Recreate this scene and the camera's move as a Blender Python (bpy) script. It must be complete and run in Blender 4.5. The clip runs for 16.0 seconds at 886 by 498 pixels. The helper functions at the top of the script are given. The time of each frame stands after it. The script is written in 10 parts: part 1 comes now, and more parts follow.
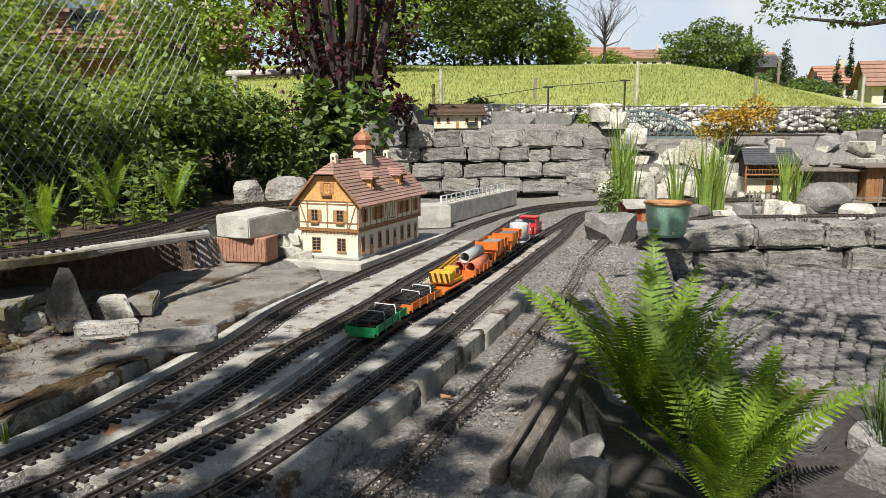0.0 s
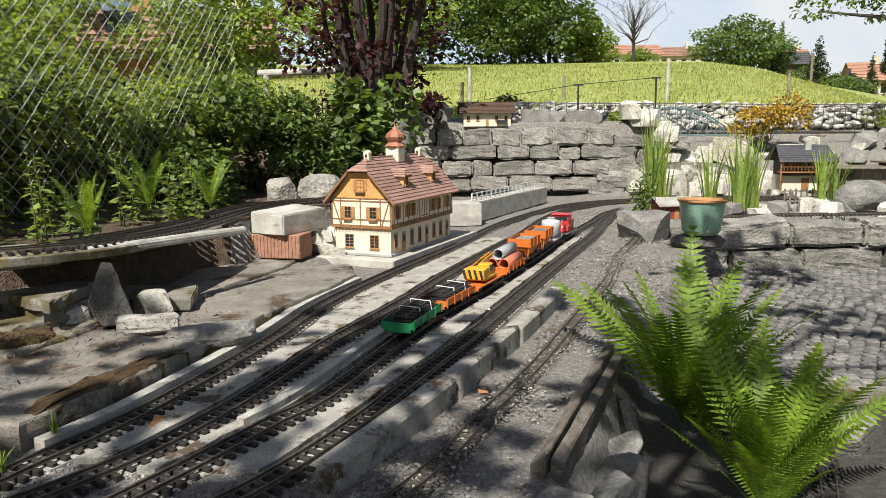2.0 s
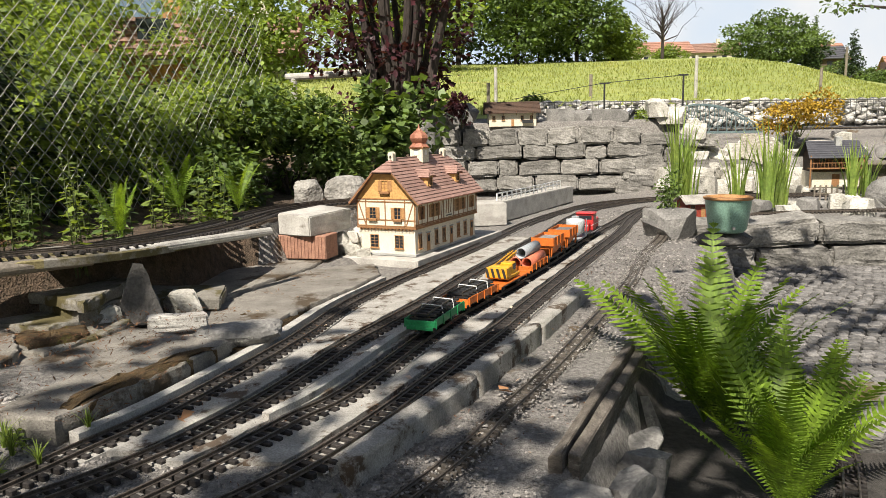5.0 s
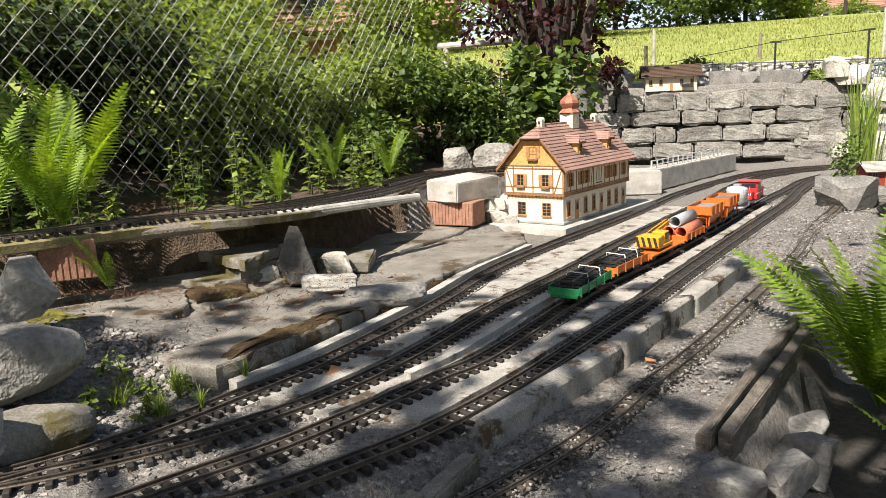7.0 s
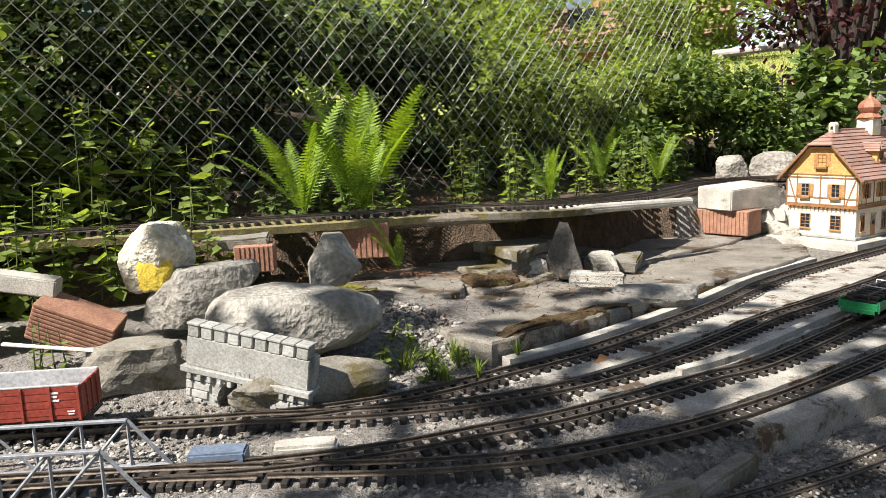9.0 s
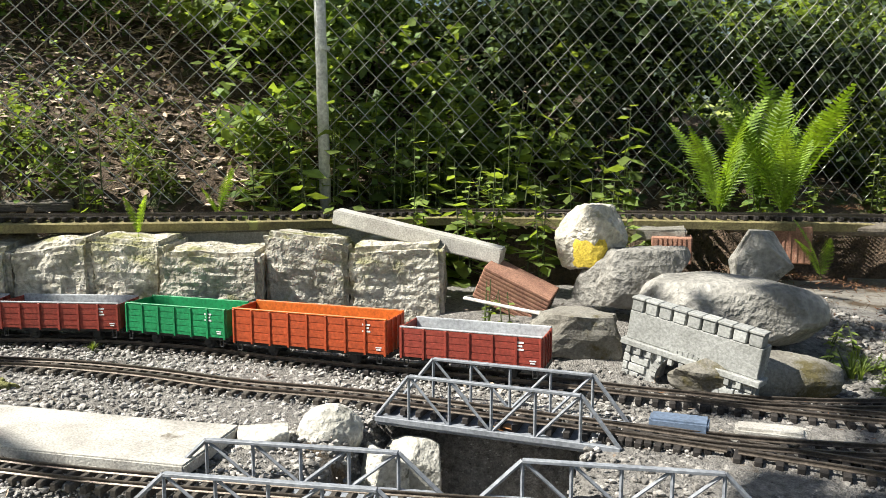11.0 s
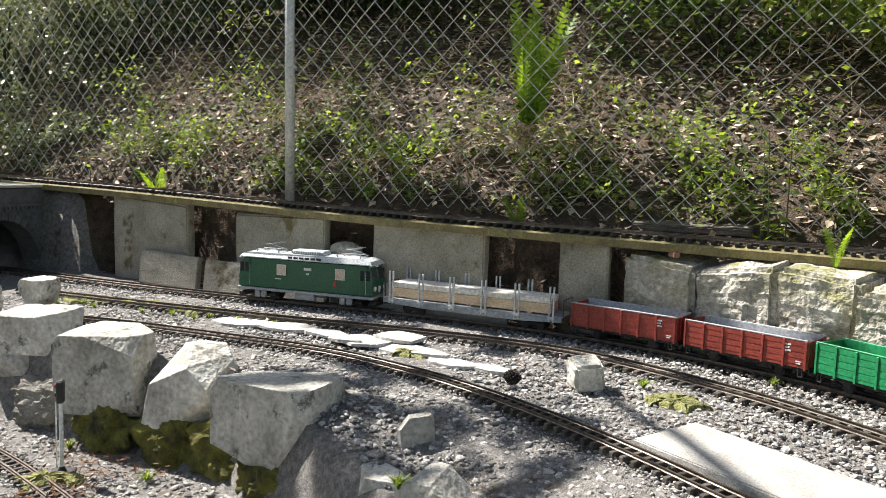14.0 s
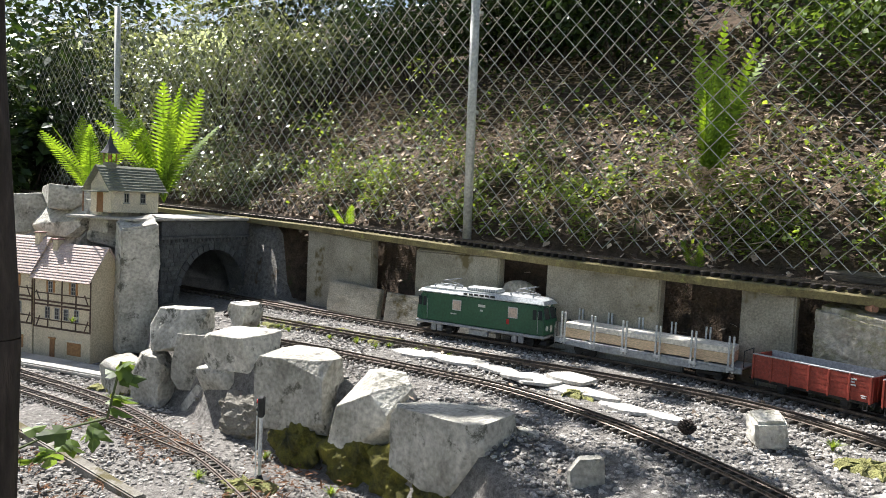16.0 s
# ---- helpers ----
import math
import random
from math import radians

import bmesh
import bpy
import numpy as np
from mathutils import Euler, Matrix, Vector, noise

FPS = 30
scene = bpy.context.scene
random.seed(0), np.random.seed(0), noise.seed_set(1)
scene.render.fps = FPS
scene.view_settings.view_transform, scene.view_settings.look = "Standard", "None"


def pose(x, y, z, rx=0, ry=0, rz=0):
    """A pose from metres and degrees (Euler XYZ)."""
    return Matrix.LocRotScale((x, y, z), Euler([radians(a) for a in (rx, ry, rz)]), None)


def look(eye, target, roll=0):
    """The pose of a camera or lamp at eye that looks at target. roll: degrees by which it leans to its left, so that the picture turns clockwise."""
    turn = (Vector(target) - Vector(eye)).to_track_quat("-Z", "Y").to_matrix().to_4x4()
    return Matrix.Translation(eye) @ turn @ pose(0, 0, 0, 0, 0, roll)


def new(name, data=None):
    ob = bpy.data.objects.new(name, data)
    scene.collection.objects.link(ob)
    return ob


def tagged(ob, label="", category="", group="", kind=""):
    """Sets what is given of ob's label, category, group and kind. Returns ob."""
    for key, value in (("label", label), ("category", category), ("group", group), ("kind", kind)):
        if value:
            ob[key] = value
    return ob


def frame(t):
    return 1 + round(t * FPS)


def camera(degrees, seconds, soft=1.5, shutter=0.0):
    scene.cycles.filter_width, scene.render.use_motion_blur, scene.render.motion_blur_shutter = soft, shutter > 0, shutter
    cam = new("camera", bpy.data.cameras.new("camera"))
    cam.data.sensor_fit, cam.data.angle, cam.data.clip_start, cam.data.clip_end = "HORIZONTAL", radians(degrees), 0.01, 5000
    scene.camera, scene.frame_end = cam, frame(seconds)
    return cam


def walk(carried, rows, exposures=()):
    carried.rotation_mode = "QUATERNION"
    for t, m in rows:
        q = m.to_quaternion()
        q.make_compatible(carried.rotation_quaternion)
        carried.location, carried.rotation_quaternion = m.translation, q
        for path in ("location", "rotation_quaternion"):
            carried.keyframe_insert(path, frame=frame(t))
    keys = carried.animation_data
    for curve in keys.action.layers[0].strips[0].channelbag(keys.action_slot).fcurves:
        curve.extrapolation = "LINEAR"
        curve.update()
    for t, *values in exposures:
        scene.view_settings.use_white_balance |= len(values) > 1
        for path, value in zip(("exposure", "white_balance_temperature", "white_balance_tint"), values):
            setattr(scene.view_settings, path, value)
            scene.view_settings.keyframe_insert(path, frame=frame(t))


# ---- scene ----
# camera and its walk
EXPOSURES = [(0.0, 0.58, 6350, 9), (3.5, 0.72, 6600, 11), (6.0, 0.82, 6650, 12), (8.0, 1.10, 6650, 13), (11.0, 1.10, 6350, 8), (13.0, 1.34, 6350, 11), (14.2, 1.30, 6250, 12), (16.0, 1.32, 6150, 12)]
cam = camera(61.16, 16.0, soft=0.6)
walk(cam, [
    (0.0, pose(-0.0147, 0.0022, 0.7300, 80.90, 0.24, -0.30)),
    (0.5, pose(-0.0294, -0.0021, 0.7270, 81.17, 0.60, 0.31)),
    (1.0, pose(-0.0375, -0.0040, 0.7266, 81.28, 0.51, 0.69)),
    (1.5, pose(-0.0458, 0.0010, 0.7199, 81.11, 0.38, 1.19)),
    (2.0, pose(-0.0489, -0.0028, 0.7202, 80.84, 0.40, 1.70)),
    (2.5, pose(-0.0430, -0.0117, 0.7205, 81.02, 0.63, 2.13)),
    (3.0, pose(-0.0322, -0.0232, 0.7230, 81.00, 0.85, 2.46)),
    (3.5, pose(-0.0243, -0.0316, 0.7208, 81.34, 1.17, 2.51)),
    (5.8, pose(-0.0209, -0.0379, 0.7175, 80.06, 1.68, 4.76)),
    (6.0, pose(-0.0269, -0.0375, 0.7076, 79.78, 1.95, 5.16)),
    (6.5, pose(-0.0324, -0.0159, 0.6961, 79.38, 2.23, 9.67)),
    (7.0, pose(-0.0047, -0.0062, 0.6944, 79.05, 2.27, 15.28)),
    (7.5, pose(0.0076, -0.0026, 0.6903, 79.00, 2.31, 20.86)),
    (8.0, pose(0.0126, -0.0002, 0.6833, 79.32, 2.16, 25.26)),
    (8.2, pose(0.0138, -0.0024, 0.6794, 79.50, 2.13, 27.23)),
    (10.3, pose(-0.1897, -0.3180, 0.5725, 82.74, 0.74, 48.20)),
    (10.5, pose(-0.1988, -0.3305, 0.5677, 82.69, 0.46, 51.05)),
    (11.0, pose(-0.2225, -0.3605, 0.5516, 82.76, -0.08, 59.25)),
    (11.5, pose(-0.2394, -0.3883, 0.5404, 82.76, -0.16, 67.81)),
    (12.0, pose(-0.2587, -0.4398, 0.5465, 82.50, -0.14, 75.30)),
    (12.5, pose(-0.3064, -0.5009, 0.5551, 82.23, -0.26, 81.47)),
    (13.0, pose(-0.3523, -0.5829, 0.5476, 82.45, -0.28, 87.76)),
    (13.5, pose(-0.3726, -0.6189, 0.5513, 83.14, -0.65, 95.25)),
    (14.0, pose(-0.3938, -0.6141, 0.5418, 84.12, -1.80, 102.57)),
    (14.5, pose(-0.3725, -0.6144, 0.5451, 85.17, -2.18, 109.46)),
    (15.0, pose(-0.3438, -0.6120, 0.5528, 85.74, -2.45, 112.91)),
    (15.5, pose(-0.3285, -0.6056, 0.5523, 85.97, -2.73, 114.89)),
    (16.0, pose(-0.3255, -0.6105, 0.5583, 86.40, -2.73, 115.58)),
], exposures=EXPOSURES)

# light: one sun behind and to the left of the first view, and the sky
SUN_AZ, SUN_EL = 199.0, 50.0
to_sun = Vector((math.sin(radians(SUN_AZ)), math.cos(radians(SUN_AZ)), math.tan(radians(SUN_EL)))).normalized()
world = bpy.data.worlds.new("sky")
scene.world = world
world.use_nodes = True
wn = world.node_tree.nodes
sky = wn.new("ShaderNodeTexSky")
sky.sky_type, sky.sun_disc = "NISHITA", False
sky.sun_elevation, sky.sun_rotation = radians(SUN_EL), radians(SUN_AZ)
sky.air_density, sky.dust_density = 1.2, 2.0
world.node_tree.links.new(sky.outputs[0], wn["Background"].inputs[0])
wn["Background"].inputs[1].default_value = 0.047
sun = new("sun", bpy.data.lights.new("sun", "SUN"))
sun.data.energy, sun.data.angle, sun.data.color = 5.0, radians(0.55), (1.0, 0.95, 0.86)
sun.matrix_world = look(to_sun * 30, (0, 0, 0))


# ---- helpers of this scene ----
def mat(name, a, b=None, scale=8.0, rough=0.85, metal=0.0, bump=0.3, grain=120.0, spots=None, spot_at=0.62, spot_scale=3.0,
        vary=0.0, spec=0.4, depth=0.004, translucent=0.0, up=None, alpha=None, stretch=(1, 1, 1), local=False):
    """A surface with two scales of colour, fine relief, stains and a random shade per object."""
    m = bpy.data.materials.new(name)
    m.use_nodes = True
    n, l = m.node_tree.nodes, m.node_tree.links
    p = n["Principled BSDF"]
    b = b or tuple(c * 0.7 for c in a)
    if local:
        src = n.new("ShaderNodeTexCoord").outputs["Object"]
    else:
        src = n.new("ShaderNodeNewGeometry").outputs["Position"]
    mp = n.new("ShaderNodeMapping")
    mp.inputs["Scale"].default_value = stretch
    l.new(src, mp.inputs[0])
    big = n.new("ShaderNodeTexNoise")
    big.inputs["Scale"].default_value, big.inputs["Detail"].default_value, big.inputs["Roughness"].default_value = scale, 6, 0.65
    l.new(mp.outputs[0], big.inputs["Vector"])
    fine = n.new("ShaderNodeTexNoise")
    fine.inputs["Scale"].default_value, fine.inputs["Detail"].default_value = grain, 3
    l.new(mp.outputs[0], fine.inputs["Vector"])
    ramp = n.new("ShaderNodeValToRGB")
    ramp.color_ramp.elements[0].position, ramp.color_ramp.elements[1].position = 0.33, 0.67
    ramp.color_ramp.elements[0].color, ramp.color_ramp.elements[1].color = (*b, 1), (*a, 1)
    l.new(big.outputs[0], ramp.inputs[0])
    col = ramp.outputs[0]
    mul = n.new("ShaderNodeMix")
    mul.data_type, mul.blend_type = "RGBA", "MULTIPLY"
    mul.inputs[0].default_value = 0.68
    gr = n.new("ShaderNodeMapRange")
    gr.inputs[1].default_value, gr.inputs[2].default_value, gr.inputs[3].default_value, gr.inputs[4].default_value = 0.3, 0.7, 0.55, 1.3
    l.new(fine.outputs[0], gr.inputs[0])
    l.new(col, mul.inputs[6])
    l.new(gr.outputs[0], mul.inputs[7])
    col = mul.outputs[2]
    if spots:
        sp = n.new("ShaderNodeTexNoise")
        sp.inputs["Scale"].default_value, sp.inputs["Detail"].default_value, sp.inputs["Roughness"].default_value = spot_scale, 7, 0.7
        l.new(mp.outputs[0], sp.inputs["Vector"])
        cut = n.new("ShaderNodeMapRange")
        cut.inputs[1].default_value, cut.inputs[2].default_value = spot_at, spot_at + 0.07
        l.new(sp.outputs[0], cut.inputs[0])
        fac = cut.outputs[0]
        if up:
            g = n.new("ShaderNodeNewGeometry")
            sx = n.new("ShaderNodeSeparateXYZ")
            l.new(g.outputs["Normal"], sx.inputs[0])
            uz = n.new("ShaderNodeMapRange")
            uz.inputs[1].default_value, uz.inputs[2].default_value = up
            l.new(sx.outputs[2], uz.inputs[0])
            mm = n.new("ShaderNodeMath")
            mm.operation = "MULTIPLY"
            l.new(fac, mm.inputs[0]), l.new(uz.outputs[0], mm.inputs[1])
            fac = mm.outputs[0]
        sm = n.new("ShaderNodeMix")
        sm.data_type = "RGBA"
        l.new(fac, sm.inputs[0]), l.new(col, sm.inputs[6])
        sm.inputs[7].default_value = (*spots, 1)
        col = sm.outputs[2]
    if vary:
        oi = n.new("ShaderNodeObjectInfo")
        ge = n.new("ShaderNodeNewGeometry")
        ad = n.new("ShaderNodeMath")
        ad.operation = "ADD"
        l.new(oi.outputs["Random"], ad.inputs[0]), l.new(ge.outputs["Random Per Island"], ad.inputs[1])
        fr = n.new("ShaderNodeMath")
        fr.operation = "FRACT"
        l.new(ad.outputs[0], fr.inputs[0])
        vr = n.new("ShaderNodeMapRange")
        vr.inputs[3].default_value, vr.inputs[4].default_value = 1 - vary, 1 + vary
        l.new(fr.outputs[0], vr.inputs[0])
        vm = n.new("ShaderNodeMix")
        vm.data_type, vm.blend_type = "RGBA", "MULTIPLY"
        vm.inputs[0].default_value = 1
        l.new(col, vm.inputs[6]), l.new(vr.outputs[0], vm.inputs[7])
        col = vm.outputs[2]
    l.new(col, p.inputs["Base Color"])
    p.inputs["Roughness"].default_value, p.inputs["Metallic"].default_value = rough, metal
    p.inputs["Specular IOR Level"].default_value = spec
    if bump:
        bp = n.new("ShaderNodeBump")
        bp.inputs["Strength"].default_value, bp.inputs["Distance"].default_value = bump, depth
        ad = n.new("ShaderNodeMath")
        ad.operation = "ADD"
        l.new(big.outputs[0], ad.inputs[0]), l.new(fine.outputs[0], ad.inputs[1])
        l.new(ad.outputs[0], bp.inputs["Height"])
        l.new(bp.outputs[0], p.inputs["Normal"])
    if translucent:
        tr = n.new("ShaderNodeBsdfTranslucent")
        mx = n.new("ShaderNodeMixShader")
        mx.inputs[0].default_value = translucent
        br = n.new("ShaderNodeMix")
        br.data_type, br.blend_type = "RGBA", "MULTIPLY"
        br.inputs[0].default_value = 1
        br.inputs[7].default_value = (1.5, 1.45, 0.5, 1)
        l.new(col, br.inputs[6]), l.new(br.outputs[2], tr.inputs[0])
        l.new(p.outputs[0], mx.inputs[1]), l.new(tr.outputs[0], mx.inputs[2])
        l.new(mx.outputs[0], n["Material Output"].inputs[0])
    return m


def glass(name, tint=(0.02, 0.025, 0.03)):
    m = bpy.data.materials.new(name)
    m.use_nodes = True
    p = m.node_tree.nodes["Principled BSDF"]
    p.inputs["Base Color"].default_value, p.inputs["Roughness"].default_value = (*tint, 1), 0.08
    return m


def mesh_of(name, bm):
    me = bpy.data.meshes.new(name)
    bm.to_mesh(me)
    bm.free()
    return me


def part(name, bm, material, parent=None, label="", smooth=False):
    """One mesh object under a thing or a part, from a bmesh or from mesh data."""
    me = mesh_of(name, bm) if isinstance(bm, bmesh.types.BMesh) else bm
    if material and not me.materials:
        me.materials.append(material)
    if smooth:
        me.shade_smooth()
    ob = new(name, me)
    ob.parent = parent
    return tagged(ob, label=label)


def thing(name, m, label, category, group="", kind=""):
    ob = new(name)
    ob.empty_display_size = 0.05
    ob.matrix_basis = m
    return tagged(ob, label, category, group, kind)


def box(x0, x1, y0, y1, z0, z1, bevel=0.0, bm=None, seg=1):
    own = bmesh.new()
    bmesh.ops.create_cube(own, size=1.0, matrix=Matrix.LocRotScale(((x0 + x1) / 2, (y0 + y1) / 2, (z0 + z1) / 2), None,
                          (abs(x1 - x0), abs(y1 - y0), abs(z1 - z0))))
    if bevel:
        bmesh.ops.bevel(own, geom=own.edges[:], offset=bevel, segments=seg, affect="EDGES", clamp_overlap=True)
    return merge(own, bm)


def merge(own, bm):
    if bm is None:
        return own
    tmp = bpy.data.meshes.new("tmp")
    own.to_mesh(tmp)
    own.free()
    bm.from_mesh(tmp)
    bpy.data.meshes.remove(tmp)
    return bm


def rod(p, q, r, bm=None, n=8, r2=None, caps=True):
    p, q = Vector(p), Vector(q)
    own = bmesh.new()
    d = q - p
    m = Matrix.Translation((p + q) / 2) @ d.to_track_quat("Z", "Y").to_matrix().to_4x4()
    bmesh.ops.create_cone(own, cap_ends=caps, segments=n, radius1=r, radius2=r if r2 is None else r2, depth=d.length, matrix=m)
    return merge(own, bm)


def ball(c, r, bm=None, sub=2, squash=(1, 1, 1)):
    own = bmesh.new()
    bmesh.ops.create_icosphere(own, subdivisions=sub, radius=r, matrix=Matrix.LocRotScale(c, None, squash))
    return merge(own, bm)


def lathe(profile, n=16, bm=None):
    """A turned body from (radius, height) pairs, closed at both ends."""
    own = bmesh.new()
    rings = []
    for r, z in profile:
        rings.append([own.verts.new((r * math.cos(2 * math.pi * i / n), r * math.sin(2 * math.pi * i / n), z)) for i in range(n)])
    for a, b in zip(rings, rings[1:]):
        for i in range(n):
            own.faces.new((a[i], a[(i + 1) % n], b[(i + 1) % n], b[i]))
    own.faces.new(rings[0][::-1])
    own.faces.new(rings[-1])
    return merge(own, bm)


def prism(outline, y0, y1, bm=None, axis="y"):
    """An outline in x, z drawn out along y (or along x)."""
    own = bmesh.new()
    ends = []
    for y in (y0, y1):
        ends.append([own.verts.new((x, y, z) if axis == "y" else (y, x, z)) for x, z in outline])
    own.faces.new(ends[0])
    own.faces.new(ends[1][::-1])
    k = len(outline)
    for i in range(k):
        own.faces.new((ends[0][i], ends[1][i], ends[1][(i + 1) % k], ends[0][(i + 1) % k]))
    bmesh.ops.recalc_face_normals(own, faces=own.faces[:])
    return merge(own, bm)


def smooth_path(pts, step=0.04):
    """Even points along a smooth line through the given ones."""
    pts = [np.array(p if len(p) == 3 else (*p, 0.0), float) for p in pts]
    ext = [2 * pts[0] - pts[1]] + pts + [2 * pts[-1] - pts[-2]]
    raw = []
    for i in range(1, len(ext) - 2):
        a, b, c, d = ext[i - 1:i + 3]
        for k in range(16):
            s = k / 16
            raw.append(0.5 * (2 * b + (c - a) * s + (2 * a - 5 * b + 4 * c - d) * s ** 2 + (3 * b - a - 3 * c + d) * s ** 3))
    raw.append(pts[-1])
    raw = np.array(raw)
    dist = np.concatenate(([0], np.cumsum(np.linalg.norm(np.diff(raw, axis=0), axis=1))))
    at = np.arange(0, dist[-1], step)
    return np.stack([np.interp(at, dist, raw[:, k]) for k in range(3)], axis=1)


def sweep(path, profile, bm=None):
    """A closed profile (across, up) along a path of points."""
    own = bmesh.new()
    rings = []
    for i, p in enumerate(path):
        t = path[min(i + 1, len(path) - 1)] - path[max(i - 1, 0)]
        t = t / (np.linalg.norm(t) + 1e-9)
        side = np.array((t[1], -t[0], 0))
        side = side / (np.linalg.norm(side) + 1e-9)
        rings.append([own.verts.new(p + side * a + np.array((0, 0, h))) for a, h in profile])
    k = len(profile)
    for a, b in zip(rings, rings[1:]):
        for i in range(k):
            own.faces.new((a[i], a[(i + 1) % k], b[(i + 1) % k], b[i]))
    own.faces.new(rings[0][::-1])
    own.faces.new(rings[-1])
    bmesh.ops.recalc_face_normals(own, faces=own.faces[:])
    return merge(own, bm)


def rock(size, seed, rough=0.18, sub=3, flat=0.55, cut=5):
    """A broken stone: a ball squared off by planes, then roughened."""
    rnd = random.Random(seed)
    bm = bmesh.new()
    bmesh.ops.create_icosphere(bm, subdivisions=sub, radius=1.0)
    planes = []
    for k in range(cut):
        d = Vector((rnd.uniform(-1, 1), rnd.uniform(-1, 1), rnd.uniform(-0.8, 0.8))).normalized()
        planes.append((d, rnd.uniform(flat, flat + 0.3)))
    planes += [(Vector((0, 0, -1)), 0.6), (Vector((0, 0, 1)), flat + 0.1)]
    off = Vector((rnd.uniform(0, 50), rnd.uniform(0, 50), rnd.uniform(0, 50)))
    for v in bm.verts:
        for d, h in planes:
            over = v.co.dot(d) - h
            if over > 0:
                v.co -= d * over * 0.93
        v.co += v.co.normalized() * (noise.noise(v.co * 1.7 + off) * rough + noise.noise(v.co * 5 + off) * rough * 0.5 + noise.noise(v.co * 12 + off) * rough * 0.25)
    lo = Vector([min(v.co[k] for v in bm.verts) for k in range(3)])
    hi = Vector([max(v.co[k] for v in bm.verts) for k in range(3)])
    for v in bm.verts:
        v.co = Vector([(v.co[k] - (lo[k] + hi[k]) / 2) / (hi[k] - lo[k]) * size[k] for k in range(3)])
        v.co.z += size[2] / 2
    return bm


def hewn(size, seed, rough=0.012, bev=0.02, n=7):
    """A roughly hewn block: a divided box with worn edges and a rough face. Its base is at z = 0."""
    rnd = random.Random(seed)
    bm = bmesh.new()
    bmesh.ops.create_cube(bm, size=1.0, matrix=Matrix.LocRotScale((0, 0, size[2] / 2), None, size))
    bmesh.ops.bevel(bm, geom=bm.edges[:], offset=bev, segments=2, affect="EDGES")
    bmesh.ops.subdivide_edges(bm, edges=[e for e in bm.edges if e.calc_length() > max(size) / n], cuts=n - 2, use_grid_fill=True)
    off = Vector((rnd.uniform(0, 50), rnd.uniform(0, 50), rnd.uniform(0, 50)))
    tx, ty = rnd.uniform(-0.06, 0.06), rnd.uniform(-0.06, 0.06)
    for v in bm.verts:
        p = v.co / max(size)
        k = noise.noise(p * 3 + off) * 1.4 + noise.noise(Vector((p.x * 6, p.y * 6, p.z * 16)) + off) * 0.8 + noise.noise(p * 22 + off) * 0.35
        c = Vector((v.co.x / size[0], v.co.y / size[1], (v.co.z - size[2] / 2) / size[2]))
        v.co += c.normalized() * k * rough if c.length else Vector()
        v.co.z *= 1 + tx * c.x * 2 + ty * c.y * 2
    return bm


def finish(bm, name, material, m, label, category, group="", smooth=False, kind=""):
    ob = part(name, bm, material, None, "", smooth)
    ob.matrix_basis = m
    return tagged(ob, label, category, group, kind)


def raw_mesh(name, verts, faces, material, smooth=False):
    me = bpy.data.meshes.new(name)
    me.from_pydata(verts, [], faces)
    me.materials.append(material)
    if smooth:
        me.shade_smooth()
    return me


# ---- materials ----
GRAVEL = mat("grey gravel", (0.34, 0.318, 0.29), (0.13, 0.12, 0.107), 60, 0.95, bump=1.0, grain=260, depth=0.01, spots=(0.12, 0.085, 0.05), spot_at=0.6, spot_scale=4)
STONED = mat("dark grey pebbles", (0.31, 0.29, 0.265), (0.13, 0.12, 0.108), 30, 0.9, bump=0.3, grain=300, vary=0.6)
DIRTY = mat("stained pale concrete", (0.42, 0.4, 0.36), (0.25, 0.235, 0.205), 11, 0.93, bump=0.5, grain=200, spots=(0.085, 0.06, 0.04), spot_at=0.53, spot_scale=9)
TIMBERD = mat("dark weathered beam", (0.19, 0.165, 0.135), (0.07, 0.058, 0.046), 14, 0.9, bump=0.8, grain=90, spots=(0.33, 0.31, 0.27), spot_at=0.6, spot_scale=9, stretch=(2, 1, 5))
WALLS = mat("grey wall stone", (0.31, 0.295, 0.265), (0.15, 0.142, 0.125), 7, 0.92, bump=1.0, grain=60, depth=0.012, spots=(0.11, 0.105, 0.09), spot_at=0.6, spot_scale=9, vary=0.22)
SLATED = mat("dark slate stone", (0.13, 0.123, 0.113), (0.07, 0.066, 0.06), 12, 0.9, bump=0.8, grain=90, depth=0.006)
STONES = mat("pebbles", (0.44, 0.415, 0.38), (0.22, 0.205, 0.187), 30, 0.9, bump=0.3, grain=300, vary=0.55)
SOIL = mat("soil with leaf litter", (0.16, 0.11, 0.075), (0.06, 0.045, 0.03), 22, 1.0, bump=1.0, grain=140, depth=0.02, spots=(0.07, 0.09, 0.03), spot_at=0.6, spot_scale=2.5)
LITTER = mat("dry leaves", (0.54, 0.43, 0.33), (0.26, 0.19, 0.135), 12, 0.9, bump=0.2, grain=60, vary=0.6)
MEADOW = mat("mown meadow grass", (0.30, 0.32, 0.085), (0.21, 0.26, 0.06), 0.35, 0.95, bump=0.6, grain=5, depth=0.06, spots=(0.36, 0.33, 0.11), spot_at=0.6, spot_scale=0.25)
CONCRETE = mat("weathered concrete", (0.27, 0.25, 0.215), (0.14, 0.127, 0.108), 7, 0.95, bump=0.8, grain=190, spots=(0.07, 0.05, 0.03), spot_at=0.53, spot_scale=4.5)
PALE = mat("pale concrete", (0.52, 0.50, 0.45), (0.31, 0.29, 0.26), 9, 0.92, bump=0.4, grain=220, spots=(0.17, 0.15, 0.12), spot_at=0.62, spot_scale=7)
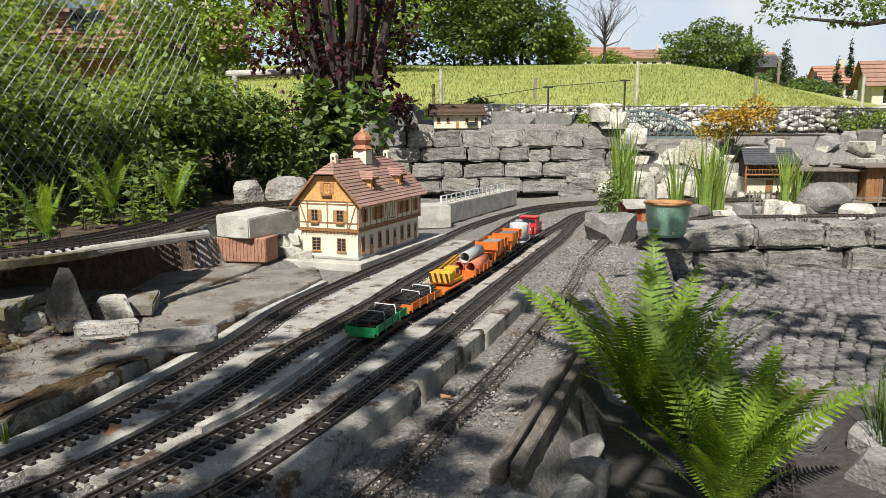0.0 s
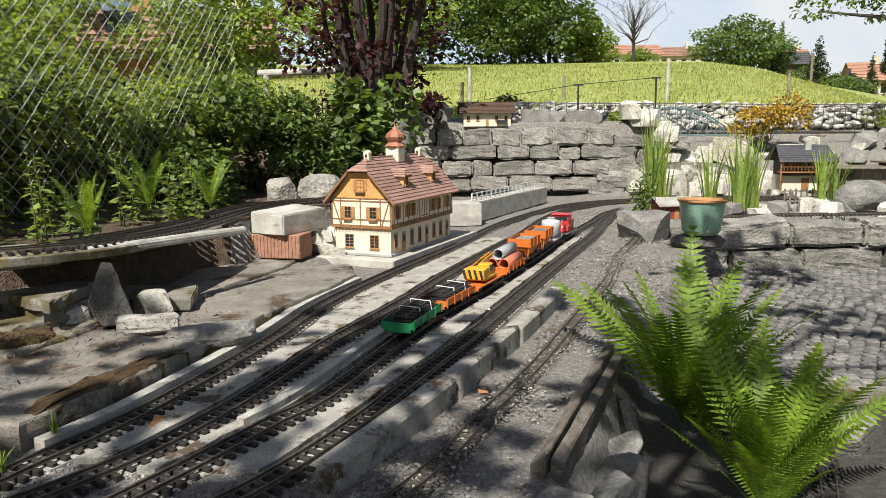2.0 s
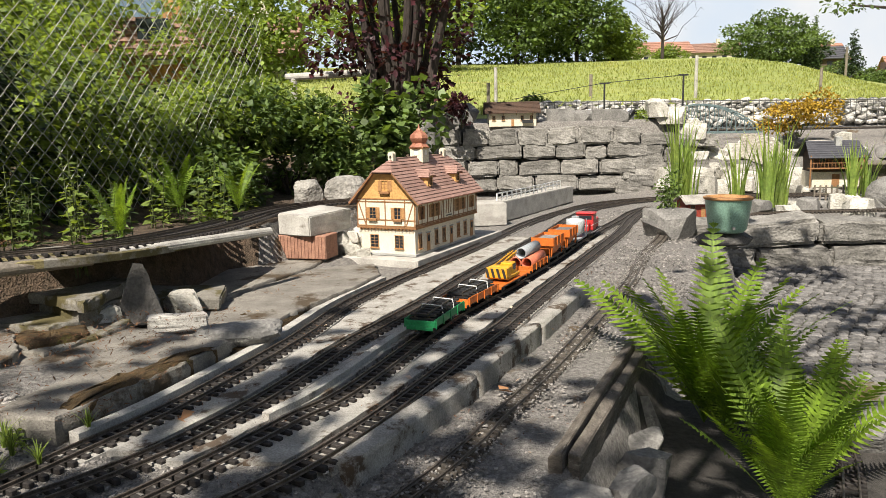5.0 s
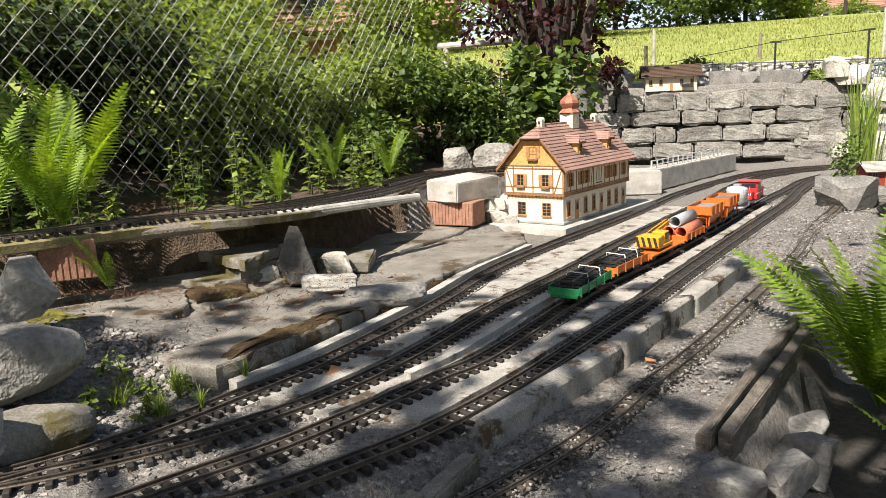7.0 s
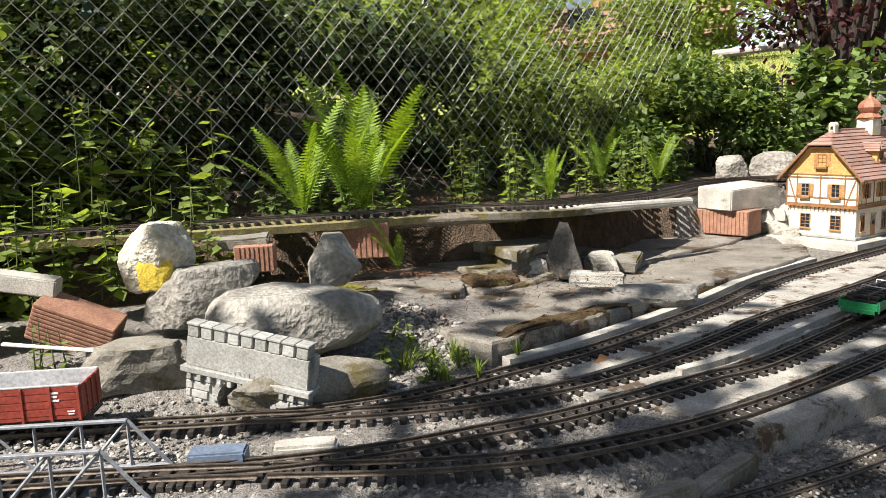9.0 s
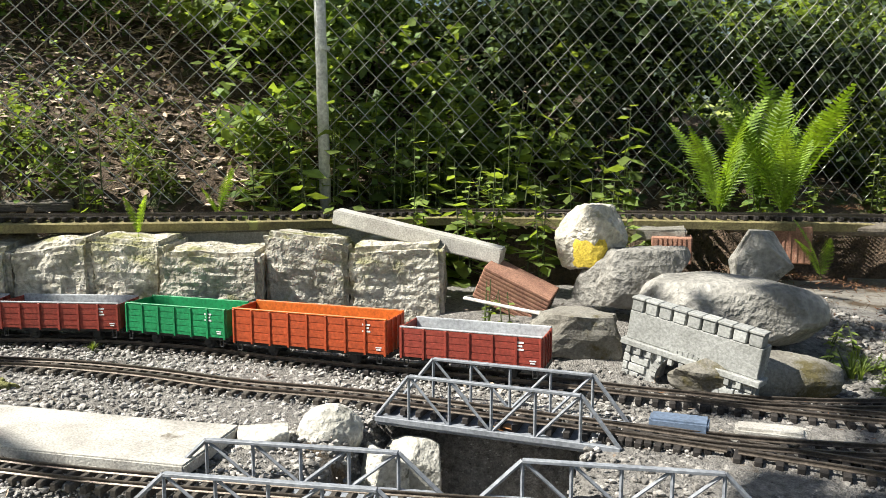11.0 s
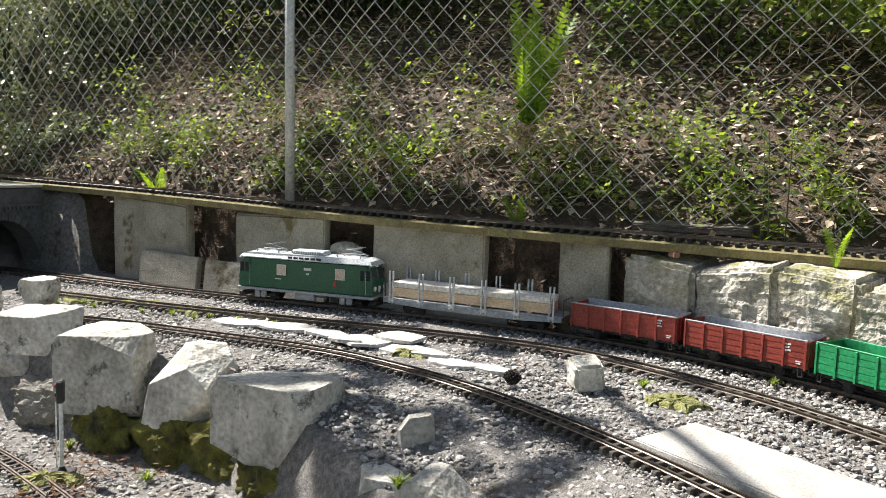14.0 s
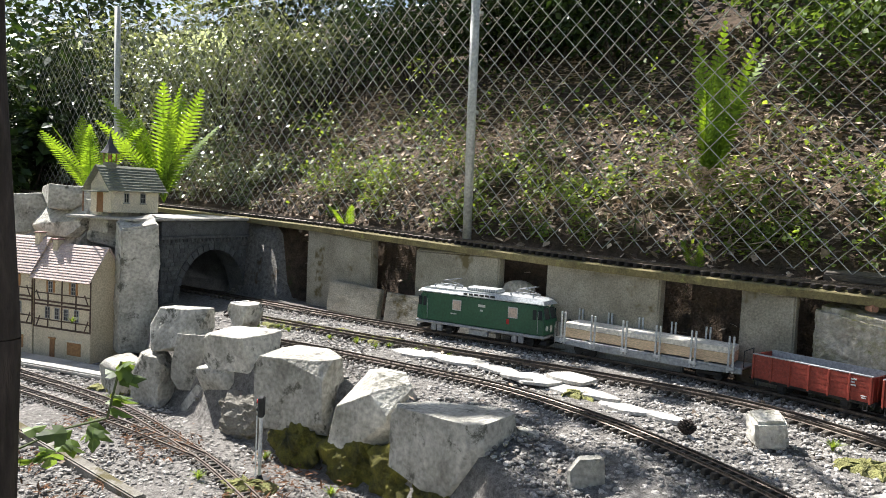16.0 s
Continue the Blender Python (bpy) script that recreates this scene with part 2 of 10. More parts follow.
MOSSY = mat("mossy concrete", (0.26, 0.245, 0.21), (0.135, 0.122, 0.1), 9, 0.95, bump=0.6, grain=160, spots=(0.09, 0.075, 0.03), spot_at=0.5, spot_scale=4)
ROCK = mat("grey limestone", (0.6, 0.575, 0.51), (0.3, 0.285, 0.24), 9, 0.9, bump=1.0, grain=75, depth=0.008, spots=(0.13, 0.125, 0.10), spot_at=0.57, spot_scale=12, vary=0.14)
ROCKD = mat("dark lichened stone", (0.27, 0.26, 0.24), (0.14, 0.135, 0.125), 8, 0.92, bump=0.8, grain=80, depth=0.008, spots=(0.36, 0.35, 0.31), spot_at=0.6, spot_scale=14, vary=0.2)
HEWN = mat("hewn pale limestone", (0.6, 0.56, 0.48), (0.34, 0.31, 0.24), 14, 0.9, bump=1.0, grain=60, depth=0.016, spots=(0.24, 0.23, 0.10), spot_at=0.52, spot_scale=6, up=(-0.4, 0.5), vary=0.08)
STEEL = mat("dull rail steel", (0.2, 0.165, 0.135), (0.09, 0.075, 0.062), 40, 0.5, 0.7, bump=0.1, grain=200)
SLEEPER = mat("dark brown plastic sleeper", (0.036, 0.030, 0.026), (0.018, 0.0155, 0.014), 40, 0.8, bump=0.3, grain=260, vary=0.3, stretch=(1, 1, 1))
WOOD = mat("grey weathered timber", (0.26, 0.225, 0.18), (0.13, 0.11, 0.085), 12, 0.9, bump=0.7, grain=110, spots=(0.07, 0.075, 0.03), spot_at=0.6, spot_scale=5, vary=0.15)
PLANK = mat("mossy plank", (0.26, 0.22, 0.10), (0.15, 0.125, 0.06), 18, 0.9, bump=0.6, grain=150, spots=(0.30, 0.30, 0.10), spot_at=0.58, spot_scale=14)
GALV = mat("galvanised steel post", (0.60, 0.60, 0.58), (0.44, 0.44, 0.43), 14, 0.5, 0.15, bump=0.08, grain=90)
WIRE = mat("galvanised wire", (0.5, 0.485, 0.45), (0.34, 0.325, 0.3), 30, 0.55, 0.1, bump=0.05)
COBBLE = mat("grey cobble", (0.2, 0.19, 0.178), (0.095, 0.09, 0.084), 20, 0.85, bump=0.6, grain=160, vary=0.35)
BRICKM = mat("fired clay", (0.38, 0.205, 0.135), (0.25, 0.125, 0.085), 25, 0.9, bump=0.4, grain=180, spots=(0.55, 0.42, 0.32), spot_at=0.63, spot_scale=14)
LEAF = mat("green leaves", (0.15, 0.22, 0.06), (0.075, 0.12, 0.036), 3, 0.5, bump=0, grain=30, vary=0.45, translucent=0.35)
LEAFL = mat("light green leaves", (0.255, 0.335, 0.085), (0.14, 0.19, 0.05), 3, 0.5, bump=0, grain=30, vary=0.4, translucent=0.5)
# dark leaf colour; also stands in for shade on some bank bushes
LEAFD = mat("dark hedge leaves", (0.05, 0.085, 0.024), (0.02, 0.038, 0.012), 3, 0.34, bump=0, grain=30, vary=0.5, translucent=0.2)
# leaf colour darkened to stand in for the hedge's shaded face
LEAFSHADE = mat("hedge leaves with shade in the green", (0.075, 0.105, 0.038), (0.026, 0.042, 0.017), 3, 0.3, bump=0, grain=30, vary=0.5, translucent=0.2)
# pale leaf colour with the sun's glint put into it
LEAFSUN = mat("glossy box leaves paled as if sunlit", (0.34, 0.37, 0.25), (0.13, 0.16, 0.09), 3, 0.25, bump=0, grain=30, vary=0.6, spec=0.8, translucent=0.2)
LEAFP = mat("purple leaves", (0.075, 0.022, 0.028), (0.035, 0.012, 0.016), 3, 0.5, bump=0, grain=30, vary=0.5, translucent=0.3)
LEAFY = mat("yellow heather", (0.50, 0.34, 0.045), (0.32, 0.21, 0.03), 6, 0.8, bump=0, grain=30, vary=0.4, translucent=0.25)
FERN = mat("fern fronds", (0.245, 0.36, 0.036), (0.1, 0.18, 0.02), 5, 0.55, bump=0, grain=40, vary=0.3, translucent=0.45)
REED = mat("iris blades", (0.30, 0.38, 0.09), (0.16, 0.25, 0.055), 8, 0.5, bump=0, grain=40, vary=0.3, translucent=0.4)
BARK = mat("dark bark", (0.07, 0.054, 0.046), (0.03, 0.024, 0.02), 20, 0.95, bump=0.9, grain=60, depth=0.01, stretch=(1, 1, 0.25))
STEM = mat("green stems", (0.10, 0.13, 0.04), (0.06, 0.07, 0.03), 20, 0.7, bump=0)
PANEL = mat("grey concrete panel", (0.40, 0.37, 0.30), (0.24, 0.22, 0.17), 7, 0.95, bump=0.6, grain=160, spots=(0.13, 0.105, 0.05), spot_at=0.57, spot_scale=5)
BROWNMOSS = mat("dark brown moss", (0.15, 0.095, 0.04), (0.06, 0.042, 0.022), 22, 1.0, bump=1.0, grain=320, depth=0.012, spots=(0.13, 0.12, 0.025), spot_at=0.6, spot_scale=9)
JOINT = mat("dark joint and fern bed ground", (0.075, 0.068, 0.06), (0.035, 0.032, 0.028), 40, 1.0, bump=0.8, grain=260, depth=0.006)
SLEEPERD = mat("dusty brown sleeper", (0.10, 0.085, 0.068), (0.05, 0.043, 0.035), 40, 0.9, bump=0.4, grain=260, vary=0.3)
IRON = mat("grey iron rods", (0.16, 0.16, 0.155), (0.09, 0.09, 0.088), 30, 0.6, 0.3, bump=0.05)
MOSS = mat("yellow green moss", (0.23, 0.21, 0.035), (0.045, 0.045, 0.016), 18, 1.0, bump=1.0, grain=300, depth=0.008)
RUST = mat("rust brown needles", (0.20, 0.10, 0.05), (0.10, 0.05, 0.025), 40, 1.0, bump=0.8, grain=300, vary=0.3)


# ---- the ground, one sheet to the horizon ----
def ss(a, b, x):
    t = np.clip((x - a) / (b - a), 0, 1)
    return t * t * (3 - 2 * t)


def line(y, pairs):
    return np.interp(y, [p[0] for p in pairs], [p[1] for p in pairs])


BANK_EDGE = ((-8, -4.80), (-5.4, -4.14), (-4.23, -3.91), (-2.98, -3.59), (-1.52, -3.22), (-0.45, -2.94), (0.42, -2.72), (1.07, -2.54), (1.55, -2.16), (2.0, -1.81), (2.3, -1.63), (2.62, -1.31), (3.2, -1.15), (3.75, -1.19), (4.15, -1.17), (4.5, -0.95), (4.7, -0.86), (9, -0.8))
FENCE = ((-8, -5.08), (-2.01, -3.55), (0.69, -2.86), (3.5, -2.14), (5.5, -1.75), (8, -1.6))
BANK_Z = ((-5, 0.455), (-2.98, 0.40), (-1.5, 0.352), (-0.45, 0.332), (0.42, 0.322), (1.07, 0.322), (2, 0.315), (2.6, 0.305), (3.2, 0.28), (4.0, 0.26), (8, 0.27))
LOW_EDGE = ((-6, -3.5), (-3.75, -3.35), (-3.35, -2.95), (-3.0, -2.62), (-2.8, -2.56), (-2.5, -2.42), (-2.06, -2.31), (-1.8, -2.25), (-1.62, -2.2), (-1.3, -2.0), (-1.0, -1.74), (-0.9, -1.2))
KERB_X = ((1.0, -0.56), (1.50, -0.33), (2.10, -0.065), (2.66, 0.155), (3.39, 0.42), (4.2, 0.62), (6.5, 1.25))
BEAM_X = ((0.9, -0.12), (1.58, 0.14), (2.216, 0.372), (3.3, 0.78), (4.3, 1.30), (4.9, 1.42))
NEAR_Y = ((-1.8, -0.55), (-1.35, 0.12), (-1.0, 0.62), (-0.62, 0.93), (-0.38, 1.22), (0.0, 1.46))


def ground_z(x, y):
    x, y = np.asarray(x, float), np.asarray(y, float)
    z = np.full(np.broadcast(x, y).shape, -0.018)
    # right of the kerb: a gravel shelf, then a drop to the paved yard
    z = z - 0.052 * ss(-0.055, -0.02, x - line(y, KERB_X)) * (1 - ss(3.0, 4.2, y))
    yard = ss(0.0, 0.10, x - line(y, BEAM_X)) * (1 - ss(0.10, 0.18, y - 5.02 - (x - 1.15) * 0.0615))
    z = z * (1 - yard) - 0.25 * yard
    near = ss(-0.02, -0.10, y - line(x, NEAR_Y)) * ss(-1.65, -1.3, x)
    z = z * (1 - near) - 0.27 * near
    # a hollow under the small bridges
    d = ((x + 1.44) * 0.75 + (y - 0.42) * 0.66)
    c = (-(x + 1.44) * 0.66 + (y - 0.42) * 0.75)
    hole = ss(0.24, 0.17, np.abs(d)) * ss(0.16, 0.10, c) * ss(-1.3, -0.6, c)
    z = z * (1 - hole) - 0.27 * hole
    # lower terrace with its own tracks
    low = ss(0.0, 0.10, x - line(y, LOW_EDGE)) * ss(-0.88, -1.05, y)
    z = z * (1 - low) - 0.265 * low
    z = z - 0.07 * ss(-2.15, -1.75, x) * ss(-0.5, -0.9, y) * (1 - low)
    # made ground that climbs from the main line to the raised track
    t1x = line(y, ((0.5, -2.05), (0.76, -1.72), (0.97, -1.48), (1.17, -1.32), (1.35, -1.20), (1.56, -1.10), (2.03, -0.95), (3.0, -0.78)))
    z = z + 0.09 * ss(0.0, -0.45, x - t1x) * ss(0.45, 0.9, y) * ss(2.3, 1.7, y) + 0.035 * ss(0.0, -0.06, x - t1x) * ss(1.5, 1.9, y) * ss(4.4, 4.0, y)
    # the shelf of the upper track and the bank behind the fence
    behind = ss(0.02, -0.02, x - line(y, BANK_EDGE) + 0.16 * ss(3.9, 3.6, y) * ss(-3.3, -3.0, y) + 0.08 * ss(1.5, 1.8, y) * ss(3.9, 3.6, y)) * ss(8.4, 7.6, y)
    zu = line(y, BANK_Z) - 0.03
    back = np.maximum(line(y, FENCE) - x, 0)
    steep = np.interp(y, (-8, 0.5, 2.5, 5, 9), (0.62, 0.60, 0.42, 0.16, 0.05))
    zb = zu + 0.08 * ss(0.1, -0.1, x - line(y, FENCE)) + np.minimum(back * steep, 2.6)
    z = z * (1 - behind) + zb * behind
    # garden terraces at the back and the meadow that climbs beyond
    far = ss(8.33, 8.41, y) * ss(2.9, 1.75, x) * ss(-1.2, -0.8, x)
    z = z * (1 - far) + 0.78 * far
    bed = ss(0.10, 0.20, y - 5.02 - (x - 1.15) * 0.0615) * ss(1.1, 1.6, x)
    z = z * (1 - bed) + np.maximum(z, 0.05 * ss(7.2, 6.9, y) - 0.018 + 0.55 * ss(7.95, 9.1, y)) * bed
    hill = ss(9.6, 10.6, y)
    side = ss(0.30, 0.62, x / np.maximum(y, 1))
    rise = 0.92 + np.clip(y - 10.5, 0, 33.5) * (0.104 - 0.085 * side) + np.clip(y - 44, 0, 220) * (0.07 - 0.058 * side)
    z = z * (1 - hill) + rise * hill
    return z


def axis(lo, hi, step, ends):
    return np.concatenate((-np.array(ends[::-1]) + lo, np.arange(lo, hi, step), hi + np.array(ends)))


def build_ground():
    ends = [0.1, 0.25, 0.5, 0.9, 1.5, 2.4, 3.6, 5.2, 7.5, 10.5, 14, 19, 26, 36, 60, 110, 220, 400]
    xs, ys = axis(-4.3, 3.6, 0.04, ends), axis(-5.6, 10.8, 0.04, ends)
    gx, gy = np.meshgrid(xs, ys)
    gz = ground_z(gx, gy)
    rough = np.array([[noise.noise((a * 3.1, b * 3.1, 0)) * 0.010 + noise.noise((a * 11, b * 11, 3)) * 0.005 for a in xs] for b in ys])
    gz = gz + rough
    verts = np.stack((gx, gy, gz), -1).reshape(-1, 3)
    nx = len(xs)
    i = np.arange(len(ys) - 1)[:, None] * nx + np.arange(nx - 1)[None, :]
    faces = np.stack((i, i + 1, i + nx + 1, i + nx), -1).reshape(-1, 4)
    me = raw_mesh("ground", verts.tolist(), faces.tolist(), GRAVEL, True)
    for m in (SOIL, MEADOW, JOINT):
        me.materials.append(m)
    cx = (gx[:-1, :-1] + gx[1:, 1:]).ravel() / 2
    cy = (gy[:-1, :-1] + gy[1:, 1:]).ravel() / 2
    kind = np.zeros(len(cx), int)
    kind[(cx < line(cy, BANK_EDGE) - 0.06) & (cy < 8.2)] = 1
    kind[(cx > line(cy, BEAM_X) + 0.12) & (cy > 2.6) & (cy < 5.14) & (cx < 3.75)] = 3
    kind[(cx < -1.0) & (cy > 5)] = 1
    # ground around the ferns takes the same dark colour as the cobble joints
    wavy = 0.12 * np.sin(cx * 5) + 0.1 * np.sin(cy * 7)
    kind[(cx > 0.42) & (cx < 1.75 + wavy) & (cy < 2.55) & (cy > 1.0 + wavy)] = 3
    kind[(cx > 1.6) & (cy > 7.95) & (cy < 9.8)] = 0
    kind[cy > 10.1] = 2
    kind[(cx > 6) | (cx < -9) | (cy < -7)] = 2
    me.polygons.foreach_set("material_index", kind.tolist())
    ob = new("ground", me)
    return tagged(ob, "gravel, soil and meadow grass under the garden railway", "ground", kind="structure")


build_ground()

# ---- tracks ----
GAUGE, TIE, PITCH = 0.048, 0.094, 0.036
tie_bm = box(-TIE / 2, TIE / 2, -0.0072, 0.0072, -0.016, -0.002, 0.0018)
TIE_MESH = mesh_of("sleeper", tie_bm)
TIE_MESH.materials.append(SLEEPER)
TIE_DUSTY = TIE_MESH.copy()
TIE_DUSTY.materials.clear()
TIE_DUSTY.materials.append(SLEEPERD)
PATHS = {}


def track(key, pts, label, narrow=False, ties=True):
    k = 0.80 if narrow else 1.0
    path = smooth_path(pts, 0.02)
    PATHS[key] = path
    t = thing("railway_track", Matrix(), label, "railway track", "model railway tracks")
    g, w, h = GAUGE * k / 2, 0.0022 * k, 0.010 * k
    prof = ((-w * 2.0, 0), (w * 2.0, 0), (w * 2.0, 0.0012), (w * 0.6, 0.003), (w * 0.6, h * 0.68), (w * 1.25, h * 0.8), (w * 1.25, h),
            (-w * 1.25, h), (-w * 1.25, h * 0.8), (-w * 0.6, h * 0.68), (-w * 0.6, 0.003), (-w * 2.0, 0.0012))
    for s in (-1, 1):
        part("rail", sweep(path, [(a + s * g, b - 0.002) for a, b in prof]), STEEL, t)
    if not ties:
        return t
    at = smooth_path(pts, PITCH * (0.78 if narrow else 1.0))
    rnd = random.Random(len(path))
    for i in range(len(at) - 1):
        d = at[i + 1] - at[i]
        ob = new("sleeper", TIE_DUSTY if key in ("THIRD", "LOWER", "LOWER2", "T5") or (key in ("T1", "INNER") and at[i][1] < 0.35) else TIE_MESH)
        ob.parent = t
        ob.matrix_basis = pose(*at[i], 0, 0, math.degrees(math.atan2(d[1], d[0])) - 90 + rnd.uniform(-1, 1)) @ Matrix.Diagonal((k, k, 1, 1))
    return t


T1 = [(-3.95, -5.6), (-3.70, -4.5), (-3.49, -3.5), (-3.32, -2.72), (-3.20, -2.0), (-3.13, -1.43), (-3.045, -1.02), (-2.945, -0.70), (-2.80, -0.40), (-2.61, -0.11), (-2.40, 0.11), (-2.15, 0.30), (-1.90, 0.52), (-1.62, 0.76),
      (-1.36, 0.97), (-1.18, 1.17), (-1.075, 1.35), (-0.99, 1.56), (-0.90, 1.78), (-0.83, 2.03), (-0.725, 2.49), (-0.635, 3.05), (-0.445, 3.68), (-0.14, 4.53), (0.166, 5.52), (0.538, 6.4), (0.95, 7.1), (1.6, 7.55), (2.6, 7.75), (4.2, 7.8)]
T2 = [(-1.36, 0.97), (-1.13, 1.14), (-0.95, 1.32), (-0.80, 1.54), (-0.69, 1.80), (-0.613, 2.06), (-0.52, 2.44), (-0.454, 2.64), (-0.287, 3.15), (-0.10, 3.79), (0.298, 4.99), (0.66, 6.2), (1.1, 7.0), (1.75, 7.4), (2.7, 7.55), (4.2, 7.6)]
T3 = [(-1.30, 0.68), (-1.11, 0.85), (-0.96, 1.02), (-0.85, 1.18), (-0.74, 1.34), (-0.60, 1.61), (-0.53, 1.76), (-0.43, 1.955), (-0.261, 2.54), (-0.17, 2.82), (-0.06, 3.09), (0.05, 3.36), (0.17, 3.70), (0.27, 3.97), (0.40, 4.35), (0.50, 4.66), (0.67, 5.12), (0.92, 5.75), (1.12, 6.3), (1.4, 6.8)]
T4 = [(-1.104, 0.817), (-0.87, 0.975), (-0.69, 1.13), (-0.565, 1.29), (-0.445, 1.48), (-0.312, 1.773), (-0.145, 2.237), (-0.025, 2.562), (0.115, 2.99), (0.31, 3.574), (0.585, 4.38), (0.83, 5.1), (1.03, 5.8), (1.3, 6.6)]
T5 = [(-0.42, 1.12, -0.05), (-0.30, 1.305, -0.05), (-0.179, 1.512, -0.05), (-0.078, 1.73, -0.05), (-0.021, 1.886, -0.05), (0.083, 2.130, -0.05), (0.205, 2.44, -0.05), (0.326, 2.772, -0.048), (0.50, 3.24, -0.04), (0.654, 3.661, -0.025), (0.80, 4.15, -0.005), (1.0, 4.70, 0.0), (1.2, 5.15, 0.02), (1.6, 5.42, 0.06), (2.4, 5.5, 0.085), (4.5, 5.6, 0.085)]
INNER = [(-3.02, -2.95), (-2.953, -2.50), (-2.869, -1.81), (-2.815, -1.19), (-2.70, -0.70), (-2.43, -0.30), (-2.20, -0.07), (-1.97, 0.11), (-1.745, 0.33), (-1.50, 0.525), (-1.30, 0.68), (-1.104, 0.817)]
THIRD = [(-2.62, -2.7), (-2.606, -2.254), (-2.545, -1.84), (-2.47, -1.43), (-2.34, -1.13), (-2.205, -0.91), (-2.02, -0.68), (-1.85, -0.505), (-1.68, -0.345), (-1.52, -0.17), (-1.37, 0.01), (-1.22, 0.19), (-1.05, 0.40), (-0.9, 0.58)]
LOWER = [(-2.55, -4.6, -0.25), (-2.46, -3.9, -0.25), (-2.406, -3.544, -0.25), (-2.291, -2.873, -0.25), (-2.089, -2.311, -0.25), (-1.923, -1.962, -0.25), (-1.7, -1.6, -0.25), (-1.4, -1.25, -0.25)]
LOWER2 = [(-2.35, -4.2, -0.25), (-2.234, -3.301, -0.25), (-2.147, -2.705, -0.25), (-2.05, -2.22, -0.25)]
UPPER = [(-4.50, -6.6, 0.49), (-4.20, -5.4, 0.47), (-3.973, -4.232, 0.45), (-3.653, -2.978, 0.423), (-3.28, -1.52, 0.374), (-3.0, -0.45, 0.354), (-2.785, 0.42, 0.342), (-2.61, 1.06, 0.342), (-2.24, 1.52, 0.342), (-1.88, 2.0, 0.338),
         (-1.70, 2.3, 0.333), (-1.38, 2.62, 0.325), (-1.29, 3.2, 0.297), (-1.275, 3.7, 0.281), (-1.25, 4.1, 0.28), (-1.13, 4.45, 0.28), (-0.92, 4.68, 0.28), (-0.70, 4.80, 0.28)]
UPPER2 = [(-1.52, 2.48, 0.329), (-1.44, 2.95, 0.31), (-1.42, 3.5, 0.287), (-1.395, 4.0, 0.28), (-1.29, 4.38, 0.28), (-1.08, 4.66, 0.28), (-0.85, 4.82, 0.28), (-0.70, 4.88, 0.28)]
BACKTRACK = [(1.45, 9.15, 0.645), (2.2, 9.15, 0.645), (3.0, 9.15, 0.645), (4.6, 9.0, 0.64)]
for key, pts, label in (("T1", T1, "main line with dark sleepers on light gravel and concrete"),
                        ("T2", T2, "station loop with dark sleepers beside the main line"),
                        ("T3", T3, "siding with dark sleepers under the parked goods train"),
                        ("T4", T4, "outer siding with dark sleepers beside the kerb"),
                        ("INNER", INNER, "inner curve line in gravel, crossing the grey bridge"),
                        ("UPPER", UPPER, "raised line on a mossy plank below the wire fence"),
                        ("UPPER2", UPPER2, "second raised line joining at a switch"),
                        ("BACKTRACK", BACKTRACK, "line across the arched bridge at the back")):
    track(key, pts, label)
for key, pts, label in (("T5", T5, "narrow gauge line in dark gravel"),
                        ("THIRD", THIRD, "narrow line curving through loose stones"),
                        ("LOWER", LOWER, "narrow line on the lower terrace"),
                        ("LOWER2", LOWER2, "narrow line joining on the lower terrace")):
    track(key, pts, label, narrow=True)
track("YARD", [(0.72, 1.45, -0.236), (0.82, 1.67, -0.236), (0.915, 1.89, -0.236), (0.98, 2.05, -0.236), (1.045, 2.27, -0.236), (1.10, 2.44, -0.236), (1.13, 2.54, -0.236)], "narrow line in the gravel below the ferns", narrow=True)

# ---- concrete bed, kerb, slabs ----
def ribbon(name, edge_a, edge_b, z0, z1, material, label, category, step=0.08):
    """A slab between two lines (x by y), with thickness."""
    a, b = smooth_path(edge_a, step), smooth_path(edge_b, step)
    n = min(len(a), len(b))
    a, b = a[np.linspace(0, len(a) - 1, n).astype(int)], b[np.linspace(0, len(b) - 1, n).astype(int)]
    bm = bmesh.new()
    rows = []
    rnd = random.Random(n)
    for p, q in zip(a, b):
        j = rnd.uniform(-0.003, 0.003)
        rows.append([bm.verts.new((p[0] + j, p[1], z0)), bm.verts.new((p[0] + j, p[1], z1 + rnd.uniform(-0.001, 0.001))),
                     bm.verts.new((q[0] + j, q[1], z1 + rnd.uniform(-0.001, 0.001))), bm.verts.new((q[0] + j, q[1], z0))])
    for r, s in zip(rows, rows[1:]):
        for i in range(3):
            bm.faces.new((r[i], r[i + 1], s[i + 1], s[i]))
    bm.faces.new(rows[0])
    bm.faces.new(rows[-1][::-1])
    bmesh.ops.recalc_face_normals(bm, faces=bm.faces[:])
    return finish(bm, name, material, Matrix(), label, category, smooth=False)


def kerb():
    t = thing("kerb", Matrix(), "light concrete kerb with joints, beside the outer siding", "kerb")
    pts = [(-0.370, 1.505), (-0.102, 2.10), (0.118, 2.66), (0.383, 3.385)]
    for i, (p, q) in enumerate(zip(pts, pts[1:])):
        d = Vector((q[0] - p[0], q[1] - p[1], 0))
        bm = hewn((0.062, d.length - 0.005, 0.085 + (0.006 if i == 1 else 0)), 40 + i, 0.0004, 0.005, 14)
        ob = part("kerb_stone", bm, DIRTY, t, smooth=True)
        ob.matrix_basis = pose((p[0] + q[0]) / 2, (p[1] + q[1]) / 2, -0.083, 0, 0, math.degrees(math.atan2(d.y, d.x)) - 90)
    return t


kerb()


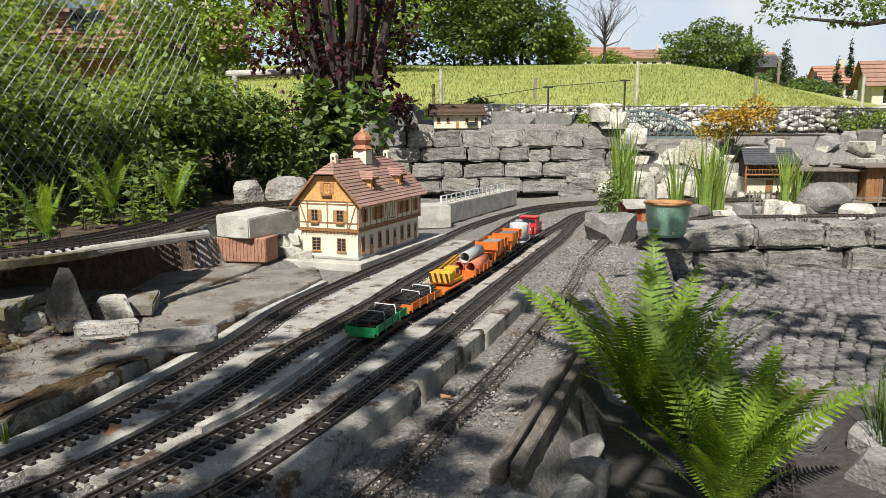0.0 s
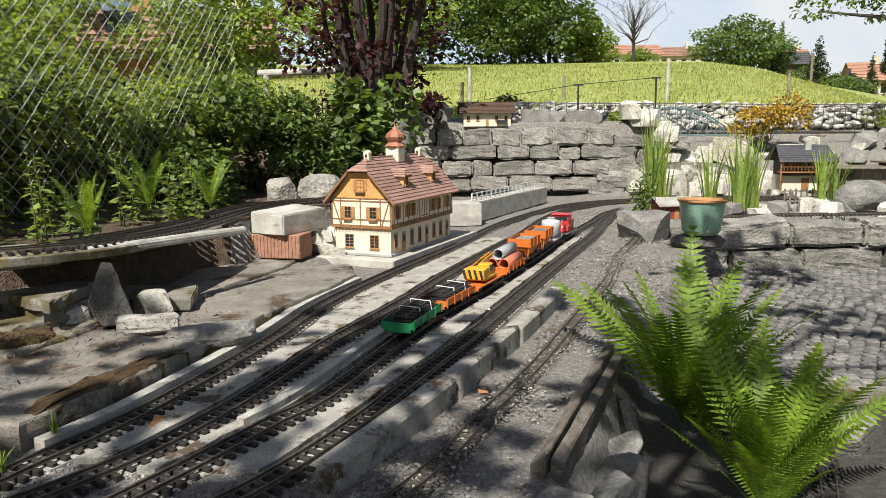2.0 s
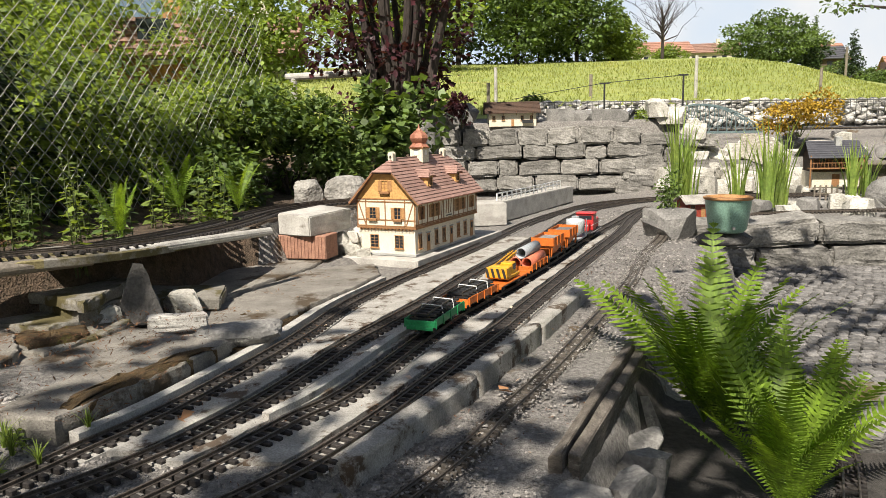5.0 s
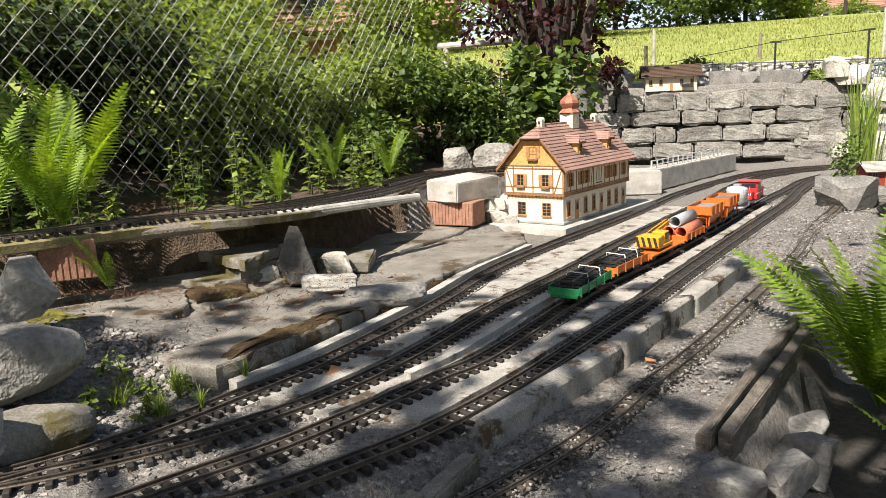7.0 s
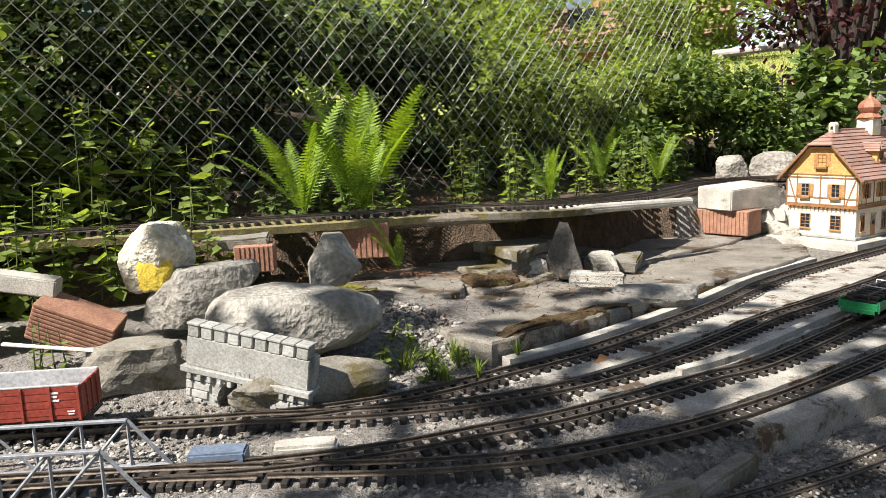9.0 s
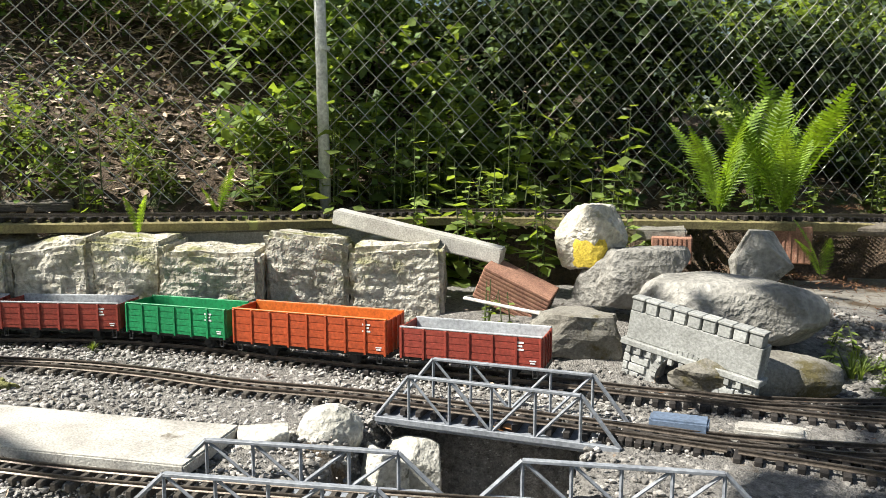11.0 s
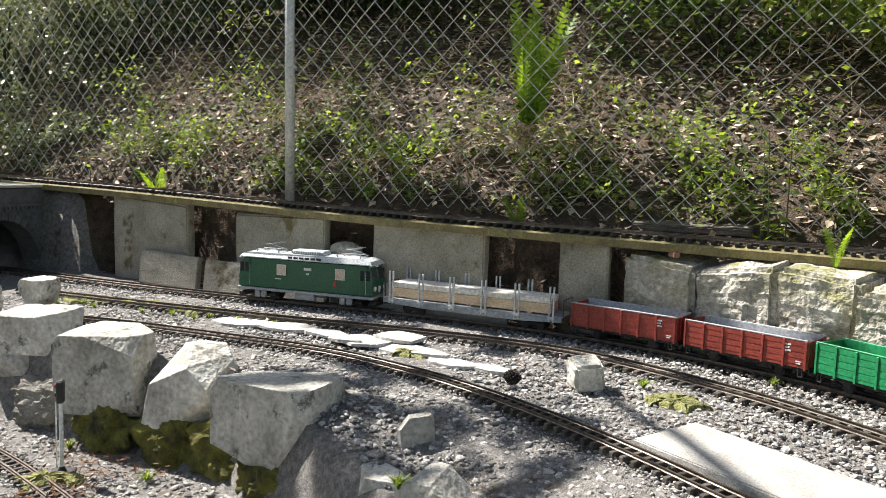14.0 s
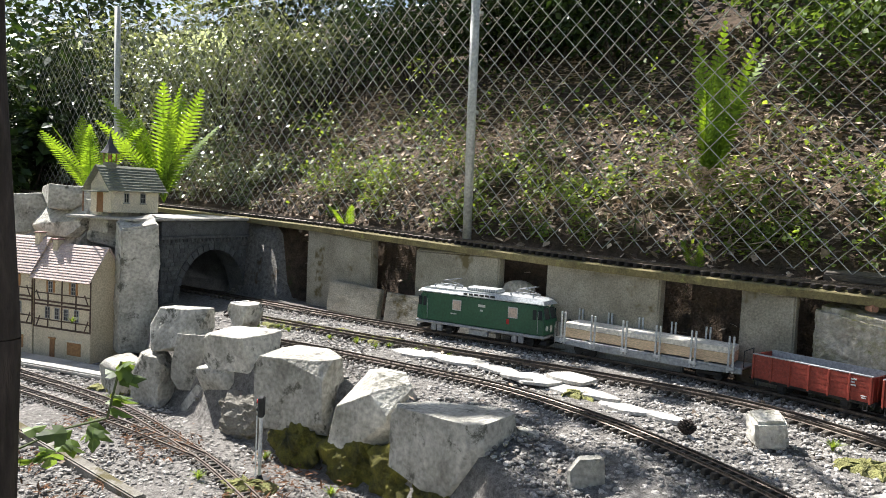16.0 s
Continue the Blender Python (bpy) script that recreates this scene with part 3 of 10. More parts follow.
# ---- rolling stock ----
GREEN = mat("dark green enamel", (0.022, 0.10, 0.055), (0.018, 0.085, 0.045), 6, 0.32, bump=0.04, spec=0.5)
SILVER = mat("silver roof paint", (0.60, 0.62, 0.62), (0.48, 0.50, 0.50), 10, 0.42, 0.15, bump=0.1, spots=(0.30, 0.29, 0.27), spot_at=0.66, spot_scale=25)
GREY = mat("grey underframe plastic", (0.36, 0.38, 0.39), (0.26, 0.27, 0.28), 14, 0.6, bump=0.1)
BLACK = mat("black plastic", (0.03, 0.03, 0.03), (0.018, 0.018, 0.018), 20, 0.6, bump=0.1)
RED = mat("brick red plastic", (0.3, 0.052, 0.034), (0.235, 0.042, 0.028), 8, 0.5, bump=0.08, spots=(0.25, 0.07, 0.045), spot_at=0.66, spot_scale=16)
REDB = mat("bright red enamel", (0.52, 0.035, 0.035), (0.42, 0.03, 0.03), 8, 0.35, bump=0.05)
LGREEN = mat("grass green plastic", (0.018, 0.26, 0.09), (0.014, 0.20, 0.07), 8, 0.5, bump=0.08)
ORANGER = mat("red orange plastic", (0.43, 0.075, 0.022), (0.35, 0.06, 0.018), 8, 0.5, bump=0.08)
ORANGE = mat("orange plastic", (0.60, 0.15, 0.022), (0.50, 0.12, 0.018), 8, 0.5, bump=0.08)
YELLOW = mat("signal yellow plastic", (0.72, 0.36, 0.02), (0.62, 0.29, 0.02), 8, 0.45, bump=0.05)
INNERG = mat("grey wagon inside", (0.45, 0.46, 0.47), (0.34, 0.35, 0.36), 10, 0.7, bump=0.15)
WHITE = mat("white print", (0.78, 0.78, 0.76), (0.7, 0.7, 0.68), 20, 0.6, bump=0)
LUMBER = mat("planed spruce", (0.72, 0.56, 0.38), (0.60, 0.44, 0.28), 6, 0.7, bump=0.2, grain=90, vary=0.15, stretch=(1, 1, 4))
LUMBERW = mat("pale board", (0.82, 0.78, 0.70), (0.72, 0.67, 0.58), 6, 0.7, bump=0.15, grain=90)
PANE = glass("dark window")
LAMP = glass("lamp lens", (0.75, 0.74, 0.68))
CREAM = mat("cream curtain", (0.62, 0.50, 0.42), (0.5, 0.38, 0.3), 10, 0.5, bump=0)


def on_track(key, s0, length):
    """The pose of a vehicle whose rear end is s0 metres along a track."""
    path = PATHS[key]
    d = np.concatenate(([0], np.cumsum(np.linalg.norm(np.diff(path, axis=0), axis=1))))
    at = lambda s: np.array([np.interp(s, d, path[:, k]) for k in range(3)])
    a, b = at(s0 + length * 0.18), at(s0 + length * 0.82)
    c = (a + b) / 2
    ang = math.degrees(math.atan2(b[1] - a[1], b[0] - a[0]))
    return pose(c[0], c[1], c[2] + 0.008, 0, 0, ang)


def wheelset(parent, x, r=0.0155, material=None):
    ws = part("wheelset", rod((x, -0.030, r), (x, 0.030, r), 0.003, n=8), STEEL, parent)
    for y in (-0.0255, 0.0255):
        bm = lathe(((0.004, -0.004), (r, -0.003), (r + 0.002, 0.002), (r + 0.002, 0.004), (0.004, 0.004)), 16)
        bmesh.ops.transform(bm, verts=bm.verts[:], matrix=pose(x, y, r, 90 if y > 0 else -90, 0, 0))
        part("wheel", bm, BLACK, ws)
    return ws


def bogie(parent, x, wb=0.055):
    b = part("bogie", box(x - wb / 2 - 0.016, x + wb / 2 + 0.016, -0.034, -0.030, 0.012, 0.024, 0.002,
             bm=box(x - wb / 2 - 0.016, x + wb / 2 + 0.016, 0.030, 0.034, 0.012, 0.024, 0.002, bm=box(x - 0.012, x + 0.012, -0.03, 0.03, 0.016, 0.026, 0.002))), BLACK, parent)
    for dx in (-wb / 2, wb / 2):
        wheelset(b, x + dx)
    return b


def coupler(parent, x, s):
    bm = rod((x, 0, 0.022), (x + s * 0.022, 0, 0.022), 0.003)
    bm = rod((x + s * 0.022, -0.010, 0.022), (x + s * 0.022, 0.010, 0.022), 0.003, bm)
    return part("coupler", bm, BLACK, parent)


def print_bars(parent, x, y, z, rows, h=0.0045, side=1, material=None):
    """Unreadable small lettering as plain bars on a side wall."""
    for i, w in enumerate(rows):
        part("print", box(x - w / 2, x + w / 2, y, y + side * 0.0006, z - i * h * 1.9, z - i * h * 1.9 + h), material or WHITE, parent)


def open_wagon(m, material, label, length=0.36, height=0.064, ribs=7, inside=None, group="open goods wagons"):
    t = thing("open_wagon", m, label, "goods wagon", group)
    L, W, z0 = length / 2, 0.058, 0.040
    part("underframe", box(-L, L, -0.045, 0.045, 0.028, z0, 0.002), BLACK, t)
    part("floor", box(-L, L, -W, W, z0, z0 + 0.006, 0.001), inside or INNERG, t)
    for s in (-1, 1):
        wall = part("side_wall", box(-L, L, s * W - 0.002, s * W + 0.002, z0, z0 + height, 0.0008), material, t)
        for i in range(4):
            part("board_line", box(-L + 0.004, L - 0.004, s * (W + 0.002), s * (W + 0.0028), z0 + 0.010 + i * height / 4.4, z0 + 0.010 + i * height / 4.4 + height / 5.6), material, wall)
        for i in range(ribs):
            x = -L + 0.004 + (length - 0.008) * i / (ribs - 1)
            part("rib", box(x - 0.003, x + 0.003, s * (W + 0.0015), s * (W + 0.006), z0 - 0.004, z0 + height, 0.0008), material, wall)
        part("lining", box(-L + 0.003, L - 0.003, s * (W - 0.0045), s * (W - 0.0022), z0 + 0.006, z0 + height + 0.001), inside or INNERG, t)
        part("top_rail", box(-L, L, s * W - 0.0035, s * W + 0.0035, z0 + height, z0 + height + 0.004, 0.001), inside or INNERG, t)
        print_bars(t, -L + 0.055, s * (W + 0.003), z0 + height - 0.016, (0.022, 0.015, 0.022), side=s)
        print_bars(t, -L + 0.022, s * (W + 0.003), z0 + 0.016, (0.016, 0.012), 0.003, side=s)
        for x in (-L, L):
            part("step", rod((x * 0.94, s * W, z0), (x * 0.94, s * W, 0.016), 0.0016, rod((x * 0.88, s * W, z0), (x * 0.88, s * W, 0.016), 0.0016, rod((x * 0.94, s * W, 0.016), (x * 0.88, s * W, 0.016), 0.0016))), BLACK, t)
    for s in (-1, 1):
        end = part("end_wall", box(s * L - 0.002, s * L + 0.002, -W, W, z0, z0 + height, 0.0008), material, t)
        for y in (-0.03, 0, 0.03):
            part("rib", box(s * (L + 0.0015), s * (L + 0.005), y - 0.003, y + 0.003, z0, z0 + height), material, end)
        part("buffer_beam", box(s * L, s * (L + 0.005), -0.05, 0.05, 0.028, 0.042, 0.001), BLACK, t)
        coupler(t, s * (L + 0.004), s)
    for x in (-length * 0.27, length * 0.27):
        wheelset(t, x)
        for s in (-1, 1):
            part("axle_guard", box(x - 0.011, x + 0.011, s * 0.032, s * 0.036, 0.010, 0.034, 0.002), BLACK, t)
    return t


def electric_loco(m):
    t = thing("electric_locomotive", m, "dark green electric locomotive with silver roof on the main line", "locomotive")
    L, W = 0.305, 0.060
    side = [(-L, 0.040), (-L, 0.088), (-L + 0.016, 0.138), (-L + 0.030, 0.146), (L - 0.030, 0.146), (L - 0.016, 0.138), (L, 0.088), (L, 0.040)]
    bm = prism(side, -W, W)
    for v in bm.verts:
        if v.co.z > 0.13:
            v.co.y *= 0.93
    bmesh.ops.bevel(bm, geom=[e for e in bm.edges if abs(e.verts[0].co.y) > 0.04 and abs(e.verts[0].co.x) > L - 0.05 and abs(e.verts[1].co.x) > L - 0.05], offset=0.007, segments=3, affect="EDGES")
    body = part("body", bm, GREEN, t)
    roof = [(-L + 0.004, 0.142), (-L + 0.016, 0.154), (-L + 0.04, 0.160), (L - 0.04, 0.160), (L - 0.016, 0.154), (L - 0.004, 0.142)]
    rb = prism(roof, -W * 0.97, W * 0.97)
    for v in rb.verts:
        if v.co.z > 0.15:
            v.co.y *= 0.80
    r = part("roof", rb, SILVER, t)
    part("roof_vent", box(-0.075, 0.075, -0.030, 0.030, 0.158, 0.174, 0.006), SILVER, r)
    for i in range(14):
        part("louvre", box(-0.070 + i * 0.0105, -0.064 + i * 0.0105, -0.031, 0.031, 0.162, 0.171), GREY, r)
    for s in (-1, 1):
        for i in range(6):
            part("vent_slot", box(-0.075 + i * 0.026, -0.056 + i * 0.026, s * 0.0525, s * 0.0575, 0.147, 0.1535, 0.0006), BLACK, r)
        part("gutter", box(-L + 0.012, L - 0.012, s * (W - 0.003), s * (W + 0.0015), 0.143, 0.146), SILVER, r)
    part("lower_band", box(-L - 0.002, L + 0.002, -W - 0.001, W + 0.001, 0.034, 0.043, 0.002), GREY, t, "light grey skirt band")
    for s in (-1, 1):
        for x, w in ((-0.165, 0.044), (0.10, 0.044)):
            fr = part("window_frame", box(x - w / 2, x + w / 2, s * W, s * (W + 0.0015), 0.090, 0.126, 0.001), SILVER, body)
            part("pane", box(x - w / 2 + 0.003, x + w / 2 - 0.003, s * (W + 0.0013), s * (W + 0.002), 0.093, 0.123), CREAM, fr)
        for x in (-0.262, 0.262):
            door = part("door", box(x - 0.012, x + 0.012, s * (W - 0.0005), s * (W + 0.0010), 0.046, 0.134, 0.0005), GREEN, body)
            part("pane", box(x - 0.008, x + 0.008, s * (W + 0.0008), s * (W + 0.0016), 0.094, 0.126), PANE, door)
            part("handrail", rod((x - 0.016, s * (W + 0.003), 0.05), (x - 0.016, s * (W + 0.003), 0.12), 0.0009, n=5), SILVER, door)
            part("side_pane", box(x + math.copysign(0.016, x), x + math.copysign(0.032, x), s * (W - 0.001), s * (W + 0.0012), 0.095, 0.126), PANE, body)
        print_bars(body, -0.02, s * (W + 0.0002), 0.112, (0.034,), 0.009, s, SILVER)
        print_bars(body, -0.02, s * (W + 0.0002), 0.098, (0.014,), 0.006, s, SILVER)
        print_bars(body, 0.115, s * (W + 0.0002), 0.076, (0.030,), 0.004, s, SILVER)
        part("coat_of_arms", box(-0.150, -0.136, s * W, s * (W + 0.0012), 0.068, 0.085, 0.002), REDB, body)
        for x in (-0.20, -0.17, 0.19, 0.22):
            part("axle_box", box(x - 0.012, x + 0.012, s * 0.040, s * 0.052, 0.010, 0.036, 0.003), GREY, t)
        part("equipment_box", box(-0.045, 0.045, s * 0.030, s * 0.050, 0.012, 0.034, 0.003), GREY, t)
    for s in (-1, 1):
        tilt = math.degrees(math.atan2(0.016, 0.050))
        for y in (-0.026, 0.026):
            bm = box(-0.0008, 0.0008, -0.020, 0.020, -0.019, 0.019, 0.0006)
            w = part("windscreen", bm, PANE, body)
            w.matrix_basis = pose(s * (L - 0.0075), y, 0.1135, 0, -s * tilt, 0)
        for y in (-0.040, 0.040):
            bm = rod((s * L, y, 0.068), (s * (L + 0.005), y, 0.068), 0.008, n=14)
            hl = part("headlight", bm, SILVER, body)
            part("lens", rod((s * (L + 0.004), y, 0.068), (s * (L + 0.006), y, 0.068), 0.0062, n=14), LAMP, hl)
        part("top_light", rod((s * (L - 0.018), 0, 0.142), (s * (L - 0.008), 0, 0.140), 0.006, n=12), LAMP, body)
        part("shield", prism([(-0.008, 0.074), (0.008, 0.074), (0.008, 0.060), (0, 0.052), (-0.008, 0.060)], s * L, s * (L + 0.002), axis="x"), WHITE, body, "black and white coat of arms")
        part("snow_plough", box(s * (L - 0.02), s * (L + 0.006), -0.048, 0.048, 0.010, 0.026, 0.004), BLACK, t)
        part("buffer", rod((s * L, 0, 0.032), (s * (L + 0.014), 0, 0.032), 0.007, n=12), BLACK, t)
        # folded current collectors
        x0 = s * 0.185
        bm = bmesh.new()
        for y in (-0.022, 0.022):
            rod((x0 - 0.055, y, 0.168), (x0 + 0.055, y, 0.168), 0.0014, bm, 5)
            rod((x0 - 0.05, y, 0.170), (x0 + 0.02, y * 0.6, 0.184), 0.0011, bm, 5)
            rod((x0 + 0.02, y * 0.6, 0.184), (x0 - 0.03, y * 0.9, 0.190), 0.0011, bm, 5)
        for x in (x0 - 0.055, x0, x0 + 0.055):
            rod((x, -0.03, 0.166), (x, 0.03, 0.166), 0.0014, bm, 5)
        for dx in (-0.006, 0.006):
            rod((x0 - 0.03 + dx, -0.042, 0.191), (x0 - 0.03 + dx, 0.042, 0.191), 0.0014, bm, 5)
        for x in (x0 - 0.05, x0 + 0.05):
            for y in (-0.028, 0.028):
                rod((x, y, 0.156), (x, y, 0.167), 0.003, bm, 6)
        part("pantograph", bm, GREY, r, "folded grey pantograph")
        bogie(t, s * 0.195, 0.075)
    return t


def stake_wagon(m):
    t = thing("stake_wagon", m, "light grey flat wagon with tall stakes", "goods wagon")
    L, W = 0.335, 0.058
    part("deck", box(-L, L, -W, W, 0.046, 0.052, 0.001), GREY, t)
    for s in (-1, 1):
        sill = [(-L, 0.046), (-L, 0.036), (-L * 0.55, 0.028), (L * 0.55, 0.028), (L, 0.036), (L, 0.046)]
        part("sill", prism(sill, s * W - 0.002, s * W + 0.002), GREY, t)
        for i in range(6):
            x = -L + 0.035 + i * (2 * L - 0.07) / 5
            bm = bmesh.new()
            for dx in (-0.007, 0.007):
                box(x + dx - 0.0028, x + dx + 0.0028, s * (W + 0.001), s * (W + 0.007), 0.034, 0.140, 0.0008, bm)
            box(x - 0.012, x + 0.012, s * (W + 0.001), s * (W + 0.008), 0.040, 0.050, 0.001, bm)
            part("stake", bm, SILVER, t)
        print_bars(t, -0.06, s * (W + 0.0022), 0.037, (0.02,), 0.004, s, BLACK)
        coupler(t, s * (L + 0.004), s)
        part("end_rail", rod((s * L, -0.045, 0.052), (s * L, -0.045, 0.10), 0.0015, rod((s * L, 0.045, 0.052), (s * L, 0.045, 0.10), 0.0015, rod((s * L, -0.045, 0.10), (s * L, 0.045, 0.10), 0.0015, n=6), 6), 6), BLACK, t)
        bogie(t, s * 0.225)
    return t


def timber_load(m):
    t = thing("timber_stack", m, "stack of pale planed beams on the stake wagon", "timber")
    for j, (y0, y1) in enumerate(((-0.050, -0.018), (-0.017, 0.016), (0.017, 0.050))):
        for k, (z0, z1) in enumerate(((0.056, 0.086), (0.087, 0.104))):
            part("beam", box(-0.30, 0.295 - 0.004 * j, y0, y1, z0, z1, 0.001), LUMBER if k == 0 else LUMBERW, t)
    for x in (-0.22, 0, 0.22):
        part("batten", box(x - 0.008, x + 0.008, -0.05, 0.05, 0.052, 0.056), LUMBER, t)
    return t


def flat_wagon(m, material, label, length=0.30, sides=True):
    t = thing("low_side_wagon", m, label, "goods wagon", "parked goods train")
    L, W = length / 2, 0.056
    part("underframe", box(-L, L, -0.044, 0.044, 0.026, 0.038, 0.002), BLACK, t)
    part("deck", box(-L, L, -W, W, 0.038, 0.044, 0.001), material, t)
    for s in (-1, 1):
        if sides:
            w = part("side_board", box(-L, L, s * W - 0.002, s * W + 0.002, 0.038, 0.066, 0.0008), material, t)
            for i in range(5):
                x = -L + 0.006 + i * (length - 0.012) / 4
                part("hinge", box(x - 0.003, x + 0.003, s * (W + 0.0015), s * (W + 0.005), 0.032, 0.064), material, w)
            part("end_board", box(s * L - 0.002, s * L + 0.002, -W, W, 0.038, 0.060, 0.0008), material, t)
        part("buffer_beam", box(s * L, s * (L + 0.005), -0.05, 0.05, 0.026, 0.040, 0.001), material, t)
        coupler(t, s * (L + 0.004), s)
        for x in (-length * 0.3, length * 0.3):
            part("axle_guard", box(x - 0.011, x + 0.011, s * 0.032, s * 0.036, 0.010, 0.034, 0.002), BLACK, t)
    for x in (-length * 0.3, length * 0.3):
        wheelset(t, x)
    return t


def track_panels(m, n=3, length=0.27):
    t = thing("stacked_track", m, "stacked dark track panels tied with white cord", "track panels")
    for k in range(n):
        z = 0.046 + k * 0.013
        p = part("panel", box(-length / 2, length / 2, -0.026, -0.022, z + 0.007, z + 0.013, bm=box(-length / 2, length / 2, 0.022, 0.026, z + 0.007, z + 0.013)), STEEL, t)
        for i in range(8):
            x = -length / 2 + 0.01 + i * (length - 0.02) / 7
            ob = part("sleeper", box(x - 0.008, x + 0.008, -0.046, 0.046, z, z + 0.007), BLACK, p)
            ob.matrix_basis = pose(0, 0, 0, 0, 0, (k - 1) * 1.5)
    for x in (-0.05, 0.06):
        bm = bmesh.new()
        pts = [(x, -0.05, 0.046), (x + 0.01, -0.04, 0.046 + n * 0.013 + 0.004), (x + 0.02, 0.04, 0.046 + n * 0.013 + 0.005), (x + 0.03, 0.05, 0.046)]
        for a, b in zip(pts, pts[1:]):
            rod(a, b, 0.0018, bm, 6)
        part("cord", bm, WHITE, t)
    return t


def crane(m):
    t = thing("crane", m, "yellow crane superstructure with striped counterweight, on a flat wagon", "crane")
    part("turntable", rod((0, 0, 0.044), (0, 0, 0.052), 0.04, n=20), BLACK, t)
    part("base", box(-0.08, 0.075, -0.048, 0.048, 0.052, 0.068, 0.003), YELLOW, t)
    cab = part("cab", box(-0.02, 0.035, -0.045, 0.010, 0.068, 0.118, 0.004), YELLOW, t)
    for s, y in ((-1, -0.0455), (1, 0.0105)):
        part("pane", box(-0.012, 0.028, y, y + s * 0.0008, 0.088, 0.112), PANE, cab)
    part("pane", box(0.0352, 0.036, -0.040, 0.005, 0.088, 0.112), PANE, cab)
    cw = part("counterweight", box(-0.10, -0.062, -0.05, 0.05, 0.060, 0.106, 0.003), YELLOW, t)
    for i in range(4):
        bm = prism([(-0.05 + i * 0.026, 0.062), (-0.038 + i * 0.026, 0.062), (-0.026 + i * 0.026, 0.104), (-0.038 + i * 0.026, 0.104)], -0.1015, -0.1005, axis="x")
        part("stripe", bm, BLACK, cw)
    part("engine_house", box(-0.062, -0.022, -0.045, 0.045, 0.068, 0.108, 0.003), YELLOW, t)
    bm = bmesh.new()
    for y in (0.015, 0.040):
        rod((-0.01, y, 0.085), (0.19, y * 0.7, 0.128), 0.0028, bm, 6)
        rod((-0.01, y, 0.105), (0.19, y * 0.7, 0.138), 0.0028, bm, 6)
    for i in range(9):
        f, g = i / 9, (i + 1) / 9
        rod((-0.01 + 0.2 * f, 0.015, 0.085 + 0.043 * f), (-0.01 + 0.2 * g, 0.015, 0.105 + 0.033 * g), 0.0018, bm, 5)
        rod((-0.01 + 0.2 * f, 0.040, 0.105 + 0.033 * f), (-0.01 + 0.2 * g, 0.036, 0.085 + 0.043 * g), 0.0018, bm, 5)
    part("jib", bm, YELLOW, t)
    part("hook_rope", rod((0.185, 0.02, 0.13), (0.185, 0.02, 0.06), 0.001, n=5), BLACK, t)
    return t


def pipes(m):
    t = thing("pipe_load", m, "three large pipes, one grey and two orange, on a flat wagon", "pipes")
    for (y, z), mt, lb in (((-0.028, 0.072), ORANGE_P, ""), ((0.030, 0.072), ORANGE_P, ""), ((0.001, 0.118), GREY, "grey pipe")):
        bm = bmesh.new()
        n = 20
        rings = []
        for r, x in ((0.027, -0.125), (0.027, 0.125), (0.023, 0.125), (0.023, -0.125)):
            rings.append([bm.verts.new((x, y + r * math.cos(2 * math.pi * i / n), z + r * math.sin(2 * math.pi * i / n))) for i in range(n)])
        for k in range(4):
            a, b = rings[k], rings[(k + 1) % 4]
            for i in range(n):
                bm.faces.new((a[i], b[i], b[(i + 1) % n], a[(i + 1) % n]))
        bmesh.ops.recalc_face_normals(bm, faces=bm.faces[:])
        part("pipe", bm, mt, t, lb, smooth=True)
    return t


ORANGE_P = mat("orange drain pipe", (0.60, 0.18, 0.10), (0.5, 0.14, 0.075), 8, 0.55, bump=0.05)


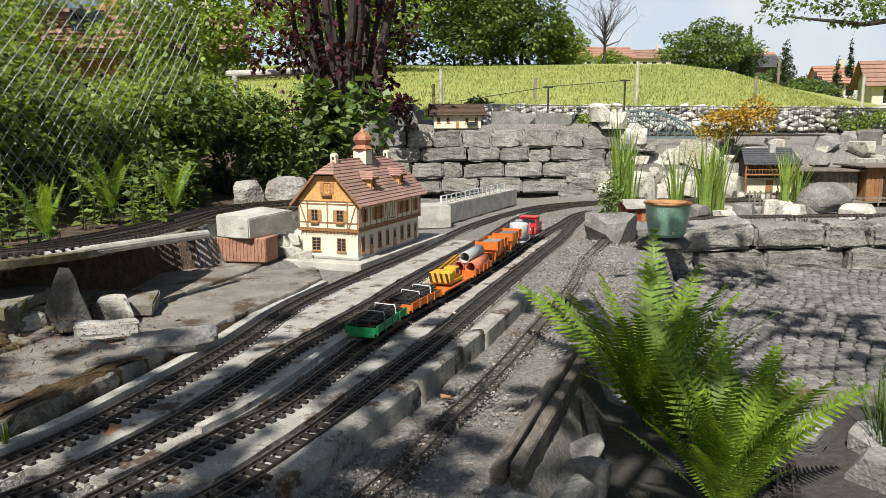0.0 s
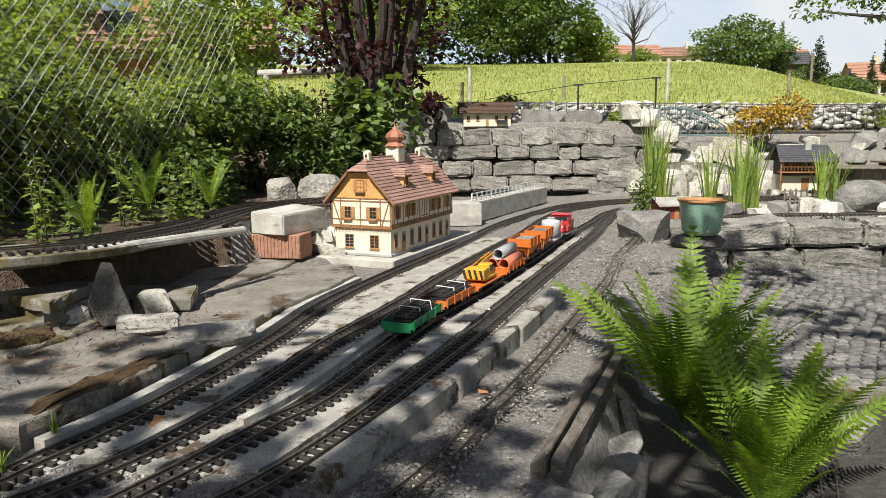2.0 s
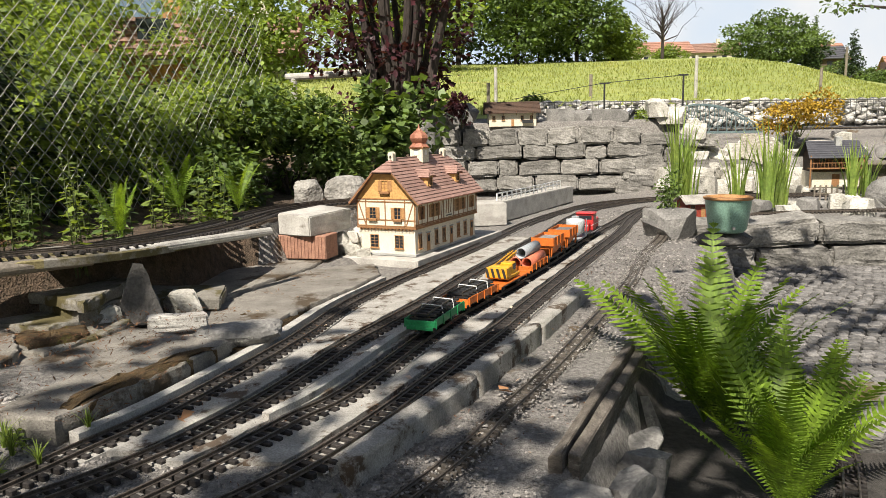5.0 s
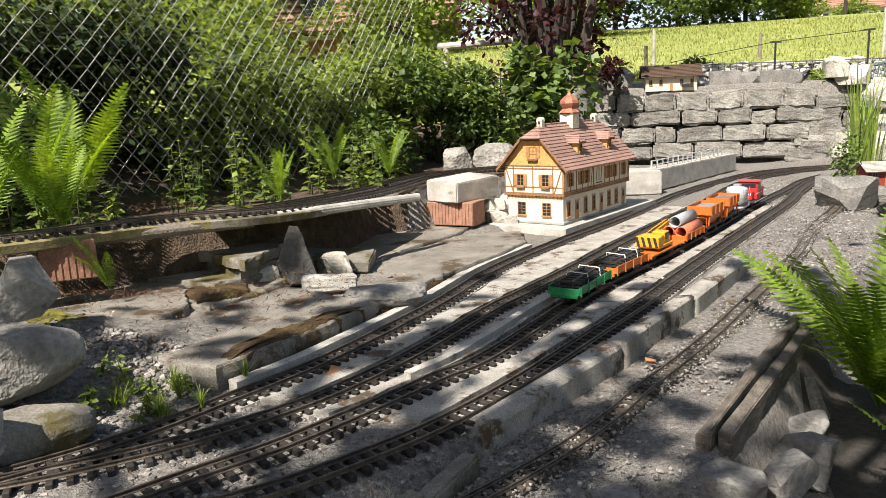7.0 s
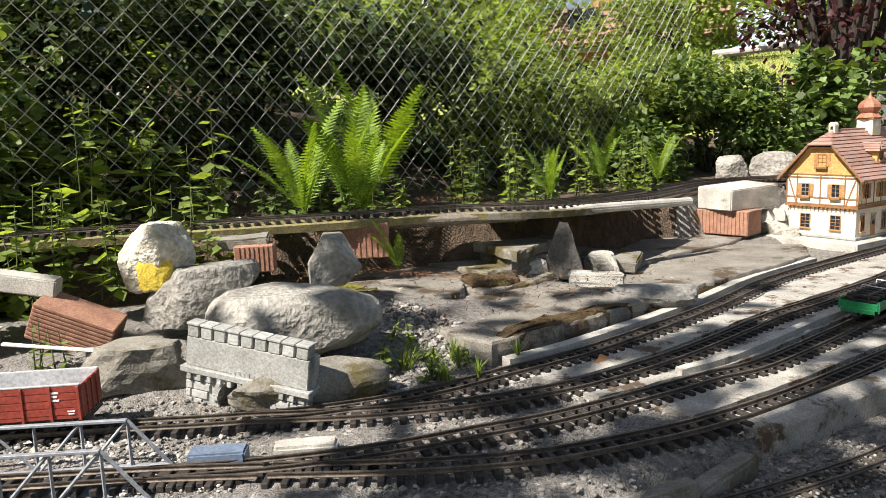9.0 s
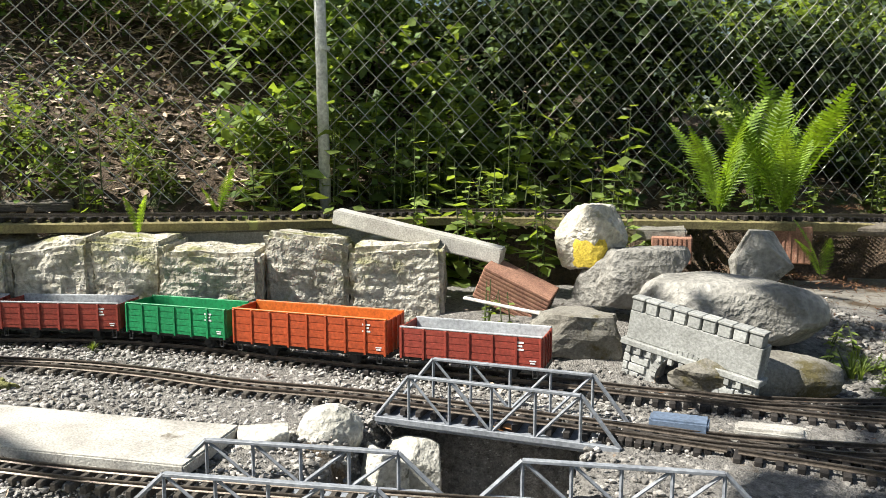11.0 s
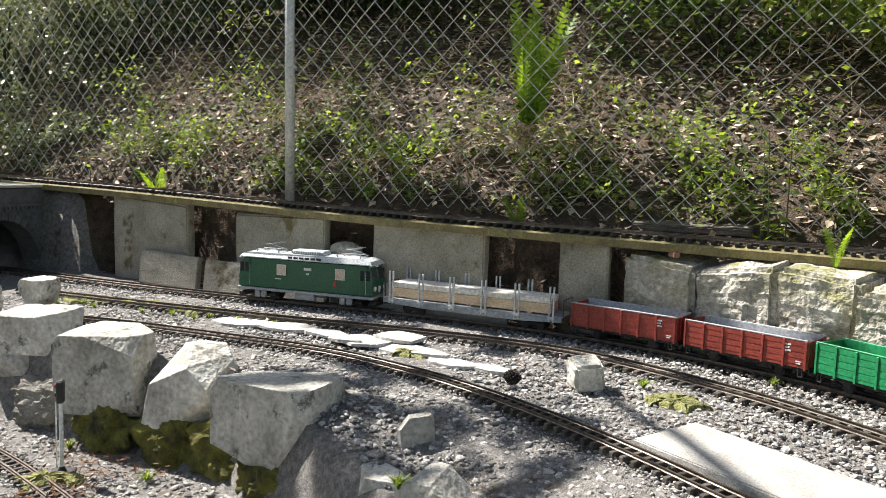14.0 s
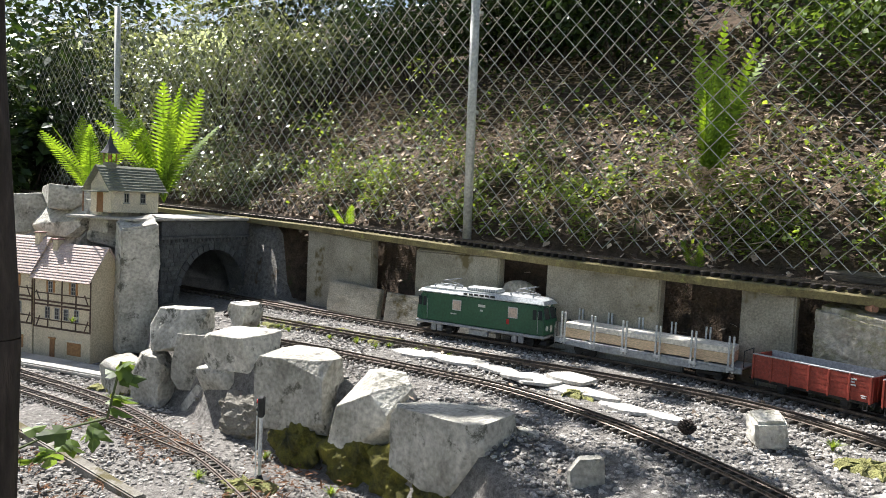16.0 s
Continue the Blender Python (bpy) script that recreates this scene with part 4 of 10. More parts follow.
def hopper(m):
    t = thing("hopper_wagon", m, "orange two axle hopper wagon with ballast", "goods wagon", "parked goods train")
    L = 0.115
    part("underframe", box(-L - 0.02, L + 0.02, -0.044, 0.044, 0.028, 0.040, 0.002), BLACK, t)
    bm = bmesh.new()
    top = [(-L, -0.058, 0.142), (L, -0.058, 0.142), (L, 0.058, 0.142), (-L, 0.058, 0.142)]
    mid = [(-L, -0.058, 0.100), (L, -0.058, 0.100), (L, 0.058, 0.100), (-L, 0.058, 0.100)]
    low = [(-0.05, -0.03, 0.045), (0.05, -0.03, 0.045), (0.05, 0.03, 0.045), (-0.05, 0.03, 0.045)]
    rings = [[bm.verts.new(p) for p in r] for r in (top, mid, low)]
    for a, b in zip(rings, rings[1:]):
        for i in range(4):
            bm.faces.new((a[i], a[(i + 1) % 4], b[(i + 1) % 4], b[i]))
    bm.faces.new(rings[-1])
    bmesh.ops.recalc_face_normals(bm, faces=bm.faces[:])
    bmesh.ops.solidify(bm, geom=bm.faces[:], thickness=0.003)
    part("hopper", bm, ORANGE, t)
    part("ballast", box(-L + 0.004, L - 0.004, -0.054, 0.054, 0.118, 0.128, 0.004), STONES, t, "brown ballast")
    for s in (-1, 1):
        for i in range(4):
            x = -L + 0.01 + i * (2 * L - 0.02) / 3
            part("rib", box(x - 0.003, x + 0.003, s * 0.0575, s * 0.062, 0.098, 0.142), ORANGE, t)
        for x in (-L + 0.012, L - 0.012):
            part("strut", rod((x, s * 0.05, 0.10), (x, s * 0.044, 0.038), 0.004, n=6), ORANGE, t)
        part("platform", box(s * (L + 0.0), s * (L + 0.03), -0.05, 0.05, 0.040, 0.044), BLACK, t)
        part("handrail", rod((s * (L + 0.026), -0.045, 0.044), (s * (L + 0.026), -0.045, 0.09), 0.0015, rod((s * (L + 0.026), 0.045, 0.044), (s * (L + 0.026), 0.045, 0.09), 0.0015, rod((s * (L + 0.026), -0.045, 0.09), (s * (L + 0.026), 0.045, 0.09), 0.0015, n=6), 6), 6), ORANGE, t)
        coupler(t, s * (L + 0.03), s)
    for x in (-0.085, 0.085):
        wheelset(t, x)
    return t


def silo_wagon(m):
    t = thing("silo_wagon", m, "grey cement silo wagon", "goods wagon", "parked goods train")
    part("underframe", box(-0.13, 0.13, -0.045, 0.045, 0.028, 0.040, 0.002), GREY, t)
    bm = lathe(((0.018, 0.045), (0.056, 0.075), (0.058, 0.135), (0.054, 0.148), (0.02, 0.158), (0.018, 0.164)), 24)
    part("silo", bm, SILVER, t, smooth=True)
    part("lid", rod((0, 0, 0.160), (0, 0, 0.168), 0.024, n=16), GREY, t)
    for s in (-1, 1):
        part("ladder", rod((0.03, s * 0.060, 0.042), (0.03, s * 0.060, 0.15), 0.0015, rod((0.045, s * 0.060, 0.042), (0.045, s * 0.060, 0.15), 0.0015, n=5), 5), GREY, t)
        part("platform", box(s * 0.09, s * 0.13, -0.05, 0.05, 0.040, 0.044), GREY, t)
        print_bars(t, -0.012, s * 0.0585, 0.115, (0.02, 0.02), 0.006, s, BLACK)
        coupler(t, s * 0.13, s)
    for x in (-0.075, 0.075):
        wheelset(t, x)
    return t


def diesel(m):
    t = thing("diesel_locomotive", m, "bright red diesel shunter at the head of the parked train", "locomotive", "parked goods train")
    part("frame", box(-0.15, 0.15, -0.058, 0.058, 0.030, 0.046, 0.003), BLACK, t)
    part("bonnet", box(0.0, 0.145, -0.040, 0.040, 0.046, 0.112, 0.006), REDB, t)
    part("rear_bonnet", box(-0.145, -0.085, -0.040, 0.040, 0.046, 0.100, 0.006), REDB, t)
    cab = part("cab", box(-0.085, 0.0, -0.056, 0.056, 0.046, 0.150, 0.004), REDB, t)
    roof = part("roof", box(-0.095, 0.010, -0.060, 0.060, 0.150, 0.160, 0.005), REDB, cab)
    for s in (-1, 1):
        for x in (-0.063, -0.022):
            part("pane", box(x - 0.014, x + 0.014, s * 0.0562, s * 0.0568, 0.108, 0.140), PANE, cab)
        part("pane", box(0.0 if s > 0 else -0.0855, 0.0005 if s > 0 else -0.0850, -0.045, 0.045, 0.116, 0.142), PANE, cab)
        part("handrail", rod((-0.14, s * 0.056, 0.085), (0.14, s * 0.056, 0.085), 0.0015, n=5), WHITE, t)
        for y in (-0.028, 0.028):
            part("headlight", rod((s * 0.145, y, 0.085), (s * 0.149, y, 0.085), 0.007, n=12), LAMP, t)
        part("stripe", box(-0.145, 0.145, s * 0.0582, s * 0.0588, 0.036, 0.042), WHITE, t)
        coupler(t, s * 0.15, s)
    part("exhaust", rod((0.05, 0, 0.112), (0.05, 0, 0.128), 0.007, n=10), BLACK, t)
    for x in (-0.085, 0.085):
        wheelset(t, x, 0.018)
    return t


# the train on the main line, its locomotive heading for the tunnel
def run_train():
    s = HEAD
    m = on_track("T1", s, 0.61)
    electric_loco(m @ pose(0, 0, 0, 0, 0, 180) @ Matrix.Diagonal((0.97, 1.08, 1.20, 1)))
    s += 0.61 + 0.035
    m = on_track("T1", s, 0.71) @ Matrix.Diagonal((1.04, 1.08, 1.14, 1))
    stake_wagon(m)
    timber_load(m)
    s += 0.71 + 0.04
    for material, label, L, h, inside in ((RED, "brick red open wagon, grey inside, empty", 0.36, 0.074, None), (RED, "brick red open wagon, grey inside, behind its twin", 0.36, 0.074, None),
                                          (LGREEN, "grass green open wagon, green inside, empty", 0.33, 0.078, LGREEN), (ORANGER, "orange high sided open wagon, empty", 0.45, 0.088, ORANGE),
                                          (RED, "brick red open wagon at the end of the train", 0.36, 0.074, None)):
        open_wagon(on_track("T1", s, L) @ pose(0, 0, 0, 0, 0, 180), material, label, L, h, 7 if L < 0.4 else 9, inside)
        s += L + 0.035


def arc(key, y):
    path = PATHS[key]
    d = np.concatenate(([0], np.cumsum(np.linalg.norm(np.diff(path, axis=0), axis=1))))
    return float(np.interp(y, path[:, 1], d))


HEAD = arc("T1", -2.06)
run_train()
s = arc("T3", 2.47)
m = on_track("T3", s, 0.30)
flat_wagon(m, LGREEN, "green low sided wagon at the tail of the parked train")
track_panels(m)
s += 0.355
m = on_track("T3", s, 0.30)
flat_wagon(m, ORANGE, "orange low sided wagon carrying track panels")
track_panels(m, 3)
s += 0.355
m = on_track("T3", s, 0.32)
flat_wagon(m, ORANGE, "orange flat wagon under the yellow crane", 0.32, False)
crane(m)
s += 0.385
m = on_track("T3", s, 0.28)
flat_wagon(m, ORANGE, "orange flat wagon under the pipe load", 0.28)
pipes(m)
s += 0.35
for k in range(2):
    hopper(on_track("T3", s, 0.28))
    s += 0.335
silo_wagon(on_track("T3", s, 0.26))
s += 0.325
diesel(on_track("T3", s, 0.30))


# ---- model buildings ----
PLASTER = mat("off-white plaster", (0.72, 0.66, 0.52), (0.62, 0.55, 0.42), 9, 0.85, bump=0.15, grain=200, spots=(0.45, 0.37, 0.27), spot_at=0.66, spot_scale=14)
OCHRE = mat("ochre boards", (0.62, 0.36, 0.13), (0.5, 0.27, 0.09), 12, 0.7, bump=0.25, grain=120)
TIMBER = mat("brown timber framing", (0.30, 0.15, 0.06), (0.20, 0.095, 0.04), 14, 0.7, bump=0.2, grain=120)
SHUTTER = mat("brown shutters", (0.40, 0.215, 0.085), (0.30, 0.15, 0.06), 14, 0.7, bump=0.15)
TILES = mat("reddish brown roof tiles", (0.34, 0.205, 0.165), (0.235, 0.14, 0.112), 12, 0.7, bump=0.3, grain=160, vary=0.12)
TILEG = mat("greenish grey shingles", (0.25, 0.26, 0.20), (0.16, 0.165, 0.125), 14, 0.8, bump=0.4, grain=120)
SLATE = mat("dark slate roof", (0.085, 0.085, 0.095), (0.05, 0.05, 0.056), 14, 0.7, bump=0.4, grain=120)
COPPER = mat("red brown copper", (0.40, 0.18, 0.11), (0.31, 0.13, 0.08), 9, 0.5, 0.2, bump=0.1)
DARKT = mat("dark brown framing", (0.10, 0.06, 0.04), (0.06, 0.038, 0.026), 14, 0.75, bump=0.2, grain=120)
TILEP = mat("pale pink roof tiles", (0.62, 0.50, 0.45), (0.48, 0.38, 0.34), 12, 0.8, bump=0.3, grain=120, vary=0.08)
BEIGE = mat("beige model wall", (0.66, 0.57, 0.41), (0.55, 0.47, 0.33), 9, 0.8, bump=0.2, grain=160, spots=(0.28, 0.22, 0.14), spot_at=0.66, spot_scale=12)
PORTAL = mat("grey stone portal", (0.13, 0.135, 0.14), (0.07, 0.074, 0.078), 18, 0.85, bump=0.4, grain=160, vary=0.25, spots=(0.05, 0.05, 0.05), spot_at=0.62, spot_scale=18)
PORTALL = mat("light grey moulded stone", (0.40, 0.40, 0.38), (0.27, 0.27, 0.25), 14, 0.85, bump=0.3, grain=160, vary=0.2)
BRIDGE = mat("grey painted bridge steel", (0.27, 0.285, 0.31), (0.19, 0.20, 0.22), 14, 0.55, bump=0.1)
BRIDGEB = mat("blue green bridge steel", (0.15, 0.205, 0.205), (0.09, 0.13, 0.135), 14, 0.6, bump=0.1)


def face(kind, L=0.0, W=0.0):
    """Boxes laid on a wall: along it, out from it, up it."""
    if kind == "gable":
        return lambda u0, u1, n0, n1, v0, v1, b=0.0: box(-n1, -n0, u0, u1, v0, v1, b)
    if kind == "back":
        return lambda u0, u1, n0, n1, v0, v1, b=0.0: box(L + n0, L + n1, u0, u1, v0, v1, b)
    if kind == "rear":
        return lambda u0, u1, n0, n1, v0, v1, b=0.0: box(u0, u1, W + n0, W + n1, v0, v1, b)
    return lambda u0, u1, n0, n1, v0, v1, b=0.0: box(u0, u1, -n1, -n0, v0, v1, b)


def window(f, parent, u, v, w, h, cols=2, rows=3, n=0.0, shutters=False, sill=True, frame_mat=None, arch=False):
    """A recessed-looking window: dark pane, proud frame, bars, sill and shutters."""
    fm = frame_mat or SHUTTER
    win = part("window", f(u - w / 2, u + w / 2, n - 0.002, n + 0.0012, v, v + h), PANE, parent)
    t = 0.0032
    for a in ((u - w / 2 - t, u - w / 2, v - t, v + h + t), (u + w / 2, u + w / 2 + t, v - t, v + h + t), (u - w / 2, u + w / 2, v - t, v), (u - w / 2, u + w / 2, v + h, v + h + t * (2.2 if arch else 1))):
        part("frame", f(a[0], a[1], n, n + 0.0045, a[2], a[3]), fm, win)
    for i in range(1, cols):
        x = u - w / 2 + w * i / cols
        part("glazing_bar", f(x - 0.0012, x + 0.0012, n + 0.001, n + 0.003, v, v + h), fm, win)
    for i in range(1, rows):
        z = v + h * i / rows
        part("glazing_bar", f(u - w / 2, u + w / 2, n + 0.001, n + 0.0028, z - 0.001, z + 0.001), fm, win)
    if sill:
        part("sill", f(u - w / 2 - 0.006, u + w / 2 + 0.006, n, n + 0.010, v - 0.008, v - 0.003, 0.001), fm, win)
    if shutters:
        for s in (-1, 1):
            x = u + s * (w * 0.5 + t + w * 0.27)
            part("shutter", f(x - w * 0.27, x + w * 0.27, n, n + 0.003, v - 0.002, v + h + 0.002, 0.0006), SHUTTER, win)
    return win


def roof_slope(a, b, c, d, rows, material, parent, thick=0.006):
    """A sloping roof a, b along the eaves and d, c along the ridge, in lapped courses."""
    a, b, c, d = (Vector(p) for p in (a, b, c, d))
    nrm = (b - a).cross(d - a).normalized()
    if nrm.z < 0:
        nrm = -nrm
    slope = None
    for i in range(rows):
        bm = bmesh.new()
        f, g = i / rows, (i + 1.12) / rows
        g = min(g, 1.0)
        p = [a.lerp(d, f), b.lerp(c, f), b.lerp(c, g), a.lerp(d, g)]
        lift = [thick, thick, thick * 0.35, thick * 0.35]
        top = [bm.verts.new(q + nrm * h) for q, h in zip(p, lift)]
        low = [bm.verts.new(q) for q in p]
        bm.faces.new(top), bm.faces.new(low[::-1])
        for k in range(4):
            bm.faces.new((top[k], low[k], low[(k + 1) % 4], top[(k + 1) % 4]))
        bmesh.ops.recalc_face_normals(bm, faces=bm.faces[:])
        if slope is None:
            slope = part("roof_slope", bm, material, parent)
        else:
            part("tile_course", bm, material, slope if parent.parent is None else parent)
    return slope


def beam_on(f, parent, p, q, w=0.006, n=0.0, wood=None):
    """A framing timber on a wall between two points (along, up)."""
    (u0, v0), (u1, v1) = p, q
    if abs(u0 - u1) < 1e-6 or abs(v0 - v1) < 1e-6:
        return part("timber", f(min(u0, u1) - (w / 2 if u0 == u1 else 0), max(u0, u1) + (w / 2 if u0 == u1 else 0), n - 0.001, n + 0.0025,
                                min(v0, v1) - (w / 2 if v0 == v1 else 0), max(v0, v1) + (w / 2 if v0 == v1 else 0)), wood or TIMBER, parent)
    k = f(-0.5, 0.5, n - 0.001, n + 0.0022, -w / 2, w / 2)
    gable = abs(max(v.co.y for v in k.verts) - 0.5) < 1e-6 and abs(max(v.co.x for v in k.verts)) < 0.4
    d = math.hypot(u1 - u0, v1 - v0)
    ang = math.atan2(v1 - v0, u1 - u0)
    for v in k.verts:
        u = v.co.y if gable else v.co.x
        z = v.co.z
        uu, zz = u * d * math.cos(ang) - z * math.sin(ang) + (u0 + u1) / 2, u * d * math.sin(ang) + z * math.cos(ang) + (v0 + v1) / 2
        if gable:
            v.co.y, v.co.z = uu, zz
        else:
            v.co.x, v.co.z = uu, zz
    return part("timber", k, wood or TIMBER, parent)


def station():
    L, W, H1, H2, R = 0.80, 0.335, 0.150, 0.300, 0.505
    t = thing("station_house", pose(-0.455, 4.0, 0.028, 0, 0, 68.5) @ Matrix.Diagonal((1.04, 1.04, 1.05, 1)), "half-timbered model station with white ground floor, tiled roof and onion tower", "station building")
    part("plinth", box(-0.006, L + 0.006, -0.006, W + 0.006, 0, 0.014, 0.002), PORTALL, t)
    ground = part("ground_floor", box(0, L, 0, W, 0.012, H1, 0.001), PLASTER, t)
    o = 0.010
    upper = part("upper_floor", box(-o, L + o, -o, W + o, H1 + 0.004, H2, 0.001), PLASTER, t)
    part("jetty", box(-o - 0.003, L + o + 0.003, -o - 0.003, W + o + 0.003, H1 - 0.004, H1 + 0.006, 0.001), TIMBER, t)
    for i in range(16):
        part("joist_end", box(-o - 0.004, -0.001, 0.008 + i * (W - 0.02) / 15, 0.014 + i * (W - 0.02) / 15, H1 - 0.012, H1 - 0.004), TIMBER, ground)
    for kx, x in ((0, -o), (1, L + o)):
        gab = [(-o, H2), (W + o, H2), (W * 0.70, 0.432), (W * 0.30, 0.432)]
        bm = prism(gab, x - 0.0005 if kx == 0 else x - 0.006, x + 0.006 if kx == 0 else x + 0.0005, axis="x")
        part("gable", bm, OCHRE, t, "ochre boarded gable")
    G, S = face("gable"), face("side")
    # gable front
    for u in (0.095, 0.245):
        window(G, ground, u, 0.045, 0.046, 0.064, 2, 4)
    for u in (0.095, 0.245):
        window(G, upper, u, 0.200, 0.036, 0.056, 2, 3, o, True)
        part("flower_box", G(u - 0.026, u + 0.026, o, o + 0.014, 0.186, 0.196, 0.001), TIMBER, upper)
    for v in (H1 + 0.010, 0.192, H2 - 0.012, H2 + 0.002):
        beam_on(G, upper, (-o, v), (W + o, v), 0.006, o)
    for u in (-0.006, 0.052, 0.17, 0.288, W + 0.006):
        beam_on(G, upper, (u, H1 + 0.01), (u, H2), 0.006, o)
    beam_on(G, upper, (0.0, H2 - 0.012), (0.045, H1 + 0.012), 0.006, o)
    beam_on(G, upper, (W, H2 - 0.012), (W - 0.045, H1 + 0.012), 0.006, o)
    window(G, t, W / 2, 0.345, 0.036, 0.052, 2, 3, o, True)
    part("flower_box", G(W / 2 - 0.03, W / 2 + 0.03, o, o + 0.016, 0.330, 0.340, 0.001), TIMBER, t)
    # platform side
    for i in range(8):
        u = 0.055 + i * 0.099
        if i % 3 == 1:
            d = part("door", S(u - 0.020, u + 0.020, 0, 0.003, 0.014, 0.110, 0.001), SHUTTER, ground)
            part("pane", S(u - 0.012, u + 0.012, 0.003, 0.0036, 0.065, 0.100), PANE, d)
            part("arch", S(u - 0.024, u + 0.024, 0, 0.006, 0.110, 0.118, 0.002), PORTALL, d)
        else:
            window(S, ground, u, 0.040, 0.032, 0.072, 2, 3, arch=True)
            part("surround", S(u - 0.023, u + 0.023, 0, 0.005, 0.116, 0.124, 0.002), PORTALL, ground)
    for u in (0.06, 0.19, 0.25, 0.52, 0.60, 0.73):
        window(S, upper, u, 0.195, 0.034, 0.064, 2, 3, o, True, False)
    part("station_sign", S(0.335, 0.445, o, o + 0.006, 0.172, 0.192, 0.001), PLASTER, upper, "pale name board")
    part("sign_bar", S(0.350, 0.430, o + 0.006, o + 0.007, 0.179, 0.185), BLACK, upper)
    for v in (H1 + 0.010, 0.168, H2 - 0.008):
        beam_on(S, upper, (-o, v), (L + o, v), 0.006, o)
    for i in range(13):
        u = -0.006 + i * (L + 0.012) / 12
        beam_on(S, upper, (u, H1 + 0.01), (u, H2), 0.005, o)
    for u in (0.02, 0.30, 0.36, 0.42, 0.78):
        beam_on(S, upper, (u - 0.02, H1 + 0.012), (u + 0.02, 0.168), 0.004, o)
        beam_on(S, upper, (u, 0.17), (u + 0.022, H2 - 0.01), 0.004, o)
    # roof, half hipped
    e, z0 = 0.042, H2 - 0.020
    roof = part("ridge", box(0.09, L - 0.09, W / 2 - 0.006, W / 2 + 0.006, R - 0.004, R + 0.008, 0.002), TILES, t)
    for s in (0, 1):
        y0 = -e if s == 0 else W + e
        k = (0.442 - z0) / (R - z0)
        yk = y0 + (W / 2 - y0) * k
        roof_slope((-e, y0, z0), (L + e, y0, z0), (L + e, yk, 0.442), (-e, yk, 0.442), 10, TILES, t)
        roof_slope((-e, yk, 0.442), (L + e, yk, 0.442), (L - 0.06, W / 2, R), (0.06, W / 2, R), 4, TILES, t)
        part("fascia", prism([(y0, z0 - 0.010), (y0, z0 + 0.002), (yk, 0.444), (yk, 0.432)], -e, -e + 0.006, axis="x"), TIMBER, t)
        part("gutter", rod((-e, y0 - 0.002, z0), (L + e, y0 - 0.002, z0), 0.0035, n=6), COPPER, t)
    for x, xr in ((-e, 0.06), (L + e, L - 0.06)):
        y0 = -e + (W / 2 + e) * k
        roof_slope((x, y0, 0.440), (x, W - y0, 0.440), (xr, W / 2 + 0.002, R), (xr, W / 2 - 0.002, R), 4, TILES, t)
    part("fire_wall", box(0.395, 0.400, -0.030, W / 2, z0 + 0.01, z0 + 0.016), PLASTER, t)
    fw = t.children[-1]
    for v in fw.data.vertices:
        v.co.z = z0 + (v.co.y + e) * (R - z0) / (W / 2 + e) + (0.012 if v.co.z > z0 + 0.013 else 0.0)
    # dormers
    for x in (0.235, 0.60):
        d = part("dormer", box(x - 0.030, x + 0.030, 0.020, 0.135, 0.350, 0.412, 0.001), OCHRE, t)
        f2 = lambda u0, u1, n0, n1, v0, v1, b=0.0: box(u0, u1, 0.020 - n1, 0.020 - n0, v0, v1, b)
        window(f2, d, x, 0.362, 0.026, 0.040, 2, 3, 0.0, False)
        for s in (-1, 1):
            roof_slope((x + s * 0.046, 0.002, 0.402), (x + s * 0.046, 0.125, 0.402), (x, 0.150, 0.446), (x, 0.022, 0.446), 4, TILES, d)
        roof_slope((x - 0.030, 0.004, 0.412), (x + 0.030, 0.004, 0.412), (x + 0.001, 0.03, 0.447), (x - 0.001, 0.03, 0.447), 3, TILES, d)
    # tower
    x, y = 0.40, W / 2
    tw = part("tower", box(x - 0.040, x + 0.040, y - 0.040, y + 0.040, R - 0.03, R + 0.052, 0.001), PLASTER, t)
    for f3 in (lambda a, b: box(x + a - 0.014, x + a + 0.014, y - 0.0415, y - 0.040, b, b + 0.028, 0.004), lambda a, b: box(x - 0.0415, x - 0.040, y + a - 0.014, y + a + 0.014, b, b + 0.028, 0.004)):
        part("clock_face", f3(0, R + 0.012), WHITE, tw)
    part("cornice", box(x - 0.045, x + 0.045, y - 0.045, y + 0.045, R + 0.048, R + 0.056, 0.002), SHUTTER, tw)
    bm = lathe(((0.062, R + 0.056), (0.050, R + 0.068), (0.040, R + 0.078), (0.048, R + 0.090), (0.056, R + 0.106), (0.052, R + 0.122), (0.036, R + 0.138), (0.018, R + 0.150), (0.007, R + 0.164), (0.002, R + 0.184)), 8)
    bmesh.ops.transform(bm, verts=bm.verts[:], matrix=Matrix.Translation((x, y, 0)))
    part("onion_dome", bm, COPPER, tw, "reddish brown onion dome")
    for x in (0.075, L - 0.09):
        ch = part("chimney", box(x - 0.016, x + 0.016, y - 0.016, y + 0.016, R - 0.03, R + 0.026, 0.002), PLASTER, t)
        bm = rod((x - 0.017, y, R + 0.026), (x + 0.017, y, R + 0.026), 0.016, n=14)
        part("arched_top", bm, PLASTER, ch)
        part("opening", box(x - 0.0172, x + 0.0172, y - 0.006, y + 0.006, R + 0.006, R + 0.022), BLACK, ch)
    return t


station()
plat = thing("platform", pose(-0.455, 4.0, 0, 0, 0, 68.5), "pale concrete platform slab around the station", "platform")
part("slab", box(-0.10, 1.15, -0.058, 0.42, -0.02, 0.026, 0.003), PALE, plat)
part("edge_stone", box(-0.10, 1.15, -0.066, -0.059, -0.02, 0.028, 0.002), PALE, plat)


